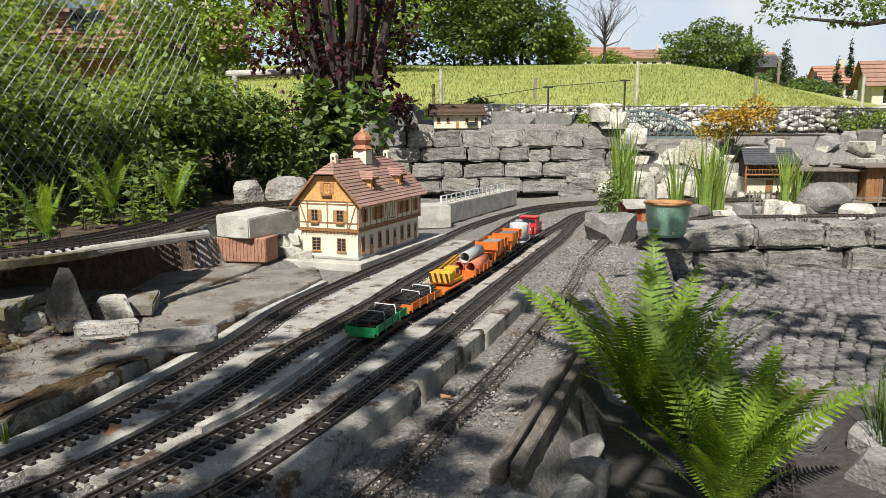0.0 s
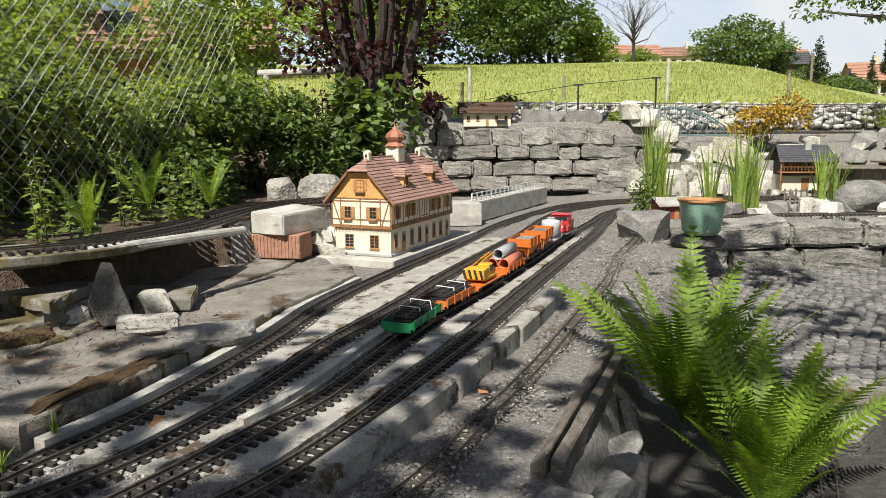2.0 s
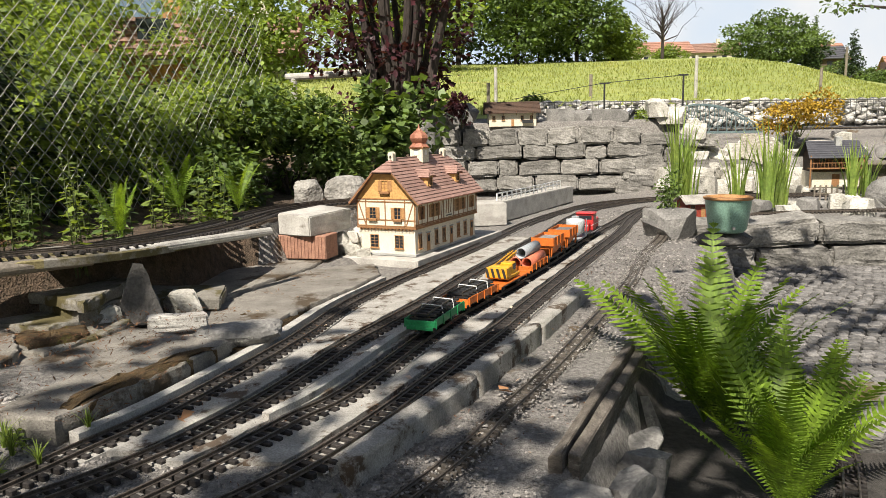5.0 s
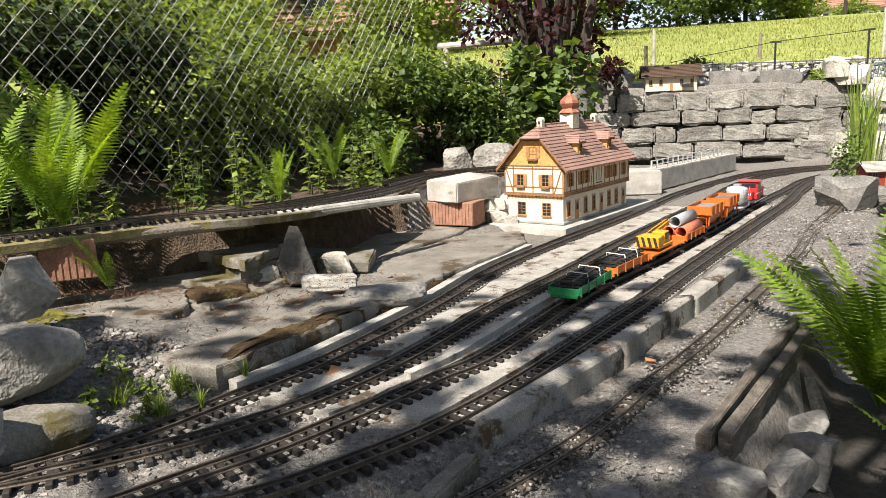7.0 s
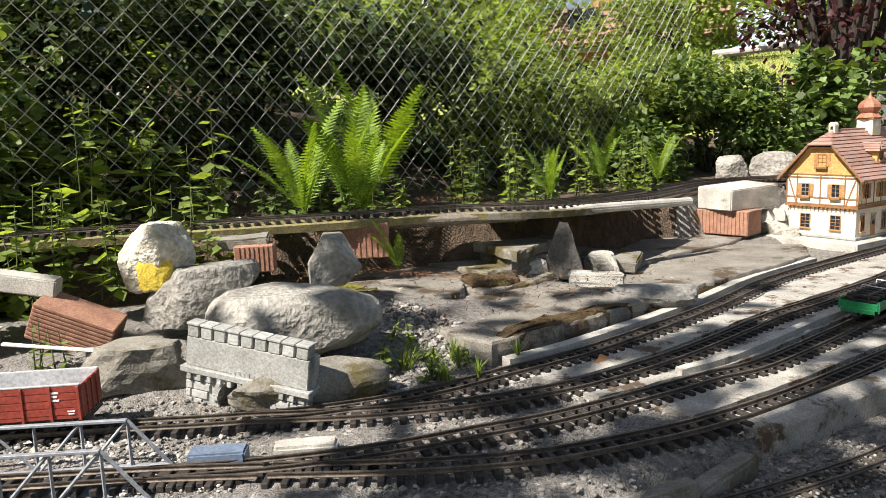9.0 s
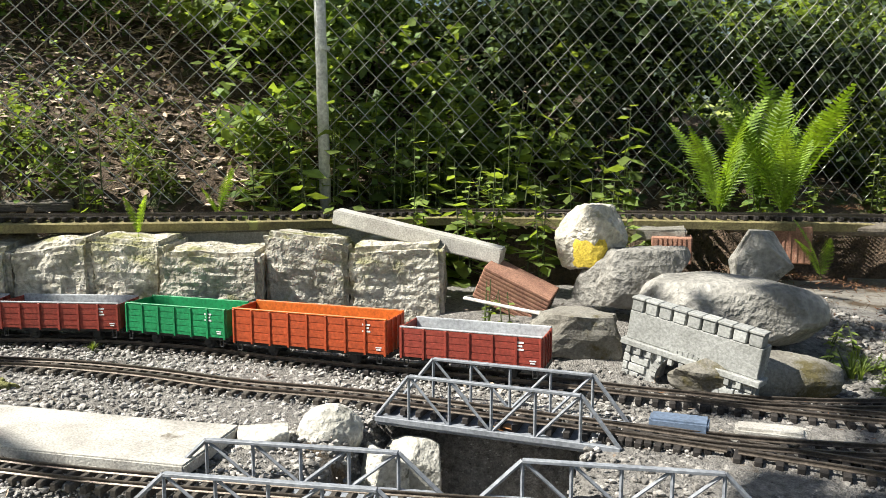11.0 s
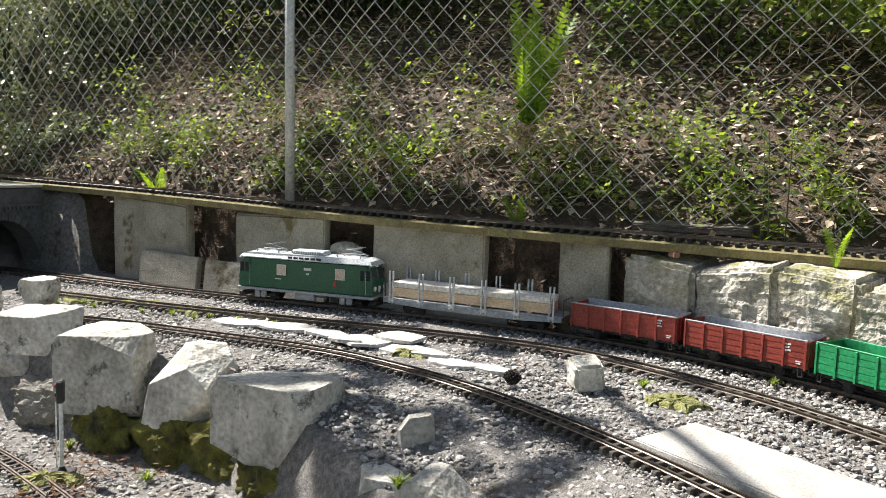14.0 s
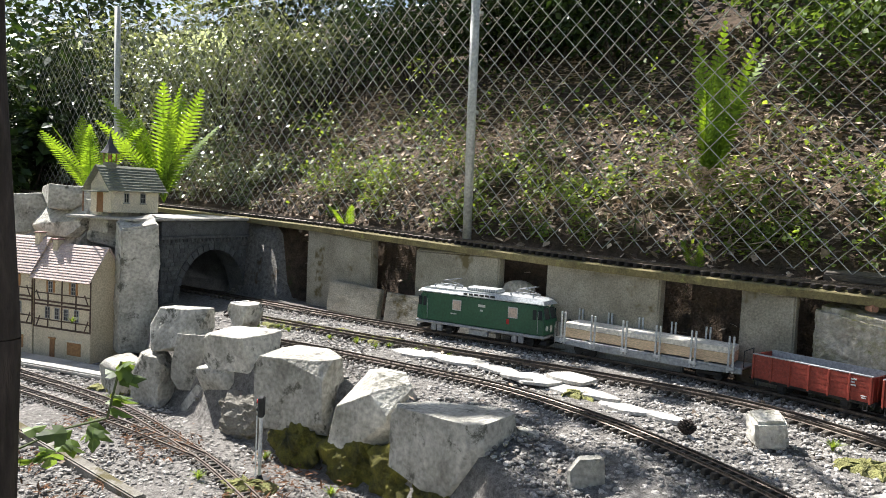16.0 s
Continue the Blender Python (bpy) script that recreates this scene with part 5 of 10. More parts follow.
def stone_house(name, m, L, W, H, R, label, category, wall, roofm, wins=3, hang=0.03, small=True):
    """A small model house: walls, gables, pitched roof along x, windows and a door in the side that faces -y."""
    t = thing(name, m, label, category)
    body = part("wall", box(0, L, 0, W, 0, H, 0.001), wall, t)
    for x in (0, L):
        part("gable", prism([(0, H), (W, H), (W / 2, R - 0.006)], x + (0 if x == 0 else -0.004), x + (0.004 if x == 0 else 0), axis="x"), wall, t)
    for y0 in (-hang, W + hang):
        z0 = H - hang * (R - H) / (W / 2) * 0.9
        roof_slope((-hang, y0, z0), (L + hang, y0, z0), (L + hang, W / 2, R), (-hang, W / 2, R), 9, roofm, t)
    S = face("side")
    for i in range(wins):
        u = L * (i + 0.5) / wins
        if i == wins // 2:
            d = part("door", S(u - 0.016, u + 0.016, 0, 0.003, 0.0, 0.075, 0.001), SHUTTER, body)
        else:
            window(S, body, u, H * 0.4, 0.028, 0.045, 2, 2)
    return t


# the small chalet-like halt on the back wall
ch = stone_house("halt_building", pose(-0.07, 8.36, 0.735, 0, 0, 4), 0.52, 0.30, 0.17, 0.27, "small plastered halt with grey shingle roof on the stone terrace", "model house", PLASTER, DARKT, 5, 0.05)
part("bench", box(0.36, 0.48, -0.05, -0.03, 0.03, 0.036, bm=box(0.36, 0.48, -0.028, -0.024, 0.03, 0.07)), BLACK, ch)
for x in (0.02, 0.16, 0.30, 0.48):
    part("roof_bracket", rod((x, -0.002, 0.12), (x, -0.045, 0.165), 0.004, n=5), TIMBER, ch)


def chapel():
    t = thing("chapel", Matrix(), "small white model chapel with shingled roof and pointed bell turret", "model chapel")
    L, W, H, R = 0.26, 0.17, 0.13, 0.225
    t.matrix_basis = pose(-3.156, -3.717, 0.432, 0, 0, -8)
    body = part("nave", box(0, L, 0, W, 0, H, 0.001), PLASTER, t)
    for x in (0, L):
        part("gable", prism([(0, H), (W, H), (W / 2, R - 0.006)], x + (0 if x == 0 else -0.004), x + (0.004 if x == 0 else 0), axis="x"), PLASTER, t)
    for y0 in (-0.03, W + 0.03):
        roof_slope((-0.03, y0, H - 0.028), (L + 0.03, y0, H - 0.028), (L + 0.03, W / 2, R), (-0.03, W / 2, R), 9, TILEG, t)
    for f in (face("side"), face("rear", L, W)):
        for u in (0.09, 0.18):
            window(f, body, u, 0.05, 0.022, 0.042, 2, 2, frame_mat=PORTALL, arch=True)
    G = face("back", L, W)
    door = part("door", G(W / 2 - 0.022, W / 2 + 0.022, 0, 0.003, 0, 0.08, 0.001), TIMBER, body)
    part("arch", rod((L, W / 2, 0.08), (L + 0.003, W / 2, 0.08), 0.022, n=16), TIMBER, door)
    porch = part("porch_roof", box(L, L + 0.06, 0.02, W - 0.02, 0.095, 0.101, 0.001), TILEG, t)
    for y in (0.026, W - 0.026):
        part("post", rod((L + 0.054, y, 0), (L + 0.054, y, 0.096), 0.003, n=6), TIMBER, porch)
    for f, u in ((face("side"), 0.012), (face("side"), L - 0.012)):
        for i in range(6):
            part("quoin", f(u - (0.012 if i % 2 else 0.008), u + (0.012 if i % 2 else 0.008), 0, 0.002, 0.004 + i * 0.021, 0.020 + i * 0.021), PORTALL, body)
    x, y = L - 0.045, W / 2
    tu = part("turret", box(x - 0.022, x + 0.022, y - 0.022, y + 0.022, R - 0.03, R + 0.016, 0.001), TILEG, t)
    for a in (-1, 1):
        for b in (-1, 1):
            part("turret_post", rod((x + a * 0.020, y + b * 0.020, R + 0.014), (x + a * 0.020, y + b * 0.020, R + 0.062), 0.003, n=5), TIMBER, tu)
    part("bell", rod((x, y, R + 0.030), (x, y, R + 0.052), 0.009, n=10, r2=0.004), COPPER, tu)
    bm = lathe(((0.046, R + 0.060), (0.030, R + 0.080), (0.014, R + 0.105), (0.006, R + 0.135), (0.001, R + 0.17)), 8)
    bmesh.ops.transform(bm, verts=bm.verts[:], matrix=Matrix.Translation((x, y, 0)))
    part("spire", bm, SLATE, tu)


chapel()


def timber_house(m, L, label, side):
    """A narrow half-timbered town house with its eaves to the street."""
    W, H, R = 0.24, 0.46, 0.62
    t = thing("town_house", m, label, "model house", "half-timbered town houses")
    body = part("wall", box(0, L, 0, W, 0, H, 0.001), BEIGE, t)
    for x in (0, L):
        part("gable", prism([(0, H), (W, H), (W / 2, R - 0.006)], x + (0 if x == 0 else -0.004), x + (0.004 if x == 0 else 0), axis="x"), BEIGE, t)
    for y0 in (-0.025, W + 0.025):
        roof_slope((-0.012, y0, H - 0.03), (L + 0.012, y0, H - 0.03), (L + 0.012, W / 2, R), (-0.012, W / 2, R), 14, TILEP, t)
    S = face("side")
    up = 0.165
    for v in (up, 0.29, 0.31, H - 0.025):
        beam_on(S, body, (0, v), (L, v), 0.008 * 1.25, wood=DARKT)
    for u in np.linspace(0.004, L - 0.004, 5):
        beam_on(S, body, (float(u), up), (float(u), H - 0.02), 0.007 * 1.25, wood=DARKT)
    for v in (0.23, 0.375):
        beam_on(S, body, (0, v - 0.022), (L, v - 0.022), 0.005 * 1.25, wood=DARKT)
    for u in (0.02, L - 0.05):
        beam_on(S, body, (u, up), (u + 0.03, 0.225), 0.006 * 1.25, wood=DARKT)
        beam_on(S, body, (u + 0.03, 0.31), (u, 0.365), 0.006 * 1.25, wood=DARKT)
    for v in (0.218, 0.362):
        for u in (L * 0.25, L * 0.42, L * 0.58, L * 0.76) if v < 0.3 else (L * 0.30, L * 0.70):
            window(S, body, u, v, 0.030, 0.058, 2, 3, frame_mat=PORTALL, sill=False, shutters=v > 0.3)
    d = part("door", S(L * 0.34 - 0.02, L * 0.34 + 0.02, 0, 0.003, 0, 0.105, 0.001), TIMBER, body)
    part("door_frame", S(L * 0.34 - 0.03, L * 0.34 + 0.03, 0, 0.005, 0.105, 0.115, 0.002), SHUTTER, d)
    sh = part("shop_window", S(L * 0.72 - 0.055, L * 0.72 + 0.055, 0, 0.002, 0.03, 0.100, 0.001), SHUTTER, body)
    part("arch", S(L * 0.72 - 0.065, L * 0.72 + 0.065, 0, 0.005, 0.100, 0.112, 0.004), PLASTER, sh)
    c = part("chimney", box(L * side - 0.02, L * side + 0.02, W * 0.35, W * 0.55, H + 0.06, R + 0.02, 0.002), BEIGE, t)
    part("chimney_cap", box(L * side - 0.024, L * side + 0.024, W * 0.33, W * 0.57, R + 0.02, R + 0.028, 0.002), TILES, c)
    return t


# street fronts face the lower terrace
timber_house(pose(-2.69, -3.87, -0.262, 0, 0, 93) @ Matrix.Diagonal((0.80, 0.77, 0.86, 1)), 0.455, "beige half-timbered town house with pale tiled roof beside the rock pillar", 0.15)
timber_house(pose(-2.672, -4.245, -0.262, 0, 0, 93) @ Matrix.Diagonal((0.80, 0.77, 0.90, 1)), 0.455, "beige half-timbered town house with tall roof, in the terrace row", 0.85)


def arch_wall(name, m, L, H, D, span, rise, label, material, ring, crenels=0, merlon=None):
    """A masonry portal: a wall with an arched opening, voussoirs, cornice and parapet. x along, y into the hill."""
    t = thing(name, m, label, "tunnel portal")
    n = 20
    outline = []
    r = span / 2
    spring = rise - r
    pts = [(L / 2 - r, 0), (L / 2 - r, spring)] + [(L / 2 - r * math.cos(math.pi * i / n), spring + r * math.sin(math.pi * i / n)) for i in range(1, n)] + [(L / 2 + r, spring), (L / 2 + r, 0)]
    poly = [(0, 0)] + pts + [(L, 0), (L, H), (0, H)]
    bm = bmesh.new()
    fr = [bm.verts.new((x, 0, z)) for x, z in poly]
    bk = [bm.verts.new((x, D, z)) for x, z in poly]
    half = len(pts) // 2
    # two halves keep the faces simple
    top = bm.verts.new((L / 2, 0, H)), bm.verts.new((L / 2, D, H))
    k = 1 + half
    a = fr[:k + 1]
    bm.faces.new(a + [top[0], fr[-1]])
    bm.faces.new([top[0]] + fr[k:-1])
    bm.faces.new((bk[:k + 1] + [top[1], bk[-1]])[::-1])
    bm.faces.new(([top[1]] + bk[k:-1])[::-1])
    for i in range(len(poly) - 2):
        bm.faces.new((fr[i], bk[i], bk[i + 1], fr[i + 1]))
    bm.faces.new((fr[-2], bk[-2], top[1], top[0]))
    bm.faces.new((top[0], top[1], bk[-1], fr[-1]))
    bm.faces.new((fr[-1], bk[-1], bk[0], fr[0]))
    bmesh.ops.recalc_face_normals(bm, faces=bm.faces[:])
    wall_ob = part("wall", bm, material, t)
    for i in range(n):
        a0, a1 = math.pi * i / n + 0.012, math.pi * (i + 1) / n - 0.012
        q = [(L / 2 - rr * math.cos(aa), spring + rr * math.sin(aa)) for rr, aa in ((r - 0.002, a0), (r - 0.002, a1), (r + ring, a1), (r + ring, a0))]
        part("voussoir", prism(q, -0.008, 0.02), material, wall_ob)
    rnd = random.Random(int(L * 1000))
    z = 0.0
    course = 0.022
    low = H - 0.09
    count = 0
    while z < low - course * 0.5:
        x = rnd.uniform(-0.03, 0.0)
        while x < L:
            w = rnd.uniform(0.025, 0.05)
            x0, x1 = max(x, 0.0) + 0.0012, min(x + w, L) - 0.0012
            x += w
            cx, cz = (x0 + x1) / 2, z + course / 2
            inside = (abs(cx - L / 2) < r + ring + 0.006 and cz < spring) or math.hypot(cx - L / 2, max(cz - spring, 0)) < r + ring + 0.008
            if x1 - x0 < 0.008 or inside:
                continue
            part("stone", box(x0, x1, -0.004 - rnd.uniform(0, 0.003), 0.004, z + 0.001, z + course - 0.001, 0.0016), material, wall_ob)
            count += 1
        z += course
    part("cornice", box(-0.01, L + 0.01, -0.016, D, low, low + 0.016, 0.002), material, t)
    for i in range(int(L / 0.028)):
        x = 0.014 + i * 0.028
        part("corbel", box(x - 0.006, x + 0.006, -0.014, 0.0, low - 0.016, low, 0.001), material, t)
    part("parapet", box(0, L, -0.006, D * 0.5, low + 0.016, H, 0.002), merlon or material, t)
    if crenels:
        for i in range(crenels):
            x0 = L * (i + 0.06) / crenels
            x1 = L * (i + 0.90) / crenels
            part("merlon", box(x0, x1, -0.007, 0.028, H, H + 0.030, 0.002), merlon or material, t)
            part("merlon_cap", box(x0 - 0.002, x1 + 0.002, -0.010, 0.030, H + 0.030, H + 0.036, 0.001), merlon or material, t)
    return t


ang = 182.4
arch_wall("tunnel_portal", pose(-3.06, -3.45, -0.03, 0, 0, ang), 0.77, 0.425, 0.10, 0.53, 0.275, "dark grey stone tunnel portal with wide arch over the main line", PORTAL, 0.035)
finish(box(-0.20, 0.80, -0.03, 0.42, 0, 0.014, 0.003), "tunnel_slab", PALE, pose(-3.06, -3.45, 0.398, 0, 0, ang), "pale slab covering the tunnel", "slab", smooth=False)
# dark lining behind the portal
bm = bmesh.new()
n = 18
rings = []
for y in (0.05, 2.2):
    ring = []
    for i in range(n + 1):
        a = math.pi * i / n
        ring.append(bm.verts.new((0.385 - 0.285 * math.cos(a), y, 0.02 + 0.285 * math.sin(a) - (0.14 if i in (0, n) else 0))))
    rings.append(ring)
for i in range(n):
    bm.faces.new((rings[0][i], rings[0][i + 1], rings[1][i + 1], rings[1][i]))
bm.faces.new(rings[1])
bmesh.ops.solidify(bm, geom=bm.faces[:], thickness=0.02)
finish(bm, "tunnel_lining", PORTAL, pose(-3.06, -3.45, -0.03, 0, 0, ang), "dark concrete tunnel lining", "tunnel", smooth=False)
# added wall across the tunnel, there only to keep its inside dark
finish(box(0.05, 0.72, 1.15, 1.20, -0.08, 0.36), "tunnel_end", PORTAL, pose(-3.06, -3.45, -0.03, 0, 0, ang), "added wall inside the tunnel that keeps daylight out", "tunnel")
arch_wall("castle_portal", pose(-1.60, 0.99, -0.034, 0, 8, 17.6), 0.33, 0.20, 0.05, 0.15, 0.125, "light grey battlemented model portal standing beside the main line", PORTALL, 0.014, 9, PORTALL)


def truss_bridge(m, L=0.56, H=0.085, W=0.145, label="grey model truss bridge with trapezoid side frames"):
    t = thing("truss_bridge", m, label, "bridge", "grey truss bridges")
    part("deck", box(-L / 2, L / 2, -W / 2, W / 2, -0.030, -0.020, 0.002), BRIDGE, t)
    for s in (-1, 1):
        y = s * (W / 2)
        sd = part("side_frame", box(-L / 2, L / 2, y - 0.006, y + 0.006, -0.022, -0.010, 0.001), BRIDGE, t)
        q = L * 0.2
        b = 0.0034
        def bar(p, r, w=b):
            k = rod((p[0], y, p[1]), (r[0], y, r[1]), w, n=4)
            part("bar", k, BRIDGE, sd)
        bar((-L / 2, -0.014), (-L / 2 + q * 0.75, H), 0.0044)
        bar((L / 2, -0.014), (L / 2 - q * 0.75, H), 0.0044)
        part("top_chord", box(-L / 2 + q * 0.75, L / 2 - q * 0.75, y - 0.0055, y + 0.0055, H - 0.003, H + 0.003, 0.001), BRIDGE, sd)
        xs = np.linspace(-L / 2 + q * 0.75, L / 2 - q * 0.75, 5)
        for i, x in enumerate(xs):
            bar((x, H), (x, -0.014))
            if i < 4:
                lo, hi = (x, xs[i + 1]) if i < 2 else (xs[i + 1], x)
                bar((lo, H), (hi, -0.014))
    return t


truss_bridge(pose(-1.485, 0.535, 0.0, 0, 0, 39), 0.52)
truss_bridge(pose(-1.37, 0.02, -0.01, 0, 0, 50.0), 0.50, 0.056)
truss_bridge(pose(-1.02, 0.44, -0.01, 0, 0, 50.0), 0.46, 0.056)


def bow_bridge(m, L=1.42, H=0.32, W=0.16):
    t = thing("bowstring_bridge", m, "blue-grey arched bowstring bridge at the back of the garden", "bridge")
    part("deck", box(-L / 2, L / 2, -W / 2, W / 2, -0.02, 0.0, 0.003), BRIDGEB, t)
    for s in (-1, 1):
        y = s * W / 2
        n = 14
        pts = [(-L / 2 + L * i / n, H * math.sin(math.pi * i / n) ** 0.8) for i in range(n + 1)]
        bow = np.array([(a, y, b) for a, b in pts])
        ar = part("arch", sweep(bow, ((-0.009, -0.010), (0.009, -0.010), (0.009, 0.010), (-0.009, 0.010))), BRIDGEB, t)
        part("bottom_chord", box(-L / 2, L / 2, y - 0.008, y + 0.008, -0.022, 0.006), BRIDGEB, ar)
        for i in range(1, n):
            part("hanger", rod((pts[i][0], y, 0), (pts[i][0], y, pts[i][1]), 0.005, n=5), BRIDGEB, ar)
            j = i + 1 if i < n / 2 else i - 1
            part("brace", rod((pts[i][0], y, pts[i][1]), (pts[j][0], y, 0), 0.004, n=4), BRIDGEB, ar)
    for i in range(3, 12, 2):
        x = -L / 2 + L * i / 14
        part("cross_bar", rod((x, -W / 2, H * math.sin(math.pi * i / 14) ** 0.8), (x, W / 2, H * math.sin(math.pi * i / 14) ** 0.8), 0.006, n=5), BRIDGEB, t)


bow_bridge(pose(2.40, 9.15, 0.625, 0, 0, 0))
gh = thing("bridge_gatehouse", pose(1.62, 9.05, 0.61), "small dark gabled gatehouse at the end of the arched bridge", "model house")
part("wall", box(-0.10, 0.10, -0.02, 0.20, 0, 0.17, 0.002), PORTAL, gh)
for s in (-1, 1):
    roof_slope((s * 0.15, -0.06, 0.13), (s * 0.15, 0.24, 0.13), (0, 0.24, 0.29), (0, -0.06, 0.29), 5, SLATE, gh)
part("gable", prism([(-0.10, 0.17), (0.10, 0.17), (0, 0.27)], -0.02, 0.0), PORTAL, gh)
part("gate", prism([(-0.05, 0), (0.05, 0), (0.05, 0.08), (0.0, 0.12), (-0.05, 0.08)], -0.024, -0.019), BLACK, gh)


def garden_chalet():
    t = thing("model_chalet", pose(2.66, 6.50, 0.17, 0, 0, -6), "half-timbered model chalet with dark slate roof, balcony and fence", "model house")
    L, W, H = 0.36, 0.30, 0.27
    body = part("wall", box(0, L, 0, W, 0, H, 0.002), DARKT, t)
    S = face("side")
    part("stone_base", box(-0.004, L + 0.004, -0.004, W, 0, 0.13, 0.002), PLASTER, t)
    part("balcony", box(-0.05, L + 0.02, -0.08, 0.0, 0.155, 0.166, 0.002), TIMBER, t)
    for i in range(16):
        x = -0.045 + i * (L + 0.06) / 15
        part("baluster", box(x - 0.002, x + 0.002, -0.078, -0.074, 0.166, 0.205), TIMBER, t)
    part("handrail", box(-0.05, L + 0.02, -0.080, -0.072, 0.204, 0.210), TIMBER, t)
    for u in (0.07, 0.17, 0.26, 0.35):
        window(S, body, u, 0.19, 0.04, 0.06, 2, 2)
    for u in (0.0, 0.12, 0.22, 0.31, L):
        beam_on(S, body, (u, 0.166), (u, H), 0.008)
    part("door", S(0.15, 0.21, 0.004, 0.008, 0.0, 0.11), TIMBER, body)
    for x in (0, L):
        part("gable", prism([(0, H), (W, H), (W / 2, 0.37)], x + (0 if x == 0 else -0.004), x + (0.004 if x == 0 else 0), axis="x"), DARKT, t)
    for y0 in (-0.09, W + 0.06):
        roof_slope((-0.06, y0, 0.245), (L + 0.06, y0, 0.245), (L + 0.03, W / 2, 0.385), (-0.03, W / 2, 0.385), 8, SLATE, t)
    part("chimney", box(0.19, 0.24, 0.07, 0.13, 0.32, 0.42, 0.003), PORTALL, t)
    for x in (-0.04, L + 0.01):
        part("post", rod((x, -0.074, 0), (x, -0.074, 0.27), 0.007, n=6), TIMBER, t)


garden_chalet()


def rail_fence(m, L, label, n=9, h=0.09):
    t = thing("picket_fence", m, label, "fence")
    for i in range(n):
        x = L * i / (n - 1)
        part("post", box(x - 0.006, x + 0.006, -0.006, 0.006, 0, h, 0.001), WOOD, t)
    for z in (h * 0.45, h * 0.85):
        part("rail", box(0, L, -0.003, 0.003, z - 0.005, z + 0.005), WOOD, t)


rail_fence(pose(2.60, 6.30, 0.075), 0.50, "small wooden fence in front of the chalet", 12, 0.13)
rail_fence(pose(3.35, 6.25, 0.075), 1.1, "low grey wooden fence beside the shed", 8, 0.08)


def shed(m, L, W, H, label, roofm, wallm):
    t = thing("model_shed", m, label, "shed", "model sheds")
    w = part("wall", box(0, L, 0, W, 0, H, 0.002), wallm, t)
    for i in range(int(L / 0.035)):
        part("board", box(0.004 + i * 0.035, 0.034 + i * 0.035, -0.005, 0.0, 0.0, H - 0.003, 0.001), wallm, w)
    part("roof", box(-0.06, L + 0.06, -0.09, W + 0.04, H, H + 0.018, 0.004), roofm, t)
    part("doorway", box(L * 0.12, L * 0.3, -0.007, -0.004, 0.0, H * 0.75), BLACK, w)


shed(pose(3.12, 6.75, 0.10, 0, 0, -3), 0.62, 0.35, 0.24, "dark open model shed with flat grey roof", WOOD, WOOD)
shed(pose(3.75, 6.6, 0.08, 0, 0, -3), 1.2, 0.5, 0.30, "long brown boarded model shed with flat roof", WOOD, TIMBER)
sh = stone_house("signal_hut", pose(1.36, 5.42, 0.055, 0, 0, 12), 0.24, 0.17, 0.11, 0.155, "small brick red hut with pale roof near the flower pot", "model house", RED, PALE, 3, 0.03)


def signal(m):
    t = thing("signal", m, "grey lattice post with red and black signal head", "signal")
    part("base", box(-0.030, 0.030, -0.030, 0.030, 0, 0.010, 0.002), BLACK, t)
    part("foot", rod((0, 0, 0.010), (0, 0, 0.024), 0.012, n=10, r2=0.006), BLACK, t)
    part("post", rod((0, 0, 0.020), (0, 0, 0.195), 0.0052, n=8), SILVER, t)
    for s in (-1, 1):
        part("ladder_rail", rod((s * 0.004, -0.012, 0.02), (s * 0.004, -0.012, 0.195), 0.0009, n=4), SILVER, t)
    for i in range(14):
        part("rung", rod((-0.004, -0.012, 0.03 + i * 0.012), (0.004, -0.012, 0.03 + i * 0.012), 0.0007, n=4), SILVER, t)
    hd = part("head", box(-0.013, 0.013, -0.009, 0.009, 0.192, 0.250, 0.004), BLACK, t)
    bm = rod((0, -0.009, 0.236), (0, -0.013, 0.236), 0.006, n=12)
    part("lens", bm, REDB, hd, "red lens")
    part("lens", rod((0, -0.009, 0.214), (0, -0.013, 0.214), 0.006, n=12), BLACK, hd)


signal(pose(-2.0, -1.95, -0.265, 0, 0, 28))


def buffer_stop(m):
    t = thing("buffer_stop", m, "small dark buffer stop with a white beam", "buffer stop")
    part("beam", box(-0.05, 0.05, -0.008, 0.008, 0.04, 0.06, 0.001), WHITE, t)
    for x in (-0.035, -0.012, 0.012, 0.035):
        part("mark", box(x - 0.004, x + 0.004, -0.0085, -0.008, 0.043, 0.057), BLACK, t)
    for x in (-0.024, 0.024):
        part("strut", rod((x, 0, 0.045), (x, 0.08, 0.0), 0.005, rod((x, 0, 0.0), (x, 0, 0.05), 0.005, n=6), 6), BLACK, t)


buffer_stop(pose(-3.01, -2.90, 0.0, 0, 0, 170))


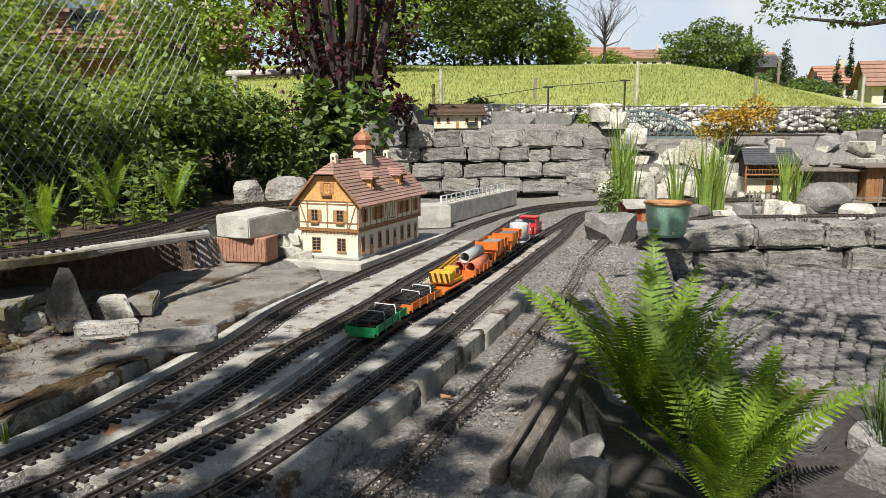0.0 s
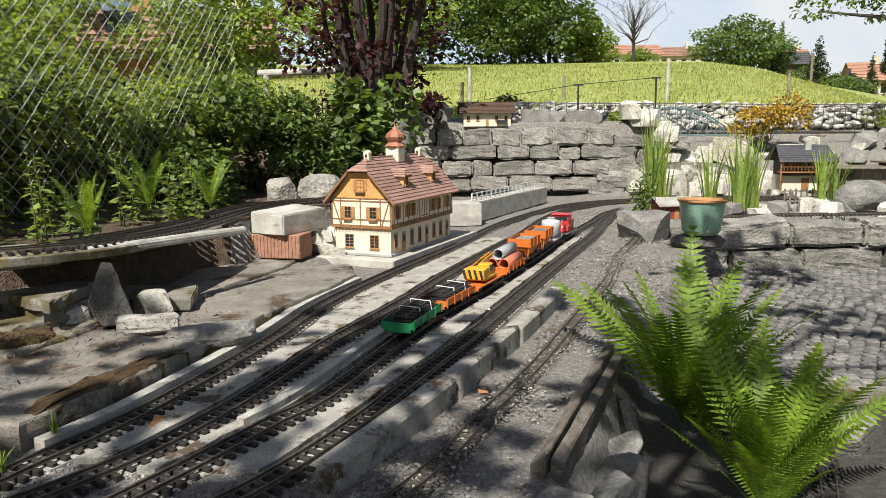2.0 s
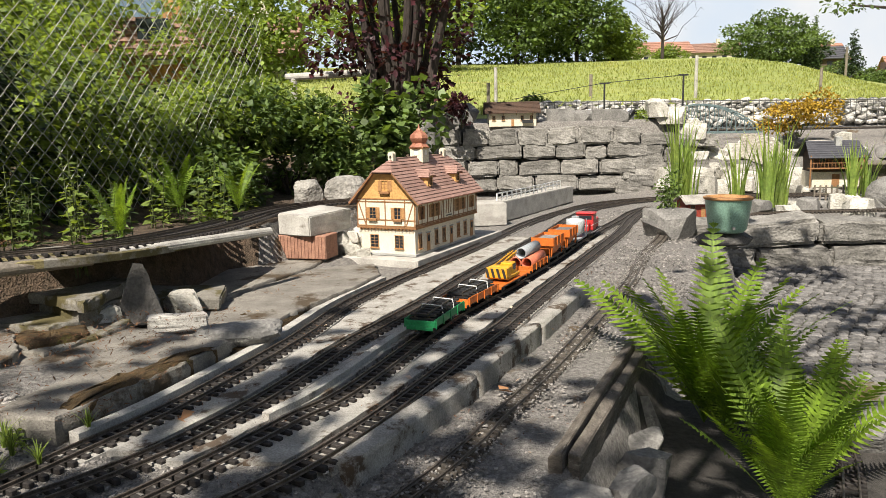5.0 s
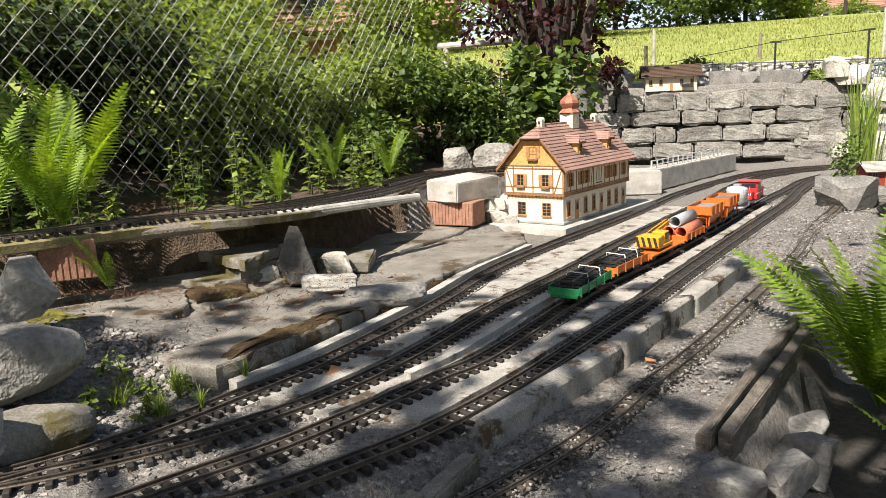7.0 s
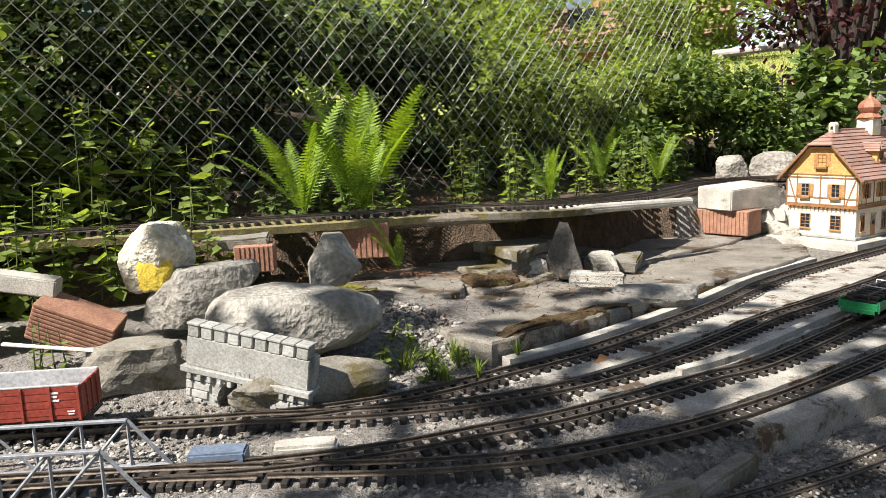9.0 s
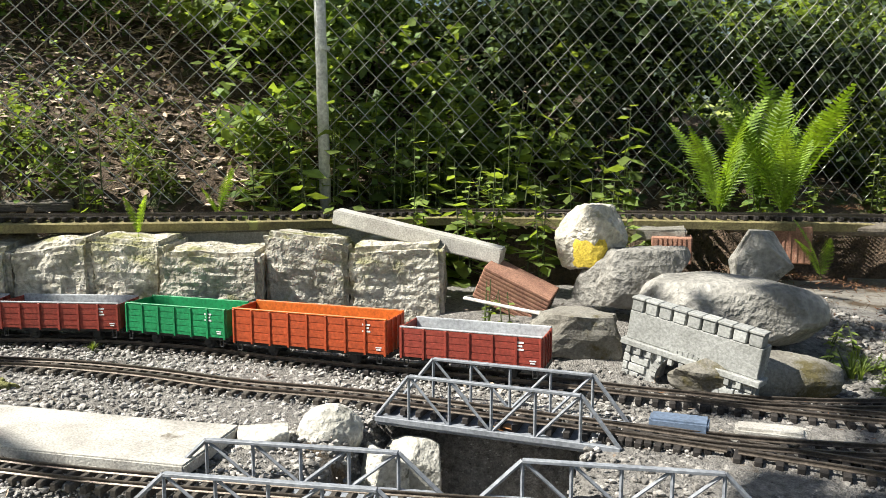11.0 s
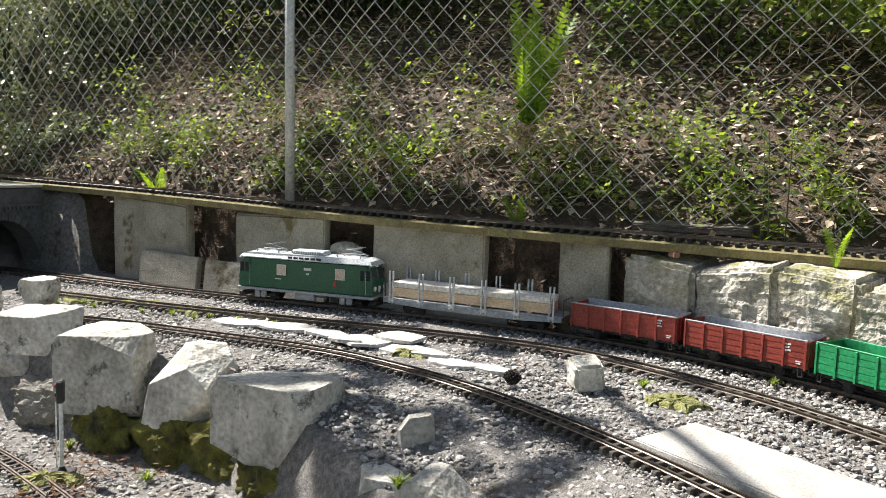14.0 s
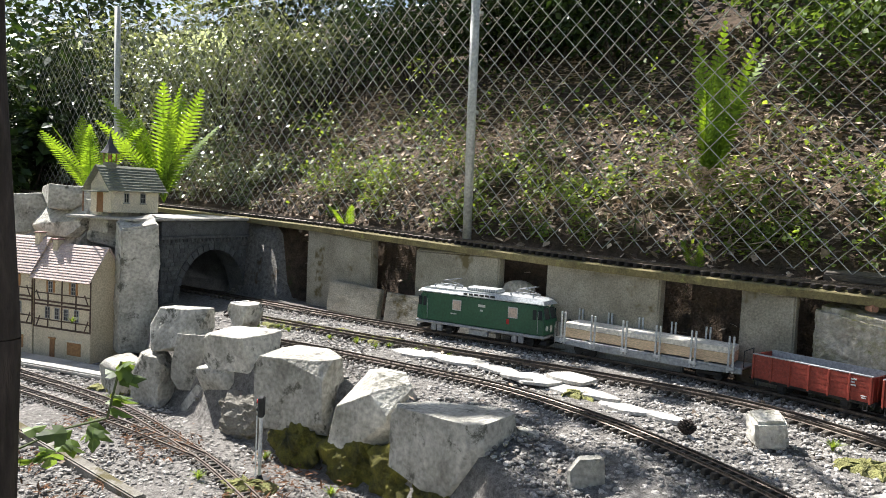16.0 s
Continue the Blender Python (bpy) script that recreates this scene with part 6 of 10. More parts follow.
# ---- stones, slabs and walls ----
def split_stone(size, seed, cuts=7, depth=(0.06, 0.24), fine=0.004):
    """A broken stone: a box with split corners, crisp worn edges and a finely rough face. Its base is at z = 0."""
    rnd = random.Random(seed)
    bm = bmesh.new()
    bmesh.ops.create_cube(bm, size=1.0, matrix=Matrix.Diagonal((*size, 1)))
    for k in range(cuts):
        d = Vector((rnd.uniform(-1, 1), rnd.uniform(-1, 1), rnd.uniform(-0.7, 1))).normalized()
        lim = max(v.co.dot(d) for v in bm.verts) - min(size) * rnd.uniform(*depth)
        bmesh.ops.bisect_plane(bm, geom=bm.verts[:] + bm.edges[:] + bm.faces[:], plane_co=d * lim, plane_no=d, clear_outer=True)
        bmesh.ops.holes_fill(bm, edges=[e for e in bm.edges if e.is_boundary])
    bmesh.ops.bevel(bm, geom=bm.edges[:], offset=min(size) * 0.035, segments=1, affect="EDGES", clamp_overlap=True)
    bmesh.ops.triangulate(bm, faces=bm.faces[:])
    for k in range(2):
        long = [e for e in bm.edges if e.calc_length() > max(size) * (0.24 if k == 0 else 0.13)]
        if long:
            bmesh.ops.subdivide_edges(bm, edges=long, cuts=2 if k == 0 else 1, use_grid_fill=True)
    bmesh.ops.triangulate(bm, faces=[f for f in bm.faces if len(f.verts) > 4])
    bm.normal_update()
    off = Vector((rnd.uniform(0, 50), rnd.uniform(0, 50), rnd.uniform(0, 50)))
    big = max(size)
    for v in bm.verts:
        p = v.co / big
        v.co += v.normal * big * fine * 10 * (0.35 * noise.noise(p * 4 + off) + 0.25 * noise.noise(Vector((p.x * 9, p.y * 9, p.z * 22)) + off) + 0.12 * noise.noise(p * 28 + off)) * 0.22
    lo = min(v.co.z for v in bm.verts)
    for v in bm.verts:
        v.co.z -= lo
    return bm


def put_rock(name, x, y, w, h, z, face_deg, seed, material=None, deep=0.8, label="rough grey limestone block", group="loose stones", rough=0.07, cut=9, flat=0.42, sub=4):
    bm = split_stone((w, w * deep, h), seed, 11, (0.08, 0.42), 0.008) if cut == 9 and flat < 0.6 and rough < 0.2 else rock((w, w * deep, h), seed, rough, sub, flat, cut)
    return finish(bm, "stone", material or ROCK, pose(x, y, z, 0, 0, face_deg), label, "stone", group, smooth=False)


def slab_piece(name, x, y, w, d, h, z, deg, seed, material, label, category, tilt=(0, 0), rough=0.004, bev=0.006):
    return finish(hewn((w, d, h), seed, rough, bev, 6), name, material, pose(x, y, z, tilt[0], tilt[1], deg), label, category, smooth=False)


# hewn blocks behind the main line
EDGES = [(-2.977, -0.558), (-2.846, -0.343), (-2.716, -0.129), (-2.600, 0.062), (-2.441, 0.324), (-2.307, 0.545), (-2.155, 0.796)]
TOPS = (0.292, 0.288, 0.292, 0.262, 0.298, 0.280)
for i, (p, q) in enumerate(zip(EDGES, EDGES[1:])):
    d = Vector((q[0] - p[0], q[1] - p[1], 0))
    back = Vector((-d.y, d.x, 0)).normalized()
    c = (Vector((*p, 0)) + Vector((*q, 0))) / 2 + back * (0.115 - (0.05 if i == 3 else 0))
    bm = hewn((d.length * 0.985, 0.23, TOPS[i] + 0.02), 70 + i, 0.0085, 0.016, 24)
    finish(bm, "hewn_block", HEWN, pose(c.x, c.y, -0.02, 0, 0, math.degrees(math.atan2(d.y, d.x))),
           "large rough hewn limestone block with moss, standing behind the track", "stone block", "row of hewn blocks")
finish(hewn((0.035, 0.022, 0.02), 5, 0.001, 0.003, 4), "brick_chip", BRICKM, pose(-2.93, -0.40, 0.288, 0, 0, 30), "small chip of red brick lying on a block", "brick")

# retaining panels under the raised track
for i, (y0, y1, top) in enumerate(((-4.6, -3.55, 0.40), (-2.96, -2.49, 0.385), (-2.21, -1.75, 0.345), (-1.52, -1.05, 0.335), (-0.77, -0.60, 0.315), (0.0, 0.9, 0.31))):
    xa, xb = line(y0, BANK_EDGE) - 0.045, line(y1, BANK_EDGE) - 0.045
    d = Vector((xb - xa, y1 - y0, 0))
    finish(hewn((d.length, 0.05, top + 0.03), 90 + i, 0.002, 0.006, 8), "retaining_panel", PANEL, pose((xa + xb) / 2, (y0 + y1) / 2, -0.03, 0, 0, math.degrees(math.atan2(d.y, d.x))),
           "grey concrete panel with dark stains, under the raised track", "concrete panel", "retaining panels")
for i, (y0, y1, top) in enumerate(((-2.75, -2.40, 0.13), (-2.36, -2.10, 0.12), (-2.05, -1.72, 0.105), (-1.70, -1.30, 0.11), (-1.28, -0.95, 0.10))):
    xa, xb = line(y0, BANK_EDGE) + 0.03, line(y1, BANK_EDGE) + 0.03
    d = Vector((xb - xa, y1 - y0, 0))
    slate = i >= 2
    finish(hewn((d.length, 0.03, top + 0.02), 110 + i, 0.002, 0.004, 8), "edging_slab", PORTALL if slate else PANEL, pose((xa + xb) / 2, (y0 + y1) / 2, -0.02, -8, 0, math.degrees(math.atan2(d.y, d.x))),
           "grey slate slab leaning against the retaining wall" if slate else "low mossy concrete slab by the retaining wall", "slab", "edging slabs")

# the plank that carries the raised track
up = smooth_path(UPPER, 0.06)
t = thing("plank_deck", Matrix(), "long mossy timber deck under the raised track", "deck")
seg = [k for k in range(0, len(up) - 21, 20) if up[k][1] < 3.5]
for k in seg:
    pts = up[k:k + 21] - np.array((0, 0, 0.018))
    w = 0.065 if up[k][1] < 2.0 else 0.26
    part("plank", sweep(pts, ((-w, -0.030), (0.065, -0.030), (0.068, -0.004), (0.062, 0.0), (-w + 0.003, 0.0), (-w - 0.003, -0.004))), PLANK if w < 0.1 else MOSSY, t)
for p, q, r, lb in (((-1.38, 2.55, 0.300), (-1.04, 3.28, 0.278), 0.019, "pale peeling pole laid along the raised track"), ((-2.0, 1.88, 0.30), (-1.45, 2.50, 0.29), 0.024, "grey weathered pole under the raised track")):
    bm = rod(p, q, r, n=14)
    bmesh.ops.subdivide_edges(bm, edges=bm.edges[:], cuts=3)
    for v in bm.verts:
        v.co += Vector((noise.noise(v.co * 30), noise.noise(v.co * 30 + Vector((9, 0, 0))), noise.noise(v.co * 30 + Vector((0, 9, 0))))) * 0.003
    finish(bm, "pole", PALE if r < 0.02 else WOOD, Matrix(), lb, "pole")

# the yard side: beam, rocks under the fern
bd = Vector((0.455 - 0.128, 2.48 - 1.584, 0))
beam = thing("timber_beam", pose(0.2915, 2.032, -0.185, 0, 0, math.degrees(math.atan2(bd.y, bd.x))), "grey split timber beam holding the gravel", "beam")
part("beam_half", hewn((bd.length, 0.034, 0.168), 31, 0.003, 0.003, 14), TIMBERD, beam).location = (0, 0.018, 0)
part("beam_half", hewn((bd.length - 0.03, 0.030, 0.155), 33, 0.003, 0.003, 14), TIMBERD, beam).location = (0.01, -0.020, 0)
for k, (x, y, w, h, z) in enumerate(((0.15, 1.50, 0.15, 0.10, -0.16), (0.29, 1.68, 0.11, 0.10, -0.20), (0.25, 1.52, 0.17, 0.09, -0.24), (-0.06, 1.36, 0.12, 0.08, -0.14), (0.37, 1.86, 0.13, 0.11, -0.24), (0.40, 2.05, 0.12, 0.10, -0.24),
                                     (0.10, 1.36, 0.16, 0.09, -0.22), (0.38, 1.55, 0.14, 0.09, -0.26), (0.46, 2.28, 0.14, 0.12, -0.24), (0.20, 1.30, 0.13, 0.08, -0.26), (-0.2, 1.22, 0.12, 0.07, -0.22), (0.52, 1.50, 0.12, 0.09, -0.27),
                                     (1.10, 2.2, 0.2, 0.12, -0.27), (1.22, 1.95, 0.16, 0.1, -0.27), (0.92, 2.35, 0.14, 0.08, -0.26), (1.35, 2.15, 0.18, 0.1, -0.27))):
    put_rock("stone", x, y, w, h, z, 37 * k, 200 + k, ROCKD, 0.8, "rough grey stone in the soil under the fern")
finish(hewn((0.9, 0.07, 0.09), 32, 0.003, 0.006, 10), "yard_edging", MOSSY, pose(1.50, 2.57, -0.29, 0, 0, -8), "mossy concrete edging of the cobbled yard", "edging")

# edge of the track bed towards the hollow
ed = [(-1.14, 0.55), (-0.92, 0.70), (-0.63, 0.95), (-0.42, 1.22), (-0.36, 1.40)]
for i, (p, q) in enumerate(zip(ed, ed[1:])):
    d = Vector((q[0] - p[0], q[1] - p[1], 0))
    slab_piece("bed_edging", (p[0] + q[0]) / 2, (p[1] + q[1]) / 2, d.length + 0.01, 0.05, 0.24, -0.27, math.degrees(math.atan2(d.y, d.x)), 130 + i, MOSSY, "mossy concrete edge of the track bed", "edging", rough=0.006)

# left of the station: concrete slabs, blocks and oddments
def flag(outline, z0, z1, seed, material, label):
    """A flat slab of uneven outline, with chipped edges and a slightly hollow top."""
    rnd = random.Random(seed)
    pts = []
    for a, b in zip(outline, outline[1:] + outline[:1]):
        n = max(2, int(math.hypot(b[0] - a[0], b[1] - a[1]) / 0.03))
        for i in range(n):
            f = i / n
            j = rnd.gauss(0, 0.004)
            pts.append((a[0] + (b[0] - a[0]) * f + j, a[1] + (b[1] - a[1]) * f + j))
    cx, cy = sum(p[0] for p in pts) / len(pts), sum(p[1] for p in pts) / len(pts)
    bm = bmesh.new()
    rings = []
    for k, z in ((1.0, z0), (1.01, (z0 * 0.4 + z1 * 0.6)), (1.0, z1 - 0.006), (0.985, z1), (0.8, z1 - 0.002), (0.5, z1), (0.2, z1)):
        rings.append([bm.verts.new((cx + (x - cx) * k, cy + (y - cy) * k, z + (rnd.gauss(0, 0.0015) if z0 < z and k > 0.9 else 0))) for x, y in pts])
    m = len(pts)
    for a, b in zip(rings, rings[1:]):
        for i in range(m):
            bm.faces.new((a[i], a[(i + 1) % m], b[(i + 1) % m], b[i]))
    bm.faces.new(rings[-1])
    bm.faces.new(rings[0][::-1])
    return finish(bm, "slab", material, Matrix(), label, "slab", "terrace slabs", smooth=False)


def beside_main(y, off):
    """A point to the house side of the main line's middle."""
    return (float(np.interp(y, PATHS["T1"][:, 1], PATHS["T1"][:, 0])) - off, y)


flag([(-1.43, 1.68), beside_main(1.61, 0.115), beside_main(1.9, 0.115), beside_main(2.28, 0.115), (-1.10, 2.36), (-1.334, 2.47), (-1.60, 2.30)], -0.02, 0.052, 141, CONCRETE, "large stained concrete slab with mossy joints")
flag([(-1.99, 1.76), (-1.50, 1.68), (-1.42, 1.80), (-1.46, 2.05), (-1.62, 2.28), (-1.75, 2.40), (-2.05, 2.25), (-2.08, 1.95)], -0.02, 0.085, 144, CONCRETE, "sunlit flat stone slab strewn with needles")
flag([(-1.80, 2.20), (-1.40, 2.10), (-1.30, 2.46), (-1.44, 2.62), (-1.95, 2.70)], 0.0, 0.066, 1145, MOSSY, "layered brown slate ledge below the slab stack")
flag([(-1.85, 2.35), (-1.50, 2.28), (-1.40, 2.50), (-1.50, 2.68), (-1.95, 2.78)], 0.055, 0.098, 1146, MOSSY, "upper layer of the brown slate ledge")
flag([(-1.20, 2.66), (-0.97, 2.58), (-0.85, 2.64), (-0.64, 3.30), (-0.585, 3.56), (-0.66, 3.84), (-0.95, 3.70), (-1.08, 3.3)], -0.02, 0.026, 142, CONCRETE, "flat grey concrete apron in front of the station")
flag([(-1.66, 2.80), (-1.22, 2.66), (-1.10, 3.3), (-0.97, 3.70), (-0.92, 4.2), (-1.45, 4.0), (-1.62, 3.5)], -0.02, 0.034, 143, CONCRETE, "cracked concrete slab beside the raised track")
flag([(-1.00, 2.34), (-0.90, 2.31), (-0.83, 2.62), (-0.98, 2.57)], -0.02, 0.036, 1147, MOSSY, "broken dark slab edge beside the main line")
flag([(-1.94, 2.66), (-1.45, 2.38), (-1.38, 2.62), (-1.42, 2.82), (-1.90, 3.02)], 0.09, 0.128, 145, MOSSY, "thick mossy paving slab, lower of a stack")
flag([(-1.98, 2.66), (-1.395, 2.32), (-1.41, 2.70), (-1.92, 3.00)], 0.135, 0.172, 146, MOSSY, "thick mossy paving slab on top of another")
slab_piece("paving_slab", -1.30, 2.86, 0.34, 0.24, 0.05, 0.04, 15, 147, MOSSY, "broken mossy slab beside the pointed stone", "slab", (2, 3), 0.006)
def moss_sheet(outline, z, seed, material, label):
    """A low cushion of moss with a ragged rim, thin at the edge."""
    rnd = random.Random(seed)
    cx, cy = sum(p[0] for p in outline) / len(outline), sum(p[1] for p in outline) / len(outline)
    pts = []
    for a, b in zip(outline, outline[1:] + outline[:1]):
        for i in range(8):
            f, j = i / 8, rnd.gauss(0, 0.010)
            pts.append((a[0] + (b[0] - a[0]) * f + j, a[1] + (b[1] - a[1]) * f + rnd.gauss(0, 0.010)))
    own = bmesh.new()
    rings = [[own.verts.new((cx + (x - cx) * k, cy + (y - cy) * k, z + h + (rnd.gauss(0, 0.003) if h > 0 else 0))) for x, y in pts] for k, h in ((1.0, -0.05), (0.99, 0.0), (0.93, 0.007), (0.75, 0.011), (0.5, 0.012), (0.22, 0.010))]
    q = len(pts)
    for a, b in zip(rings, rings[1:]):
        for i in range(q):
            own.faces.new((a[i], a[(i + 1) % q], b[(i + 1) % q], b[i]))
    own.faces.new(rings[-1])
    own.faces.new(rings[0][::-1])
    return finish(own, "moss_patch", material, Matrix(), label, "moss", "moss patches")


def moss_fill(y0, y1, wide, label):
    """Soil and moss that fill the gap between the slabs and the edging of the main line."""
    own, rows_ = bmesh.new(), []
    n = int((y1 - y0) / 0.02)
    for i in range(n + 1):
        y = y0 + (y1 - y0) * i / n
        xo = float(np.interp(y, PATHS["T1"][:, 1], PATHS["T1"][:, 0])) - 0.092
        top = 0.020
        row = []
        for k in range(15):
            f = k / 14
            h = 0.008 + (top - 0.008) * min(1.0, f * 3.2) + 0.007 * noise.noise((y * 14, f * 5, 1.0)) + 0.004 * noise.noise((y * 60, f * 18, 2.0))
            row.append(own.verts.new((xo - wide * f, y, h)))
        rows_.append(row)
    for a, b in zip(rows_, rows_[1:]):
        for k in range(14):
            own.faces.new((a[k], a[k + 1], b[k + 1], b[k]))
    bmesh.ops.solidify(own, geom=own.faces[:], thickness=0.03)
    bmesh.ops.recalc_face_normals(own, faces=own.faces[:])
    return finish(own, "moss_patch", BROWNMOSS, Matrix(), label, "moss", "moss patches", smooth=True)


moss_fill(2.26, 3.2, 0.24, "dark brown moss and soil filling the gap beside the main line")
moss_sheet([beside_main(1.63, 0.12), beside_main(1.72, 0.21), beside_main(1.95, 0.22), beside_main(2.22, 0.17), beside_main(2.2, 0.12), beside_main(1.9, 0.12)], 0.046, 8, BROWNMOSS, "dark brown moss along the edge of the concrete slab")
moss_sheet([(-1.62, 2.22), (-1.46, 2.14), (-1.36, 2.26), (-1.42, 2.38), (-1.58, 2.36)], 0.074, 3, BROWNMOSS, "rusty brown moss spreading over the stone slab")
moss_sheet([(-1.95, 1.80), (-1.72, 1.74), (-1.66, 1.84), (-1.86, 1.92)], 0.083, 5, MOSS, "yellow-green moss along the edge of the stone slab")
bm = prism([(-0.095, 0), (0.095, 0), (0.022, 0.225), (-0.012, 0.232)], -0.02, 0.02)
bmesh.ops.subdivide_edges(bm, edges=bm.edges[:], cuts=4, use_grid_fill=True)
for v in bm.verts:
    v.co += Vector((noise.noise(v.co * 25), noise.noise(v.co * 25 + Vector((5, 5, 0))), noise.noise(v.co * 25 + Vector((0, 5, 9))))) * 0.006
finish(bm, "pointed_stone", SLATED, pose(-1.325, 2.565, 0.03, -6, 0, 27), "dark upright triangular stone leaning on slabs", "stone")
slab_piece("concrete_bar", -1.156, 2.50, 0.205, 0.06, 0.055, 0.03, 27, 148, PALE, "short pale concrete bar lying on a slab", "bar")
put_rock("stone", -0.90, 2.41, 0.30, 0.075, 0.0, 22, 301, ROCKD, 0.6, "flat dark grey stone by the main line", rough=0.1, cut=8)
put_rock("stone", -1.22, 2.72, 0.16, 0.09, 0.03, 10, 302, ROCK, 0.7, "grey stone behind the concrete bar")
put_rock("stone", -1.42, 2.50, 0.10, 0.10, 0.03, 60, 303, ROCK, 0.8, "grey stone under the slab stack")
slab_piece("concrete_block", -1.02, 4.07, 0.215, 0.385, 0.118, 0.168, -24, 149, PALE, "pale rectangular concrete block on a brick pier", "block", rough=0.002)
ch = thing("brick_pier", pose(-1.055, 3.985, 0.04, 0, 0, -11), "ribbed clay brick under the concrete block", "brick")
part("body", box(-0.15, 0.15, -0.08, 0.08, 0, 0.128, 0.003), BRICKM, ch)
for i in range(15):
    part("rib", box(-0.145 + i * 0.02, -0.134 + i * 0.02, -0.084, -0.079, 0.004, 0.124, 0.001), BRICKM, ch)
for k, (dx, dy, w, h, z) in enumerate(((0, 0, 0.14, 0.10, 0.02), (0.05, 0.06, 0.12, 0.16, 0.02), (-0.06, 0.04, 0.10, 0.13, 0.02), (0.02, -0.02, 0.09, 0.06, 0.10), (0.07, -0.05, 0.08, 0.05, 0.02))):
    put_rock("stone", -0.83 + dx, 4.13 + dy, w, h, z, 50 * k, 310 + k, ROCK, 0.8, "broken pale rubble beside the concrete block")
# the grey wall stone puts shade into the colour of these boulders
for k, (x, y, w, h, z) in enumerate(((-1.27, 4.95, 0.20, 0.17, 0.235), (-1.03, 5.03, 0.31, 0.19, 0.23), (-0.80, 5.1, 0.2, 0.13, 0.23))):
    put_rock("stone", x, y, w, h, z, 20 * k, 320 + k, WALLS, 0.7, "rounded grey boulder below the ivy", rough=0.1, flat=0.7)
# pale low walls behind the station
slab_piece("low_wall", -0.20, 5.72, 0.50, 0.30, 0.17, -0.01, 12, 150, PALE, "pale concrete trough wall behind the station", "wall", rough=0.003)
slab_piece("low_wall", 0.32, 6.62, 0.16, 1.75, 0.155, -0.01, -24, 151, PALE, "long pale concrete wall along the main line", "wall", rough=0.003)
fr = thing("white_railing", pose(0.0, 5.85, 0.145, 0, 0, 66), "little white railing on the long wall", "railing")
for i in range(16):
    part("post", box(i * 0.1 - 0.005, i * 0.1 + 0.005, -0.005, 0.005, 0, 0.07), WHITE, fr)
for z in (0.035, 0.066):
    part("rail", box(0, 1.5, -0.004, 0.004, z - 0.004, z + 0.004), WHITE, fr)
tv = thing("tank_wagon", pose(-0.30, 5.15, 0.03, 0, 0, 70), "dark round tank standing behind the station", "tank")
part("tank", rod((-0.10, 0, 0.075), (0.10, 0, 0.075), 0.05, n=20), SHUTTER, tv)
part("cradle", box(-0.10, 0.10, -0.04, 0.04, 0, 0.03, 0.003), BLACK, tv)

# along the curve: boulder, bricks, leaning slab, portal stones
put_rock("boulder", -1.52, 1.30, 0.48, 0.17, 0.06, 42, 331, WALLS, 0.62, "large flat pale boulder with dark spots", "", 0.06, 6, 0.6)
put_rock("stone", -1.66, 1.66, 0.22, 0.155, 0.16, 48, 332, WALLS, 0.7, "grey pyramidal stone below the raised track", rough=0.08)
put_rock("stone", -1.335, 1.165, 0.40, 0.105, -0.02, 52, 333, MOSSY, 0.36, "long rounded mossy stone beside the main line", rough=0.08, flat=0.75)
put_rock("stone", -1.93, 1.18, 0.22, 0.20, 0.205, 20, 334, HEWN, 0.8, "pale stone with a bright yellow lichen face", rough=0.1, flat=0.6)
put_rock("moss_patch", -1.895, 1.135, 0.12, 0.13, 0.215, 30, 335, mat("yellow lichen", (0.62, 0.46, 0.05), (0.45, 0.34, 0.05), 30, 0.9, bump=0.6, grain=160), 0.5, "bright yellow lichen patch on the pale stone", rough=0.08, flat=0.8)
put_rock("stone", -1.80, 1.21, 0.34, 0.19, 0.10, 46, 336, WALLS, 0.55, "wedge shaped grey stone beside the clay brick", rough=0.1, cut=8)
put_rock("stone", -1.74, 0.95, 0.26, 0.14, 0.0, 50, 337, MOSSY, 0.6, "greenish stone behind the stake wagon", rough=0.1, cut=8)
put_rock("stone", -1.62, 0.20, 0.14, 0.10, -0.06, 70, 338, ROCK, 0.8, "rounded stone at the bridge end", rough=0.06, flat=0.85)
for k, (x, y, w, h, z) in enumerate(((-1.55, 0.28, 0.10, 0.16, -0.2), (-1.50, 0.20, 0.09, 0.13, -0.26), (-1.27, 0.69, 0.13, 0.13, -0.15), (-1.19, 0.64, 0.10, 0.10, -0.2), (-1.58, 0.37, 0.12, 0.22, -0.27), (-1.33, 0.72, 0.15, 0.20, -0.27),
                                     (-1.40, 0.55, 0.10, 0.07, -0.28), (-1.46, 0.40, 0.09, 0.06, -0.28), (-1.30, 0.30, 0.12, 0.06, -0.28), (-1.2, 0.35, 0.09, 0.08, -0.28), (-1.62, 0.06, 0.10, 0.06, -0.05))):
    put_rock("stone", x, y, w, h, z, 61 * k, 340 + k, ROCK, 0.85, "grey stone shoring up the little bridges")
ld = Vector((-2.092 + 2.507, 0.956 - 0.582, 0.246 - 0.358))
finish(hewn((ld.length, 0.06, 0.05), 36, 0.0015, 0.004, 10), "kerb_slab", PALE, Matrix.Translation((-2.30, 0.775, 0.27)) @ ld.to_track_quat("X", "Z").to_matrix().to_4x4(), "pale concrete kerb slab leaning on the blocks", "slab")
ld = Vector((-1.733 + 1.969, 0.935 - 0.745, 0.112 - 0.152))
finish(hewn((ld.length, 0.012, 0.008), 37, 0.0006, 0.002, 8), "lath", LUMBERW, Matrix.Translation((-1.85, 0.84, 0.128)) @ ld.to_track_quat("X", "Z").to_matrix().to_4x4(), "thin pale lath behind the wagon", "lath")


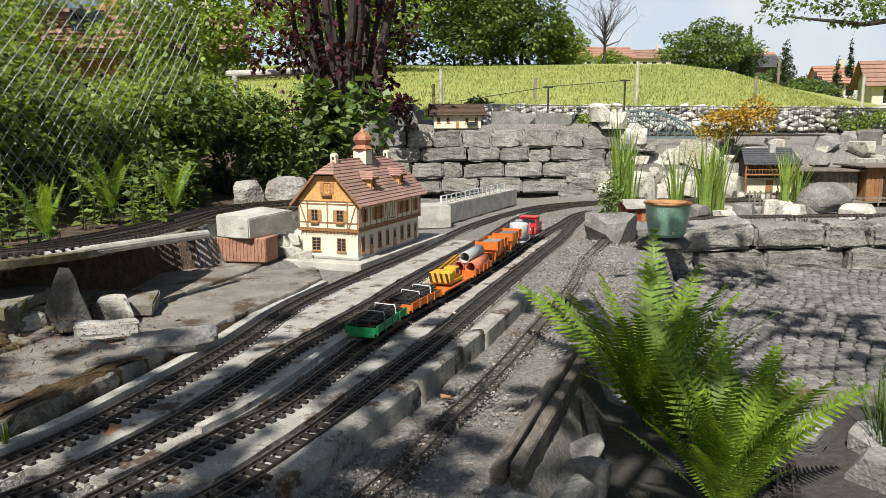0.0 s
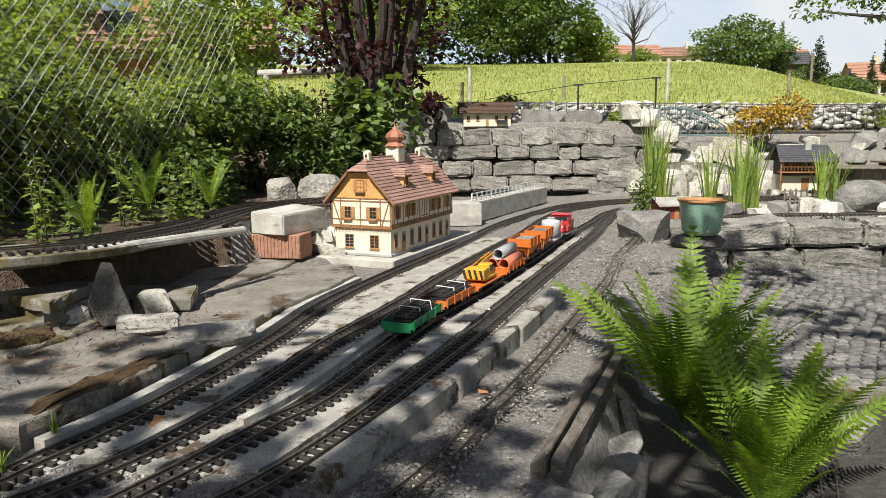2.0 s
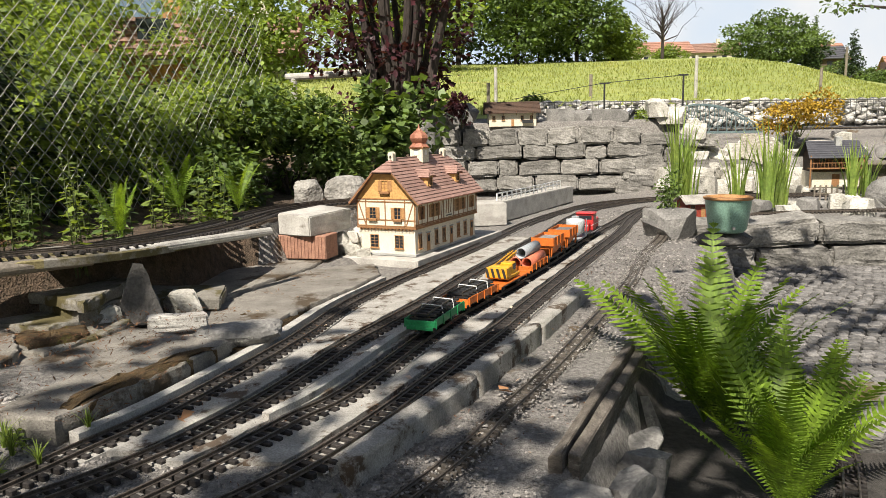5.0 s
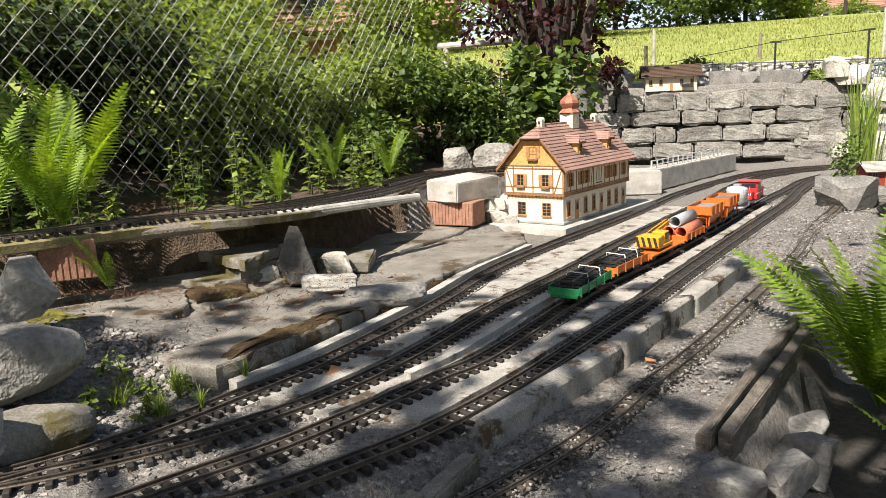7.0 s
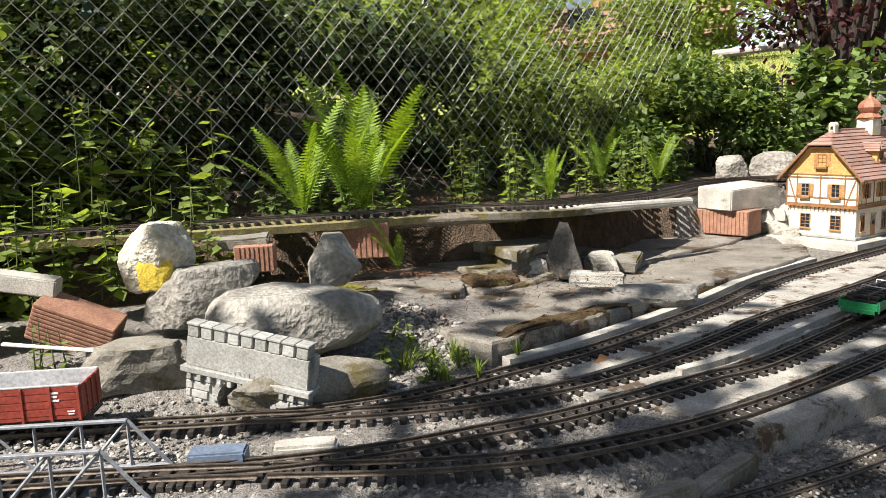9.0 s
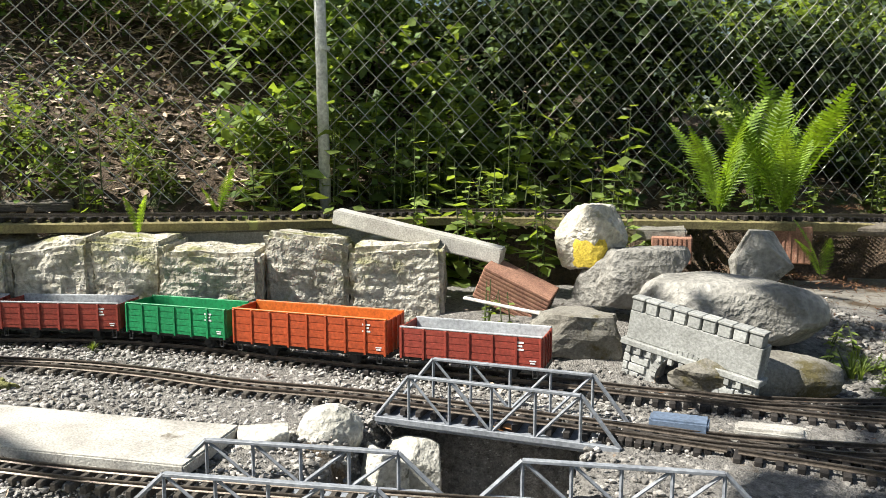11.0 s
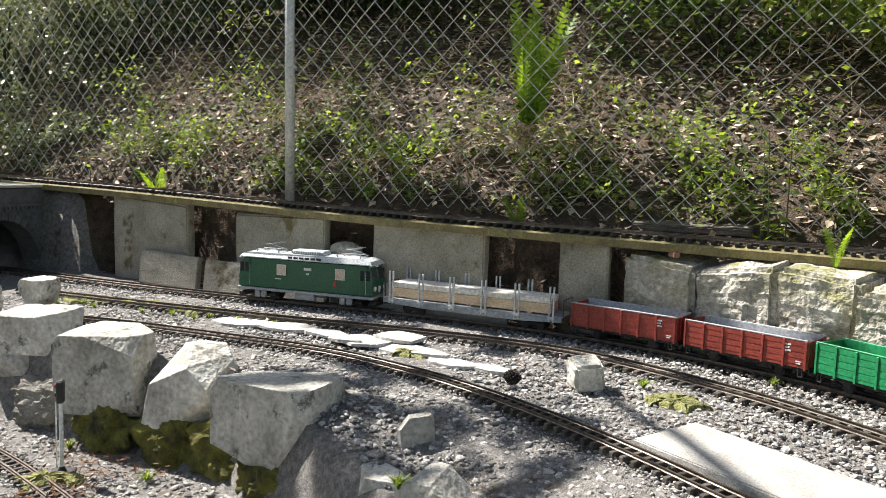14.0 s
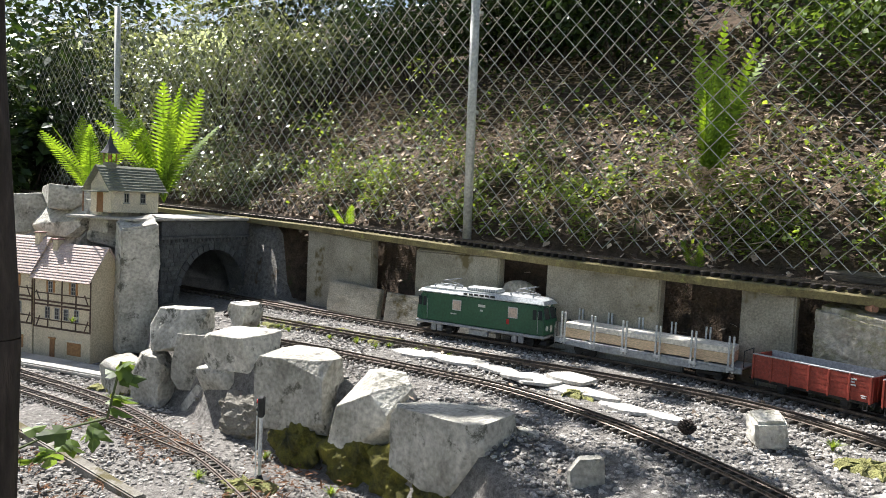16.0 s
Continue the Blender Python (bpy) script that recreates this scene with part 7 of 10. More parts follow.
def hollow_brick(m):
    t = thing("hollow_brick", m, "orange perforated clay brick tipped on its side", "brick")
    part("core", box(-0.11, 0.11, -0.055, 0.055, 0, 0.11, 0.003), BRICKM, t)
    for i in range(9):
        part("groove_rib", box(-0.108, 0.108, -0.0585, -0.054, 0.004 + i * 0.012, 0.012 + i * 0.012, 0.001), BRICKM, t)
    for i in range(5):
        for j in range(6):
            part("hole", box(0.1095, 0.1108, -0.046 + i * 0.020, -0.034 + i * 0.020, 0.008 + j * 0.017, 0.019 + j * 0.017), BLACK, t)


hollow_brick(pose(-2.06, 0.97, 0.085, 10, 24, 42))
for (x, y, z, s, deg) in ((-1.87, 2.02, 0.175, (0.17, 0.12, 0.13), 41), (-1.98, 1.58, 0.19, (0.13, 0.10, 0.09), 42)):
    b = thing("clay_block", pose(x, y, z, 0, 0, deg), "pinkish red clay block propping up the raised track", "brick", "clay blocks")
    part("body", box(-s[0] / 2, s[0] / 2, -s[1] / 2, s[1] / 2, 0, s[2], 0.004), BRICKM, b)
    for i in range(7):
        x0 = -s[0] / 2 + 0.012 + i * (s[0] - 0.024) / 7
        part("rib", box(x0, x0 + 0.008, -s[1] / 2 - 0.003, -s[1] / 2 + 0.001, 0.004, s[2] - 0.004), BRICKM, b)
slab_piece("concrete_piece", -2.05, 1.56, 0.22, 0.12, 0.04, 0.262, 44, 152, MOSSY, "broken concrete piece under the plank", "slab", rough=0.005)
slab_piece("blue_box", -1.235, 0.80, 0.115, 0.045, 0.035, -0.012, 36, 153, mat("blue grey plastic", (0.13, 0.17, 0.24), (0.09, 0.12, 0.17), 20, 0.5, bump=0.05), "small blue-grey switch motor between the tracks", "switch motor", rough=0.0005, bev=0.004)
slab_piece("concrete_piece", -1.12, 0.93, 0.13, 0.05, 0.028, -0.014, 38, 154, PALE, "pale concrete strip between the tracks", "slab", rough=0.002)

# on the gravel inside the curve
WHITEST = mat("bleached flagstone", (0.55, 0.53, 0.49), (0.36, 0.34, 0.3), 12, 0.9, bump=0.5, grain=120, spots=(0.25, 0.23, 0.19), spot_at=0.6, spot_scale=14)
pl = [(-1.723, -0.004), (-1.519, -0.135), (-1.929, -0.483), (-2.063, -0.406)]
c = np.mean(pl, axis=0)
slab_piece("concrete_plate", c[0], c[1], 0.60, 0.20, 0.024, -0.014, 46, 155, PALE, "thin pale concrete plate lying in the gravel", "slab", rough=0.0012, bev=0.003)
finish(hewn((0.085, 0.08, 0.075), 38, 0.004, 0.008, 6), "cube_stone", ROCK, pose(-2.36, -0.65, -0.012, 4, 3, 20), "cube of pale rock standing beside the track", "stone")
rnd = random.Random(77)
for k, (x, y, w, d, deg, z) in enumerate(((-2.80, -1.86, 0.20, 0.10, 88, 0.0), (-2.76, -1.68, 0.19, 0.085, 80, 0.002), (-2.72, -1.52, 0.17, 0.08, 76, 0.0), (-2.66, -1.36, 0.20, 0.14, 66, 0.004), (-2.69, -1.25, 0.14, 0.10, 82, 0.014), (-2.60, -1.22, 0.17, 0.085, 74, 0.0),
                                          (-2.55, -1.12, 0.12, 0.07, 60, 0.006), (-2.48, -1.04, 0.15, 0.06, 72, 0.0), (-2.45, -0.92, 0.13, 0.05, 68, 0.0), (-2.62, -1.42, 0.11, 0.05, 70, 0.012))):
    c, q = math.cos(radians(deg)), math.sin(radians(deg))
    n = 9
    ring = [(math.cos(6.283 * i / n) * w * 0.62 * rnd.uniform(0.75, 1.2), math.sin(6.283 * i / n) * d * 0.6 * rnd.uniform(0.7, 1.25)) for i in range(n)]
    own = bmesh.new()
    lo = [own.verts.new((a, b, 0)) for a, b in ring]
    hi = [own.verts.new((a * 0.985, b * 0.985, 0.009 + rnd.uniform(-0.002, 0.002))) for a, b in ring]
    mid = own.verts.new((0, 0, 0.010))
    for i in range(n):
        own.faces.new((lo[i], lo[(i + 1) % n], hi[(i + 1) % n], hi[i]))
        own.faces.new((hi[i], hi[(i + 1) % n], mid))
    own.faces.new(lo[::-1])
    finish(own, "flagstone", WHITEST, pose(x, y, -0.014 + z, rnd.uniform(-2, 2), rnd.uniform(-2, 2), deg), "thin broken pale flagstone between the tracks", "flagstone", "broken flagstones")


PALEMOSS = mat("pale yellow-green moss", (0.36, 0.36, 0.13), (0.16, 0.15, 0.06), 30, 1.0, bump=1.0, grain=320, depth=0.008)
for k, (x, y, a, b) in enumerate(((-2.99, -2.62, 0.10, 0.16), (-2.97, -2.38, 0.07, 0.15), (-2.93, -2.10, 0.08, 0.18), (-2.90, -1.86, 0.06, 0.13), (-2.55, -1.17, 0.05, 0.08), (-2.30, -0.42, 0.06, 0.10), (-2.46, -3.05, 0.07, 0.16), (-1.95, -1.95, 0.07, 0.10))):
    rnd = random.Random(900 + k)
    moss_sheet([(x + a * math.cos(q * 0.9) * rnd.uniform(0.5, 1.1), y + b * math.sin(q * 0.9) * rnd.uniform(0.5, 1.1)) for q in range(7)], -0.014 if k < 6 else -0.258, 50 + k, PALEMOSS, "flat pale yellow-green moss in the gravel beside the track")


def pine_cone(m):
    t = thing("pine_cone", m, "open dark pine cone on the gravel", "pine cone")
    bm = bmesh.new()
    for i in range(70):
        a, f = i * 2.4, i / 70
        r = 0.017 * math.sin(math.pi * min(0.12 + f * 0.85, 1)) + 0.003
        p = Vector((r * math.cos(a), r * math.sin(a), 0.004 + 0.034 * f))
        bmesh.ops.create_cone(bm, cap_ends=True, segments=4, radius1=0.0045, radius2=0.001, depth=0.012, matrix=Matrix.Translation(p) @ Vector((math.cos(a), math.sin(a), 0.5)).to_track_quat("Z", "Y").to_matrix().to_4x4())
    part("cone_body", bm, BARK, t)


pine_cone(pose(-2.33, -0.84, -0.012))
finish(ball((0, 0, 0.036), 0.06, sub=4, squash=(1.25, 0.8, 0.62)), "egg_stone", HEWN, pose(-3.30, -1.66, 0.172, 0, 0, 75), "smooth pale oval stone in a gap of the wall", "stone", smooth=True)

# the rock wall above the lower terrace
def block_rock(x, y, w, h, z, deg, deep, seed, label):
    """A blocky broken stone with a flat top and a few split corners."""
    rnd = random.Random(seed)
    bm = split_stone((w, w * deep, h), seed, 9, (0.06, 0.34), 0.009)
    return finish(bm, "stone", ROCK, pose(x, y, z, rnd.uniform(-4, 4), rnd.uniform(-5, 5), deg), label, "stone", "terrace wall stones", smooth=False)


for k, (x, y, w, h, z, deg, dp, lb) in enumerate((
        (-2.45, -2.72, 0.205, 0.165, -0.055, 30, 0.7, ""), (-2.55, -2.50, 0.11, 0.09, 0.05, 10, 0.8, ""), (-2.41, -2.82, 0.135, 0.24, -0.30, 26, 0.7, ""), (-2.43, -2.63, 0.135, 0.21, -0.185, 32, 0.7, ""),
        (-2.40, -2.37, 0.20, 0.125, -0.06, 28, 0.8, ""), (-2.38, -2.42, 0.155, 0.15, -0.205, 28, 0.8, ""), (-2.46, -3.05, 0.15, 0.14, -0.27, 10, 0.8, ""), (-2.55, -3.16, 0.09, 0.07, -0.25, 40, 0.8, ""), (-2.40, -2.55, 0.15, 0.13, -0.28, 20, 0.7, ""),
        (-2.25, -1.985, 0.235, 0.23, -0.165, 26, 0.8, ""), (-2.18, -1.705, 0.195, 0.215, -0.165, 22, 0.85, ""),
        (-2.05, -1.375, 0.25, 0.20, -0.165, 14, 0.75, ""), (-2.10, -1.20, 0.07, 0.12, -0.13, 10, 0.4, ""), (-1.93, -1.17, 0.11, 0.11, -0.20, 40, 0.8, ""), (-1.80, -1.03, 0.11, 0.10, -0.17, 15, 0.8, ""), (-1.69, -0.90, 0.12, 0.11, -0.13, 60, 0.8, ""),
        (-1.60, -0.80, 0.12, 0.10, -0.13, 10, 0.9, ""), (-1.92, -1.00, 0.07, 0.10, -0.09, 60, 0.4, ""), (-1.72, -1.08, 0.1, 0.09, -0.25, 33, 0.9, ""), (-1.6, -0.98, 0.12, 0.1, -0.26, 70, 0.9, ""))):
    block_rock(x - 0.03, y, w * 1.12, h * 0.98, z - h * 0.02, deg + 62, dp, 700 + k, "large broken limestone block in the terrace wall")
for k, (x, y, w, h) in enumerate(((-2.22, -1.97, 0.32, 0.17), (-2.17, -1.74, 0.30, 0.18), (-2.12, -1.54, 0.30, 0.18), (-2.02, -1.34, 0.28, 0.16), (-2.30, -2.22, 0.30, 0.17), (-2.43, -2.46, 0.26, 0.15), (-1.98, -1.16, 0.22, 0.13), (-1.86, -1.02, 0.16, 0.10))):
    put_rock("moss_bank", x, y, w, h, -0.28, 70 + 5 * k, 430 + k, MOSS if k in (0, 1, 2, 3) else MOSSY, 0.5, "cushion of yellow-green moss under the terrace stones", "moss", 0.30, 4, 0.8, 5)
lw = Vector((-1.742 + 1.924, -2.171 + 2.862, 0))
finish(hewn((lw.length + 0.3, 0.035, 0.09), 39, 0.003, 0.004, 10), "low_kerb", MOSSY, pose(-1.85, -2.60, -0.33, 0, 0, math.degrees(math.atan2(lw.y, lw.x))), "dark stained concrete kerb on the lower terrace", "kerb")
finish(hewn((0.13, 0.17, 0.62), 42, 0.010, 0.008, 20), "rock_pillar", ROCK, pose(-2.90, -3.44, -0.22, 0, 2, 60), "rough pale rock pillar beside the tunnel", "stone pillar")
for k, (x, y, w, h, z) in enumerate(((-2.83, -4.0, 0.27, 0.12, 0.42), (-2.90, -3.76, 0.30, 0.15, 0.33), (-2.82, -3.95, 0.28, 0.15, 0.29), (-2.92, -3.70, 0.24, 0.15, 0.24), (-2.86, -4.25, 0.35, 0.2, 0.3), (-2.95, -3.9, 0.4, 0.45, -0.1), (-2.95, -4.3, 0.4, 0.5, -0.1), (-3.0, -3.62, 0.2, 0.42, 0.0), (-2.98, -4.05, 0.3, 0.12, 0.42))):
    block_rock(x - 0.15, y - 0.03, w * 1.1, h, z, 20 * k + 60, 0.7, 440 + k, "pale layered rock in the cliff above the town houses")
slab_piece("street_slab", -2.58, -3.75, 0.14, 1.1, 0.02, -0.262, 3, 170, PALE, "pale paved strip in front of the town houses", "pavement")

# odd timber and edging on the bank behind the raised track
for k, (x, y, w, d, h, deg, mt, nm, lb, c) in enumerate((
        (-3.08, -0.33, 0.40, 0.05, 0.028, 77, TIMBERD, "old_plank", "dark rotting plank lying on the bank", "plank"),
        (-2.93, -0.05, 0.36, 0.045, 0.04, 75, MOSSY, "edging_stone", "low concrete edging stone behind the raised track", "edging"),
        (-2.86, 0.28, 0.30, 0.045, 0.04, 75, MOSSY, "edging_stone", "low concrete edging stone behind the raised track", "edging"),
        (-3.13, -0.85, 0.38, 0.045, 0.04, 76, MOSSY, "edging_stone", "low concrete edging stone behind the raised track", "edging"))):
    finish(hewn((w, d, h), 600 + k, 0.003, 0.004, 10), nm, mt, pose(x - 0.06, y, float(ground_z(np.array(x - 0.06), np.array(float(y)))) - 0.004, 4 if k else 12, 0, deg), lb, c)


# ---- plants ----
rng = np.random.default_rng(7)


def unit(v):
    return v / (np.linalg.norm(v, axis=-1, keepdims=True) + 1e-9)


def leaf_data(c, d, size, ratio=0.32, fold=0.18, up=None):
    """Pointed folded leaves: base points c, directions d, lengths size."""
    n = len(c)
    d = unit(d)
    ref = np.tile(np.array((0.0, 0.0, 1.0)), (n, 1)) + rng.normal(0, 0.35, (n, 3)) if up is None else up
    b = unit(np.cross(d, ref))
    nrm = np.cross(b, d)
    s = size[:, None]
    v = np.stack((c, c + d * s * 0.45 + b * s * ratio - nrm * s * fold * 0.3, c + d * s - nrm * s * fold, c + d * s * 0.45 - b * s * ratio - nrm * s * fold * 0.3), 1).reshape(-1, 3)
    k = np.arange(n)[:, None] * 4
    f = np.concatenate((k + np.array((0, 1, 2)), k + np.array((0, 2, 3))), 1).reshape(-1, 3)
    return v, f


def leaves_in(blobs, n, size, spread=0.35, gaps=0.0, shell=0.55, flat=0.5):
    """Leaf places inside ellipsoids, thicker towards the outside, with gaps."""
    w = np.array([b[3] * b[4] * b[5] for b in blobs]) ** (2 / 3)
    which = rng.choice(len(blobs), n, p=w / w.sum())
    bl = np.array([b[:6] for b in blobs])[which]
    d = unit(rng.normal(0, 1, (n, 3)))
    r = (shell + (1 - shell) * rng.random((n, 1))) * (0.85 + 0.3 * rng.random((n, 1)))
    c = bl[:, :3] + d * r * bl[:, 3:6]
    if gaps:
        g = np.array([noise.noise(Vector(p) * gaps) for p in c])
        c, d = c[g > -0.12], d[g > -0.12]
    out = unit(d * np.array((1, 1, 0.5)) + rng.normal(0, 0.6, d.shape) + np.array((0, 0, -0.15 if flat else 0)))
    s = size * (0.6 + 0.8 * rng.random(len(c)))
    return c, out, s


def stems_mesh(base, tips, r, n=5):
    bm = bmesh.new()
    for tp in tips:
        mid = (Vector(base) + Vector(tp)) / 2 + Vector((rng.normal(0, 0.05), rng.normal(0, 0.05), 0.06))
        rod(base, mid, r, bm, n, r * 0.7)
        rod(mid, tp, r * 0.7, bm, n, r * 0.25)
    return bm


def shrub(x, y, z, rx, ry, rz, leaf_mat, n, size, label, name="shrub", category="shrub", blobs=7, gaps=5.0, group="", ratio=0.32):
    t = thing(name, pose(x, y, z), label, category, group)
    bl = []
    for k in range(blobs):
        a = rng.random() * 6.28
        q = 0.55 * math.sqrt(rng.random())
        bl.append((rx * q * math.cos(a), ry * q * math.sin(a), rz * (0.35 + 0.9 * rng.random()), rx * (0.35 + 0.3 * rng.random()), ry * (0.35 + 0.3 * rng.random()), rz * (0.3 + 0.3 * rng.random())))
    c, d, s = leaves_in(bl, n, size, gaps=gaps)
    c[:, 2] = np.maximum(c[:, 2], 0.01)
    v, f = leaf_data(c, d, s, ratio)
    part("crown", raw_mesh("crown", v.tolist(), f.tolist(), leaf_mat), None, t)
    for b in bl:
        part("stem", stems_mesh((0, 0, -0.03), [b[:3]], 0.012 if rz > 0.4 else 0.005), STEM if rz < 0.4 else BARK, t)
    return t


def gz1(x, y):
    return float(ground_z(np.array(float(x)), np.array(float(y))))


# bushes behind the fence
# leaf colours carry sunlight on the box bushes and shade on the dark ones
for y, back, r, h, m, n, size, lb in (
        (-6.6, 0.9, 0.9, 1.2, LEAFSUN, 3500, 0.06, "grey-green bush on the bank"), (-5.7, 0.7, 0.8, 1.0, LEAFSUN, 6000, 0.04, "pale bush behind the fence, sunlight in its leaf colour"), (-4.9, 0.8, 0.8, 1.1, LEAFSUN, 8000, 0.036, "dense bush behind the fence, sunlight in its leaf colour"),
        (-4.1, 1.2, 0.9, 1.2, LEAFSUN, 6500, 0.036, "glossy bush behind the fence, sunlight in its leaf colour"), (-3.3, 1.5, 0.8, 1.2, LEAFD, 6500, 0.036, "dark laurel bush on the bank"), (-2.5, 1.9, 0.8, 1.1, LEAFD, 4000, 0.05, "dark bush high on the bank"),
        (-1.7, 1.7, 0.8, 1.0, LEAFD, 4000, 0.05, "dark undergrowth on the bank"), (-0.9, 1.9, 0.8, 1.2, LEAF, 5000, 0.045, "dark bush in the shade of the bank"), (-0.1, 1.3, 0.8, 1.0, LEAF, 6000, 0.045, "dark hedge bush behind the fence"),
        (0.6, 1.0, 0.7, 0.9, LEAFL, 6500, 0.045, "dark clipped hedge bush behind the fence"), (1.2, 0.8, 0.6, 0.9, LEAF, 8000, 0.045, "dark clipped hedge bush by the wire fence"), (1.9, 0.7, 0.65, 0.9, LEAFSHADE, 9000, 0.045, "dark clipped hedge bush above the raised track"),
        (2.6, 0.7, 0.65, 0.85, LEAFSHADE, 9000, 0.045, "dark rounded hedge bush by the fence"), (3.4, 0.6, 0.65, 0.9, LEAFSHADE, 8000, 0.045, "loose green bush growing through the fence"), (4.2, 0.4, 0.6, 0.95, LEAFL, 4500, 0.05, "loose green bush above the raised track"),
        (5.0, 0.3, 0.6, 0.95, LEAFL, 4500, 0.05, "loose leafy bush beside the tree"), (5.8, 0.3, 0.6, 0.9, LEAFL, 4000, 0.05, "leafy bush below the purple tree"), (6.6, 0.6, 0.7, 0.9, LEAFL, 3500, 0.06, "green bush beyond the fence"),
        (4.6, 1.6, 0.9, 1.2, LEAFL, 4500, 0.06, "sunlit light green bush beyond the fence"), (6.2, 2.0, 1.0, 1.3, LEAFL, 4500, 0.07, "sunlit yellow-green bush beyond the fence"), (3.2, 1.7, 0.9, 1.1, LEAFL, 4500, 0.055, "bushy hedge beyond the fence")):
    x = float(line(y, FENCE)) - back
    shrub(x, y, gz1(x, y) - 0.05, r, r, h * 0.62, m, int(n * 1.3), size * 0.92, lb, group="bank shrubs")
# shade over the bank from tall bushes further up
for x, y, r, h in ((-6.2, -3.0, 1.4, 1.6), (-5.4, -7.2, 1.2, 1.4), (-4.9, -8.6, 1.4, 1.6), (-6.6, -8.2, 1.6, 2.2), (-4.6, -6.6, 0.8, 0.9), (-6.4, -0.8, 1.4, 1.6), (-5.6, 1.4, 1.2, 1.3), (-6.4, -5.4, 1.5, 1.7)):
    shrub(x, y, gz1(x, y) - 0.1, r, r, h * 0.7, LEAFD, 5500, 0.09, "tall dark evergreen at the top of the bank", "evergreen_bush", "bush", group="top of the bank")


def weed(x, y, z, h, leaf_mat, label, n=26, size=0.05, stems=5):
    """Upright stalks with whorls of pointed leaves."""
    t = thing("weed", pose(x, y, z), label, "weed", "weeds at the track")
    cs, ds, ss_ = [], [], []
    for k in range(stems):
        a = rng.random() * 6.28
        tip = Vector((0.25 * h * math.cos(a) * rng.random(), 0.25 * h * math.sin(a) * rng.random(), h * (0.6 + 0.4 * rng.random())))
        foot = Vector((0.04 * math.cos(a), 0.04 * math.sin(a), -0.02))
        part("stalk", rod(foot, tip, 0.003, n=5, r2=0.0012), STEM, t)
        for i in range(n):
            f = 0.15 + 0.85 * i / n
            p = foot.lerp(tip, f)
            b = i * 2.4 + a
            cs.append(p)
            ds.append((math.cos(b), math.sin(b), 0.25 - 0.5 * rng.random()))
            ss_.append(size * (1.15 - 0.55 * f) * (0.7 + 0.6 * rng.random()))
    v, f = leaf_data(np.array([tuple(p) for p in cs]), np.array(ds), np.array(ss_), 0.28)
    part("foliage", raw_mesh("foliage", v.tolist(), f.tolist(), leaf_mat), None, t)


for k in range(46):
    y = -0.2 + 4.6 * rng.random() ** 0.9
    fx, ex = float(line(y, FENCE)), float(line(y, BANK_EDGE))
    x = fx + (ex - 0.10 - fx) * rng.random() * 0.85
    weed(x, y, gz1(x, y), 0.16 + 0.30 * rng.random(), LEAFL if rng.random() < 0.6 else LEAF, "leafy light green weeds beside the raised track", 12, 0.055, 4)
for x, y, h in ((-2.36, 0.98, 0.38), (-2.30, 1.10, 0.42), (-2.42, 0.86, 0.3), (-2.24, 1.22, 0.33), (-2.1, 1.45, 0.3), (-2.75, 0.62, 0.22), (-2.85, 0.45, 0.2)):
    weed(x, y, 0.16 if x > -2.5 else gz1(x, y), h, LEAFL, "tall pale green weeds growing past the plank", 14, 0.075, 4)
for k in range(26):
    y = 0.35 + 1.7 * rng.random()
    fx, ex = float(line(y, FENCE)), float(line(y, BANK_EDGE))
    x = fx + (ex - 0.10 - fx) * (rng.random() * 1.1 - 0.15)
    weed(x, y, gz1(x, y), 0.22 + 0.36 * rng.random(), LEAFL, "tall broad-leaved light green weeds along the fence", 11, 0.10, 3)
for k in range(26):
    y = -4.5 + 4.6 * rng.random()
    x = float(line(y, FENCE)) - 0.05 - 0.9 * rng.random()
    weed(x, y, gz1(x, y), 0.08 + 0.12 * rng.random(), LEAF if rng.random() < 0.7 else LEAFL, "small seedlings on the leaf-strewn bank", 6, 0.045, 3)
for x, y, z, h in ((-1.22, 1.52, 0.0, 0.06), (-1.15, 1.42, 0.0, 0.05), (-1.28, 1.40, 0.02, 0.06), (-1.35, 1.55, 0.03, 0.08), (-1.18, 1.60, 0.0, 0.05), (1.5, 2.3, -0.25, 0.1), (0.75, 2.3, -0.25, 0.1), (-1.95, 0.85, 0.05, 0.16)):
    weed(x, y, z, h, LEAFL, "low yellowish weeds in the gravel", 7, 0.03, 6)


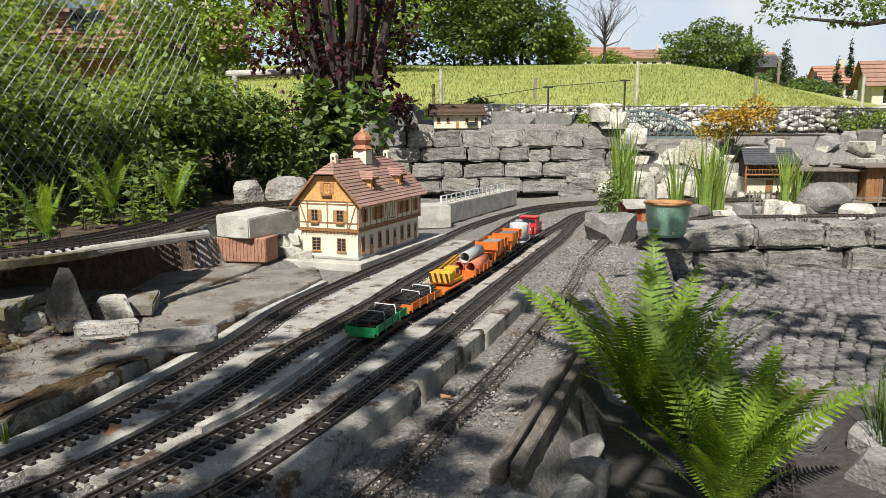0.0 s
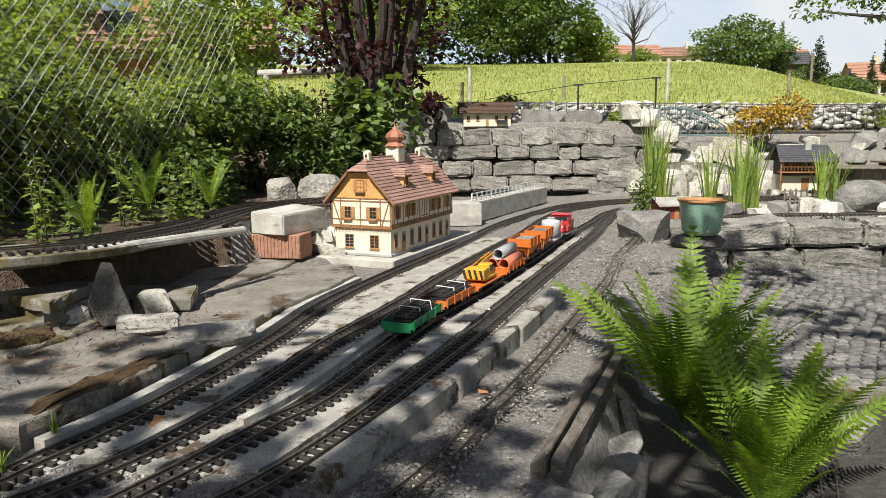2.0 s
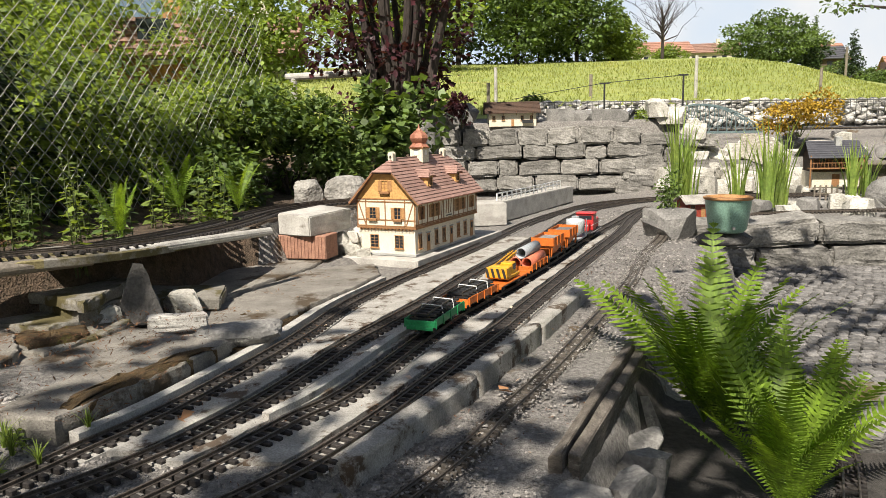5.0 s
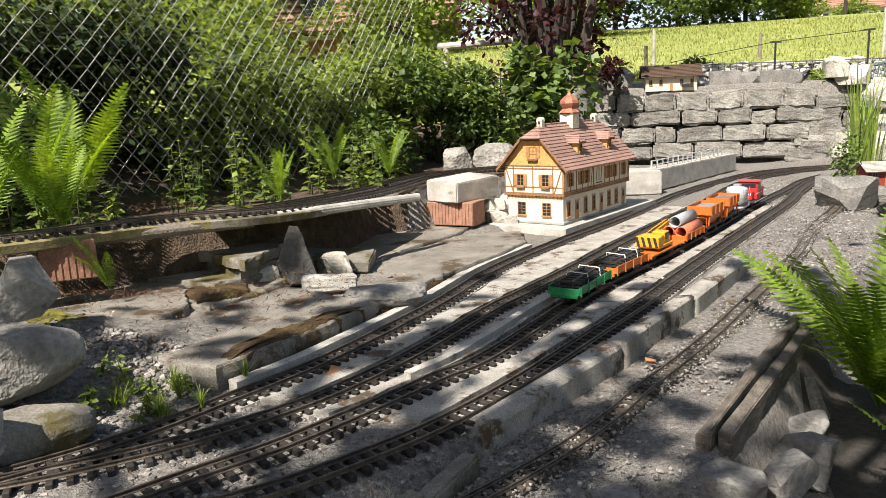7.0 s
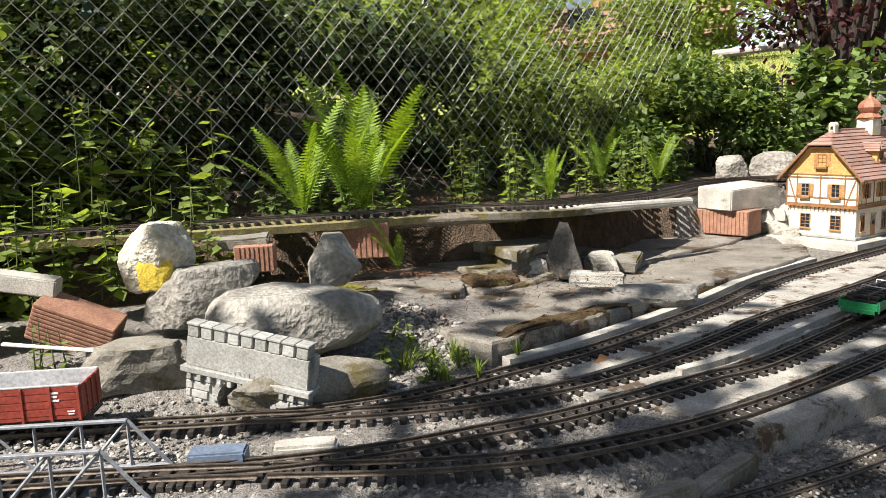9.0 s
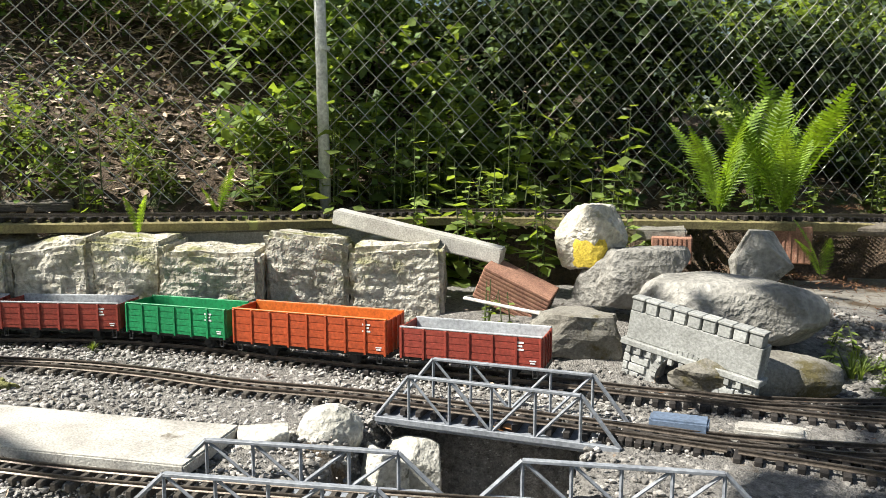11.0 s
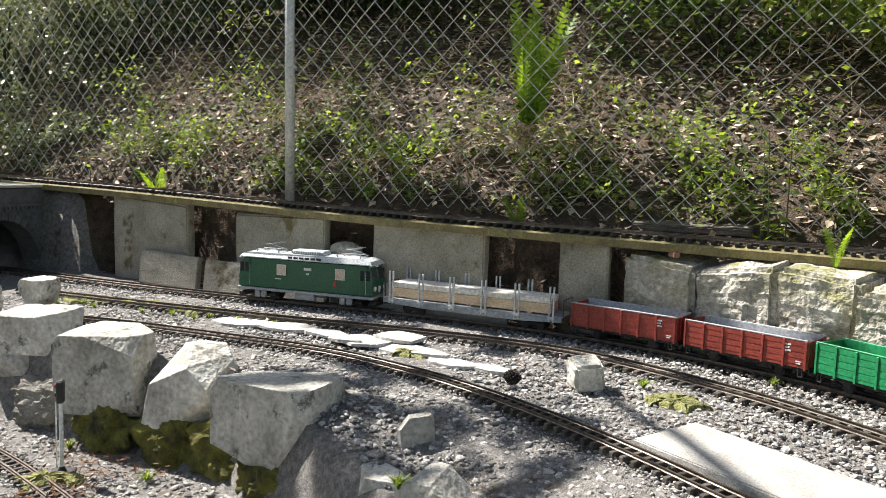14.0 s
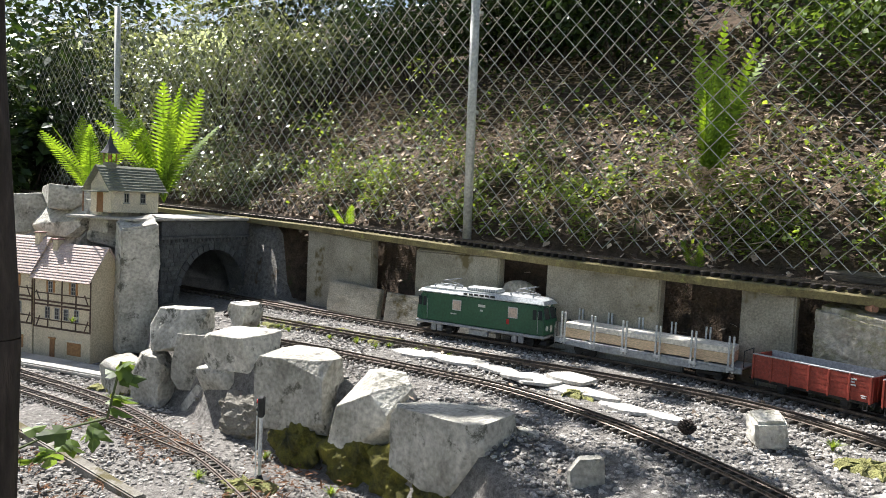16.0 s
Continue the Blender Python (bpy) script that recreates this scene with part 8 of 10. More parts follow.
def frond(L, width, arch, n=22, droop=0.5, twist=0.0):
    """One fern frond along +x rising to +z: a thin rachis with toothed leaflets that shrink to the tip."""
    pts, tans = [], []
    for i in range(n + 1):
        f = i / n
        a = arch * (1 - f * droop * 1.7)
        p = (0, 0) if not pts else (pts[-1][0] + L / n * math.cos(a), pts[-1][1] + L / n * math.sin(a))
        pts.append(p)
        tans.append((math.cos(a), math.sin(a)))
    verts, faces = [], []
    def quad(*ps):
        k = len(verts)
        verts.extend(ps)
        faces.append(tuple(range(k, k + len(ps))))
    step = L / n
    for i in range(n):
        (x0, z0), (x1, z1), (tx, tz) = pts[i], pts[i + 1], tans[i]
        w = 0.0035 * (1 - i / n) + 0.0008
        quad((x0, -w, z0), (x1, -w, z1), (x1, w, z1), (x0, w, z0))
        f = i / n
        if f < 0.12:
            continue
        wl = width * min(1.0, 0.35 + 1.5 * f) * max(0.03, 1 - ((f - 0.42) / 0.60) ** 2 if f > 0.42 else 1.0) ** 0.85
        roll = twist * (0.6 + 0.4 * f)
        for s in (-1, 1):
            m = 6
            sag = rng.uniform(-0.05, 0.16)
            # leaflets leave the stalk sideways, leaning to the tip
            dy, dn = s * math.cos(roll), s * math.sin(roll)
            left, right = [], []
            for j in range(m + 1):
                g = j / m
                along = g * wl * 0.34 + sag * wl * g * g * 0.5
                out = g * wl
                half = step * 0.50 * (1 - g) ** 0.75 * (1.0 if j % 2 == 0 else 0.80) + 0.0006
                up = -sag * wl * g * g
                cx = x0 + tx * along - tz * (dn * out + up)
                cz = z0 + tz * along + tx * (dn * out + up)
                left.append((cx - tx * half, dy * out, cz - tz * half))
                right.append((cx + tx * half, dy * out, cz + tz * half))
            for j in range(m):
                quad(left[j], left[j + 1], right[j + 1], right[j])
    return verts, faces


FRONDS = []
for arch, droop, wd, tw in ((1.34, 0.24, 0.115, 0.0), (1.18, 0.26, 0.118, 0.25), (1.10, 0.22, 0.115, -0.25), (1.48, 0.14, 0.11, 0.0), (1.40, 0.22, 0.115, 0.3), (1.28, 0.24, 0.118, -0.3), (1.14, 0.36, 0.12, 0.0), (1.54, 0.05, 0.075, 0.5), (1.50, 0.07, 0.075, -0.4)):
    v, f = frond(1.0, wd, arch, 31, droop, tw)
    me = raw_mesh("frond", v, f, FERN)
    FRONDS.append(me)


v, f = frond(1.0, 0.05, 0.9, 18, 0.9)
DRY = raw_mesh("frond", v, f, LITTER)


def fern(x, y, z, n, L, label, lo=0, hi=360, upright=0.0, seed=0, dead=False):
    rnd = random.Random(seed + int(x * 100))
    t = thing("fern", pose(x, y, z), label, "fern", "ferns")
    for k in range(n):
        me = FRONDS[rnd.choice((7, 8, 3)) if upright > 1 else rnd.choice((0, 3, 4, 5)) if rnd.random() < upright else rnd.choice((0, 1, 2, 6, 4, 5))]
        a = lo + (hi - lo) * (k + rnd.uniform(0.1, 0.9)) / n
        s = L * rnd.uniform(0.72, 1.08)
        ob = part("frond", me if not dead else DRY, None, t)
        ob.matrix_basis = pose(0, 0, 0, rnd.uniform(-14, 14), rnd.uniform(-10, 8), a) @ Matrix.Diagonal((s, s, s, 1))
    return t


fern(0.66, 2.36, -0.25, 19, 0.64, "large bright green fern beside the timber beam", seed=1, upright=0.4)
fern(0.70, 2.26, -0.25, 18, 0.44, "young bright green fronds inside the large fern", seed=21, upright=0.2)
fern(0.72, 1.84, -0.26, 18, 0.50, "bright green fern in front of the larger one", seed=2, upright=0.2)
fern(0.70, 1.74, -0.26, 14, 0.36, "low bright green fronds at the foot of the ferns", seed=22)
fern(1.02, 2.36, -0.25, 9, 0.36, "bluish green fern behind the large one", seed=3, upright=0.2)
fern(-1.90, 2.05, 0.32, 9, 0.42, "upright fern growing beside the clay block", seed=4, upright=0.6)
fern(-2.10, 2.18, 0.34, 8, 0.52, "tall fern in front of the hedge", seed=5, upright=0.8)
fern(-2.25, 2.55, 0.34, 10, 0.66, "tall fern against the wire fence", seed=6, upright=0.8)
fern(-2.02, 1.86, 0.33, 9, 0.46, "bright arching fern above the clay block", seed=23, upright=0.3)
fern(-1.54, 2.90, 0.31, 7, 0.30, "small yellow-green fern beside the raised track", seed=7, upright=0.7)
fern(-1.72, 3.88, 0.30, 6, 0.34, "small fern near the pale pole", seed=8, upright=0.5)
fern(-1.5, 4.2, 0.28, 6, 0.34, "small fern below the bushes", seed=9)
fern(-3.44, -0.96, 0.60, 12, 0.69, "tall fern standing behind the wire fence", seed=10, upright=1.5)
fern(-3.40, -0.97, 0.60, 22, 0.40, "dead brown fronds below the tall fern", seed=31, dead=True)
fern(-3.80, -4.20, 0.47, 14, 0.74, "sunlit fern behind the chapel", seed=11, upright=0.8)
fern(-3.62, -4.62, 0.46, 12, 0.60, "sunlit fern above the cliff", seed=12, upright=0.6)
fern(-1.72, 2.02, 0.13, 3, 0.26, "fern frond lying beside the grey stone", 200, 330, seed=13)
fern(-3.20, -0.95, 0.30, 2, 0.22, "drooping frond under the plank", -70, 10, seed=14)
fern(-2.86, 0.30, 0.33, 3, 0.20, "low fern at the fence foot", -60, 90, seed=15)
fern(-2.62, -0.0, 0.30, 2, 0.16, "little fern under the plank", -70, 30, seed=16)
fern(-3.66, -2.75, 0.36, 4, 0.26, "fern under the plank near the tunnel", -100, 60, seed=17)


def blades(x, y, z, n, L, w, label, leaf_mat=REED, lean=0.35, name="iris", category="iris"):
    """Sword-shaped leaves in a tuft."""
    t = thing(name, pose(x, y, z), label, category, "water plants" if name == "iris" else "grass")
    verts, faces = [], []
    for k in range(n):
        a, l = rng.random() * 6.28, L * (0.55 + 0.5 * rng.random())
        bend = lean * rng.random()
        c, s = math.cos(a), math.sin(a)
        r0 = 0.10 * L * rng.random()
        q = len(verts)
        for i in range(6):
            f = i / 5
            rr = r0 + bend * l * f * f
            hw = w * (1 - f ** 2) * 0.5 + 0.0006
            px, py, pz = rr * c, rr * s, l * f * (1 - 0.25 * bend * f)
            verts += [(px - s * hw, py + c * hw, pz), (px + s * hw, py - c * hw, pz)]
        for i in range(5):
            b = q + 2 * i
            faces.append((b, b + 1, b + 3, b + 2))
    tagged(part("foliage", raw_mesh("foliage", verts, faces, leaf_mat), None, t), kind="stuff")


for x, y, z, n, L in ((1.36, 5.75, 0.05, 34, 0.85), (1.48, 5.85, 0.05, 26, 0.7), (1.88, 5.95, 0.06, 26, 0.62), (2.12, 6.0, 0.06, 34, 0.82), (2.26, 6.1, 0.06, 24, 0.7), (2.78, 6.05, 0.07, 30, 0.55), (2.92, 6.1, 0.07, 22, 0.5)):
    blades(x, y, z, n, L, 0.020, "tall green iris leaves by the pond")
for k in range(12):
    blades(1.25 + 0.5 * rng.random(), 1.9 + 0.5 * rng.random(), -0.26, 40, 0.26, 0.004, "dark green grass tuft beside the yard", LEAF, 0.7, "grass_tuft", "grass")
for k in range(16):
    blades(-1.32 + 0.3 * rng.random(), 1.38 + 0.3 * rng.random(), 0.0, 26, 0.06, 0.002, "short yellowish grass in the gravel", LEAFL, 0.8, "grass_tuft", "grass")

shrub(1.16, 5.05, 0.06, 0.16, 0.16, 0.26, LEAF, 900, 0.025, "small green shrub beside the track fan", blobs=4)
put_rock("stone", 1.13, 4.98, 0.34, 0.19, -0.02, -13, 351, ROCKD, 0.7, "dark stone at the foot of the small shrub")
shrub(1.62, 8.55, 0.55, 0.22, 0.2, 0.26, LEAFL, 1600, 0.035, "small round light green shrub on the terrace", blobs=5)
shrub(3.36, 8.6, 0.58, 0.52, 0.3, 0.28, LEAFY, 4500, 0.035, "golden yellow heather by the stone fence", "heather", "heather", 7, 8.0)
shrub(-0.84, 6.7, 0.10, 0.50, 0.40, 0.66, LEAF, 2600, 0.085, "dark green ivy with large leaves", "ivy", "ivy", 7, 4.0, ratio=0.42)
shrub(-0.35, 7.9, 0.75, 0.25, 0.25, 0.22, LEAFP, 700, 0.06, "reddish leafy shrub at the tree foot", blobs=4)
shrub(0.62, 10.6, 1.0, 0.3, 0.3, 0.15, LEAF, 500, 0.05, "small weed bush in the meadow", blobs=3)
shrub(5.6, 9.9, 0.6, 0.8, 0.4, 0.22, LEAFL, 2500, 0.04, "low yellow-green plants over the stone fence", blobs=6)


def purple_tree():
    t = thing("purple_tree", pose(-1.02, 8.1, 0.7), "many-stemmed purple-leaved tree behind the stone wall", "tree")
    bm = bmesh.new()
    tips = []
    for k in range(17):
        a = k * 2.4
        r = 0.22 * math.sqrt((k + 1) / 17)
        foot = Vector((r * math.cos(a), r * math.sin(a) * 0.6, 0))
        lean = Vector((math.cos(a) * (0.06 + 0.26 * rng.random()), math.sin(a) * 0.2, 1.0))
        p, rad = foot, 0.055 * (0.6 + 0.6 * rng.random())
        for i in range(6):
            q = p + lean.normalized() * 0.55 + Vector((rng.normal(0, 0.035), rng.normal(0, 0.035), 0))
            rod(p, q, rad, bm, 8, rad * 0.86)
            p, rad = q, rad * 0.86
            if i > 1:
                w = p + Vector((rng.normal(0, 0.35), rng.normal(0, 0.3), 0.3 * rng.random()))
                rod(p, w, rad * 0.4, bm, 5, rad * 0.15)
                tips.append(w)
        tips.append(p)
    part("trunk", bm, BARK, t)
    bl = [(p.x, p.y, p.z, 0.30, 0.28, 0.22) for p in tips] + [(-0.55, -0.15, 0.35, 0.30, 0.25, 0.40), (-0.35, -0.3, 0.12, 0.35, 0.25, 0.22), (0.32, -0.25, 0.18, 0.22, 0.22, 0.2), (-0.75, -0.1, 0.9, 0.3, 0.3, 0.35), (0.45, -0.1, 0.5, 0.2, 0.2, 0.2)] + [(0.75 * math.cos(q * 2.4) * (0.5 + 0.05 * q), 0.4 * math.sin(q * 2.4), 0.55 + 0.075 * q, 0.26, 0.24, 0.22) for q in range(14)]
    c, d, s = leaves_in(bl, 17000, 0.075, gaps=3.0)
    v, f = leaf_data(c, d, s, 0.36)
    part("crown", raw_mesh("crown", v.tolist(), f.tolist(), LEAFP), None, t)


purple_tree()


def far_tree(x, y, h, r, leaf_mat, label, n=2600, size=0.5, conic=False, trunk=0.06):
    z = gz1(x, y)
    t = thing("tree", pose(x, y, z - 0.2), label, "tree", "trees beyond the meadow")
    bm = rod((0, 0, 0), (0, 0, h * 0.75), trunk * h * 0.35, n=8, r2=trunk * h * 0.12)
    bl = []
    for k in range(14):
        a, f = k * 2.4, (k + 0.5) / 14
        q = r * (1.0 - 0.9 * f if conic else math.sin(math.pi * (0.15 + 0.8 * f)))
        zz = h * (0.07 + 0.85 * f)
        p = (q * 0.6 * math.cos(a), q * 0.6 * math.sin(a), zz)
        rod((0, 0, zz * 0.7), p, trunk * h * 0.08, bm, 5, trunk * h * 0.03)
        bl.append((*p, max(q * 0.62, r * 0.15), max(q * 0.62, r * 0.15), h * 0.13))
    part("trunk", bm, BARK, t)
    c, d, s = leaves_in(bl, n, size, gaps=1.2 / size * 0.5)
    v, f = leaf_data(c, d, s, 0.4)
    part("crown", raw_mesh("crown", v.tolist(), f.tolist(), leaf_mat), None, t)


for x, y, top, r, m, lb, n, size in (
        (-3.4, 30, 9.5, 3.0, LEAFL, "light green leafy tree beyond the meadow", 3200, 0.42), (1.2, 40, 10.5, 2.4, LEAF, "large green tree at the meadow edge", 3600, 0.40), (4.6, 43, 10.2, 2.4, LEAF, "dark broad tree at the meadow edge", 3600, 0.40),
        (6.9, 45, 7.6, 1.6, LEAFL, "green tree at the meadow edge", 2600, 0.36), (-7.5, 23, 6.4, 2.6, LEAFL, "sunlit yellow-green maple beyond the fence", 3600, 0.32), (-12.8, 20, 6.4, 2.6, LEAFL, "sunlit light green tree beyond the fence", 3600, 0.32),
        (-15, 24, 9.5, 4, LEAFL, "green tree up the slope", 3000, 0.45), (10.2, 60, 7.6, 1.6, LEAFL, "pale bush at the meadow edge", 1400, 0.34), (26.2, 75, 11.5, 4.6, LEAF, "big rounded tree among the houses", 5200, 0.5), (31.4, 80, 10.4, 2.2, LEAFD, "dark rounded tree among the houses", 2600, 0.45),
        (40.6, 90, 11.0, 1.7, LEAFD, "dark conical tree in the village", 1800, 0.42), (59.0, 110, 13.7, 1.0, LEAFD, "slim dark cypress in the village", 1200, 0.5), (46.8, 90, 9.1, 0.9, LEAFD, "slim dark cypress beside a white house", 1000, 0.42), (48.4, 120, 16.8, 1.1, LEAF, "slim conical poplar behind the rounded tree", 1400, 0.5),
        (19.0, 85, 9.6, 1.9, LEAFL, "low green tree behind the farmhouse", 1500, 0.42), (-2, 44, 12, 4, LEAFD, "dark wood edge tree", 2600, 0.5), (-6, 38, 12, 4, LEAF, "green leafy tree in the wood edge", 2600, 0.5), (37, 78, 6.2, 1.6, LEAF, "green bush among white houses", 1500, 0.36), (2.8, 47, 11.0, 3, LEAF, "leafy tree in the wood edge", 2400, 0.5),
        (46, 66, 4.6, 1.9, LEAF, "round tree at the edge of the village", 1500, 0.36), (56, 128, 10.8, 3, LEAF, "tree behind the village roofs", 1600, 0.5), (-20, 22, 9, 4, LEAFL, "light green tree up the slope", 3000, 0.45), (30.5, 62, 4.9, 1.8, LEAF, "low hedge bush at the meadow corner", 1500, 0.3), (33.5, 100, 9.6, 3.0, LEAF, "broad hedge tree behind the meadow", 2400, 0.45)):
    far_tree(x, y, top - gz1(x, y), r, m, lb, n * 3, size * 0.5, conic="conical" in lb or "cypress" in lb)
# a bare spring tree
bt = thing("bare_tree", pose(11.2, 52, gz1(11.2, 52)), "leafless brown spring tree", "tree")
bm = rod((0, 0, 0), (0, 0, 2.5), 0.12, n=7, r2=0.08)
for k in range(34):
    a, f = k * 2.4, k / 34
    p = Vector((0, 0, 1.2 + 1.6 * f))
    for i in range(4):
        q = p + Vector((math.cos(a) * (0.6 - 0.3 * f), math.sin(a) * (0.6 - 0.3 * f), 0.55)) + Vector(rng.normal(0, 0.15, 3))
        rod(p, q, 0.045 / (i + 1), bm, 4, 0.03 / (i + 1))
        w = q + Vector(rng.normal(0, 0.4, 3))
        rod(q, w, 0.016, bm, 3, 0.006)
        p = q
part("trunk", bm, BARK, bt)


def overhang_tree():
    """The tree at the yard whose limb hangs into the view, and the shade tree by the terrace, with spreading crowns."""
    t = thing("yard_tree", pose(7.0, 9.8, -0.15), "green tree with a long limb over the garden", "tree")
    bm = rod((0, 0, -0.6), (0, 0, 3.2), 0.16, n=10, r2=0.12)
    rod((0, 0, 1.7), (-1.1, -0.4, 2.22), 0.06, bm, 8, 0.04)
    rod((-1.1, -0.4, 2.22), (-1.9, -0.5, 2.10), 0.04, bm, 8, 0.028)
    rod((-1.9, -0.5, 2.10), (-2.9, -0.6, 2.18), 0.028, bm, 8, 0.010)
    part("trunk", bm, BARK, t)
    bl = [(-1.4 - 0.26 * k, -0.5 - 0.03 * k, 2.32 + 0.12 * math.sin(k * 1.7), 0.32, 0.40, 0.17) for k in range(7)] + [(0.2 * k - 0.6, 0.2, 3.0 + 0.2 * k, 0.9, 0.9, 0.6) for k in range(5)]
    c, d, s = leaves_in(bl, 12000, 0.052, gaps=3.0)
    v, f = leaf_data(c, d, s, 0.4)
    part("crown", raw_mesh("crown", v.tolist(), f.tolist(), LEAF), None, t)


overhang_tree()


def shade_tree():
    t = thing("shade_tree", pose(-1.42, -2.24, -0.30), "tall tree with dark trunk, shading the terrace in patches", "tree")
    bm = bmesh.new()
    pts = [Vector((0.03, 0, 0)), Vector((0.01, -0.01, 0.5)), Vector((0.02, -0.05, 1.1)), Vector((0.05, -0.05, 2.0)), Vector((0.1, 0.2, 3.0)), Vector((0.2, 0.5, 3.9))]
    rad = 0.066
    for a, b in zip(pts, pts[1:]):
        rod(a, b, rad, bm, 14, rad * 0.93)
        rad *= 0.93
    tips = []
    for k in range(16):
        a = k * 2.4
        base = pts[4].lerp(pts[5], (k % 5) / 5)
        tip = base + Vector((math.cos(a) * (0.5 + 0.6 * rng.random()) + 0.3, math.sin(a) * (0.5 + 0.6 * rng.random()) + 0.5, 0.35 + 0.7 * rng.random()))
        rod(base, tip, 0.03, bm, 6, 0.008)
        tips.append(tip)
    # added limbs above the view, reaching out to the far shade clumps
    rod(pts[4], (-1.5, -0.9, 3.7), 0.035, bm, 7, 0.02)
    rod((-1.5, -0.9, 3.7), (-2.9, -1.8, 4.0), 0.02, bm, 6, 0.006)
    rod(pts[4], (1.5, 2.2, 3.75), 0.035, bm, 7, 0.02)
    rod((1.5, 2.2, 3.75), (2.9, 3.6, 4.1), 0.02, bm, 6, 0.006)
    rod((1.5, 2.2, 3.75), (3.0, 2.0, 4.1), 0.018, bm, 6, 0.006)
    part("trunk", bm, BARK, t)
    rnd = random.Random(12)
    u = rnd.uniform
    # unseen crown clumps, each placed to drop dappled shade on a chosen patch
    groups = (([(p.x, p.y, p.z, 0.33, 0.33, 0.22) for p in tips[::2]], 330),
              ([(u(-1.95, -1.25), u(-2.1, -1.4), u(3.8, 4.3), u(0.3, 0.45), u(0.3, 0.45), 0.2) for k in range(5)], 90),
              ([(u(-0.5, 1.3), u(-0.1, 1.6), u(3.7, 4.6), u(0.45, 0.7), u(0.45, 0.7), 0.25) for k in range(8)], 360),
              ([(u(1.2, 3.4), u(1.3, 4.0), u(3.7, 4.5), u(0.4, 0.65), u(0.4, 0.65), 0.22) for k in range(11)], 620),
              ([(u(-3.25, -2.55), u(-2.6, -0.9), u(3.8, 4.3), u(0.3, 0.5), u(0.3, 0.5), 0.2) for k in range(8)], 250),
              ([(u(-1.45, -0.5), u(0.5, 1.8), u(3.8, 4.4), u(0.28, 0.45), u(0.28, 0.45), 0.22) for k in range(6)], 60))
    made = [leaves_in(b, n, 0.15, gaps=1.1, shell=0.2) for b, n in groups]
    c, d, s = (np.concatenate([q[k] for q in made]) for k in range(3))
    v, f = leaf_data(c, d, s, 0.42)
    part("crown", raw_mesh("crown", v.tolist(), f.tolist(), LEAF), None, t)
    # ivy shoots with lobed leaves low on the trunk
    inv = Vector((-1.42, -2.24, -0.30))
    stem = [Vector((-1.451, -2.235, -0.072)), Vector((-1.504, -2.131, -0.013)), Vector((-1.551, -2.038, 0.018)), Vector((-1.57, -2.018, 0.151))]
    for a, b in zip(stem, stem[1:]):
        part("ivy_shoot", rod(a - inv, b - inv, 0.003, n=5), STEM, t)
    lobes = [(0.0, 0.0), (0.10, 0.34), (0.42, 0.42), (0.34, 0.18), (0.62, 0.26), (1.0, 0.0), (0.62, -0.26), (0.34, -0.18), (0.42, -0.42), (0.10, -0.34)]
    for k in range(26):
        f = rnd.random()
        at = stem[0].lerp(stem[2], f) if k < 17 else stem[2].lerp(stem[3], rnd.random())
        if k < 17:
            at = at + Vector((u(-0.03, 0.03), u(-0.05, 0.03), u(-0.06, 0.03)))
        z = u(0.040, 0.072)
        own = bmesh.new()
        mid = own.verts.new((0.4, 0, 0.06))
        ring = [own.verts.new((a, b, -0.25 * abs(b))) for a, b in lobes]
        for q in range(len(ring)):
            own.faces.new((mid, ring[q], ring[(q + 1) % len(ring)]))
        ob = part("ivy_leaf", own, LEAF, t)
        ob.matrix_basis = pose(*(at - inv), u(-50, 50), u(-20, 60), u(0, 360)) @ Matrix.Diagonal((z, z, z, 1))


shade_tree()


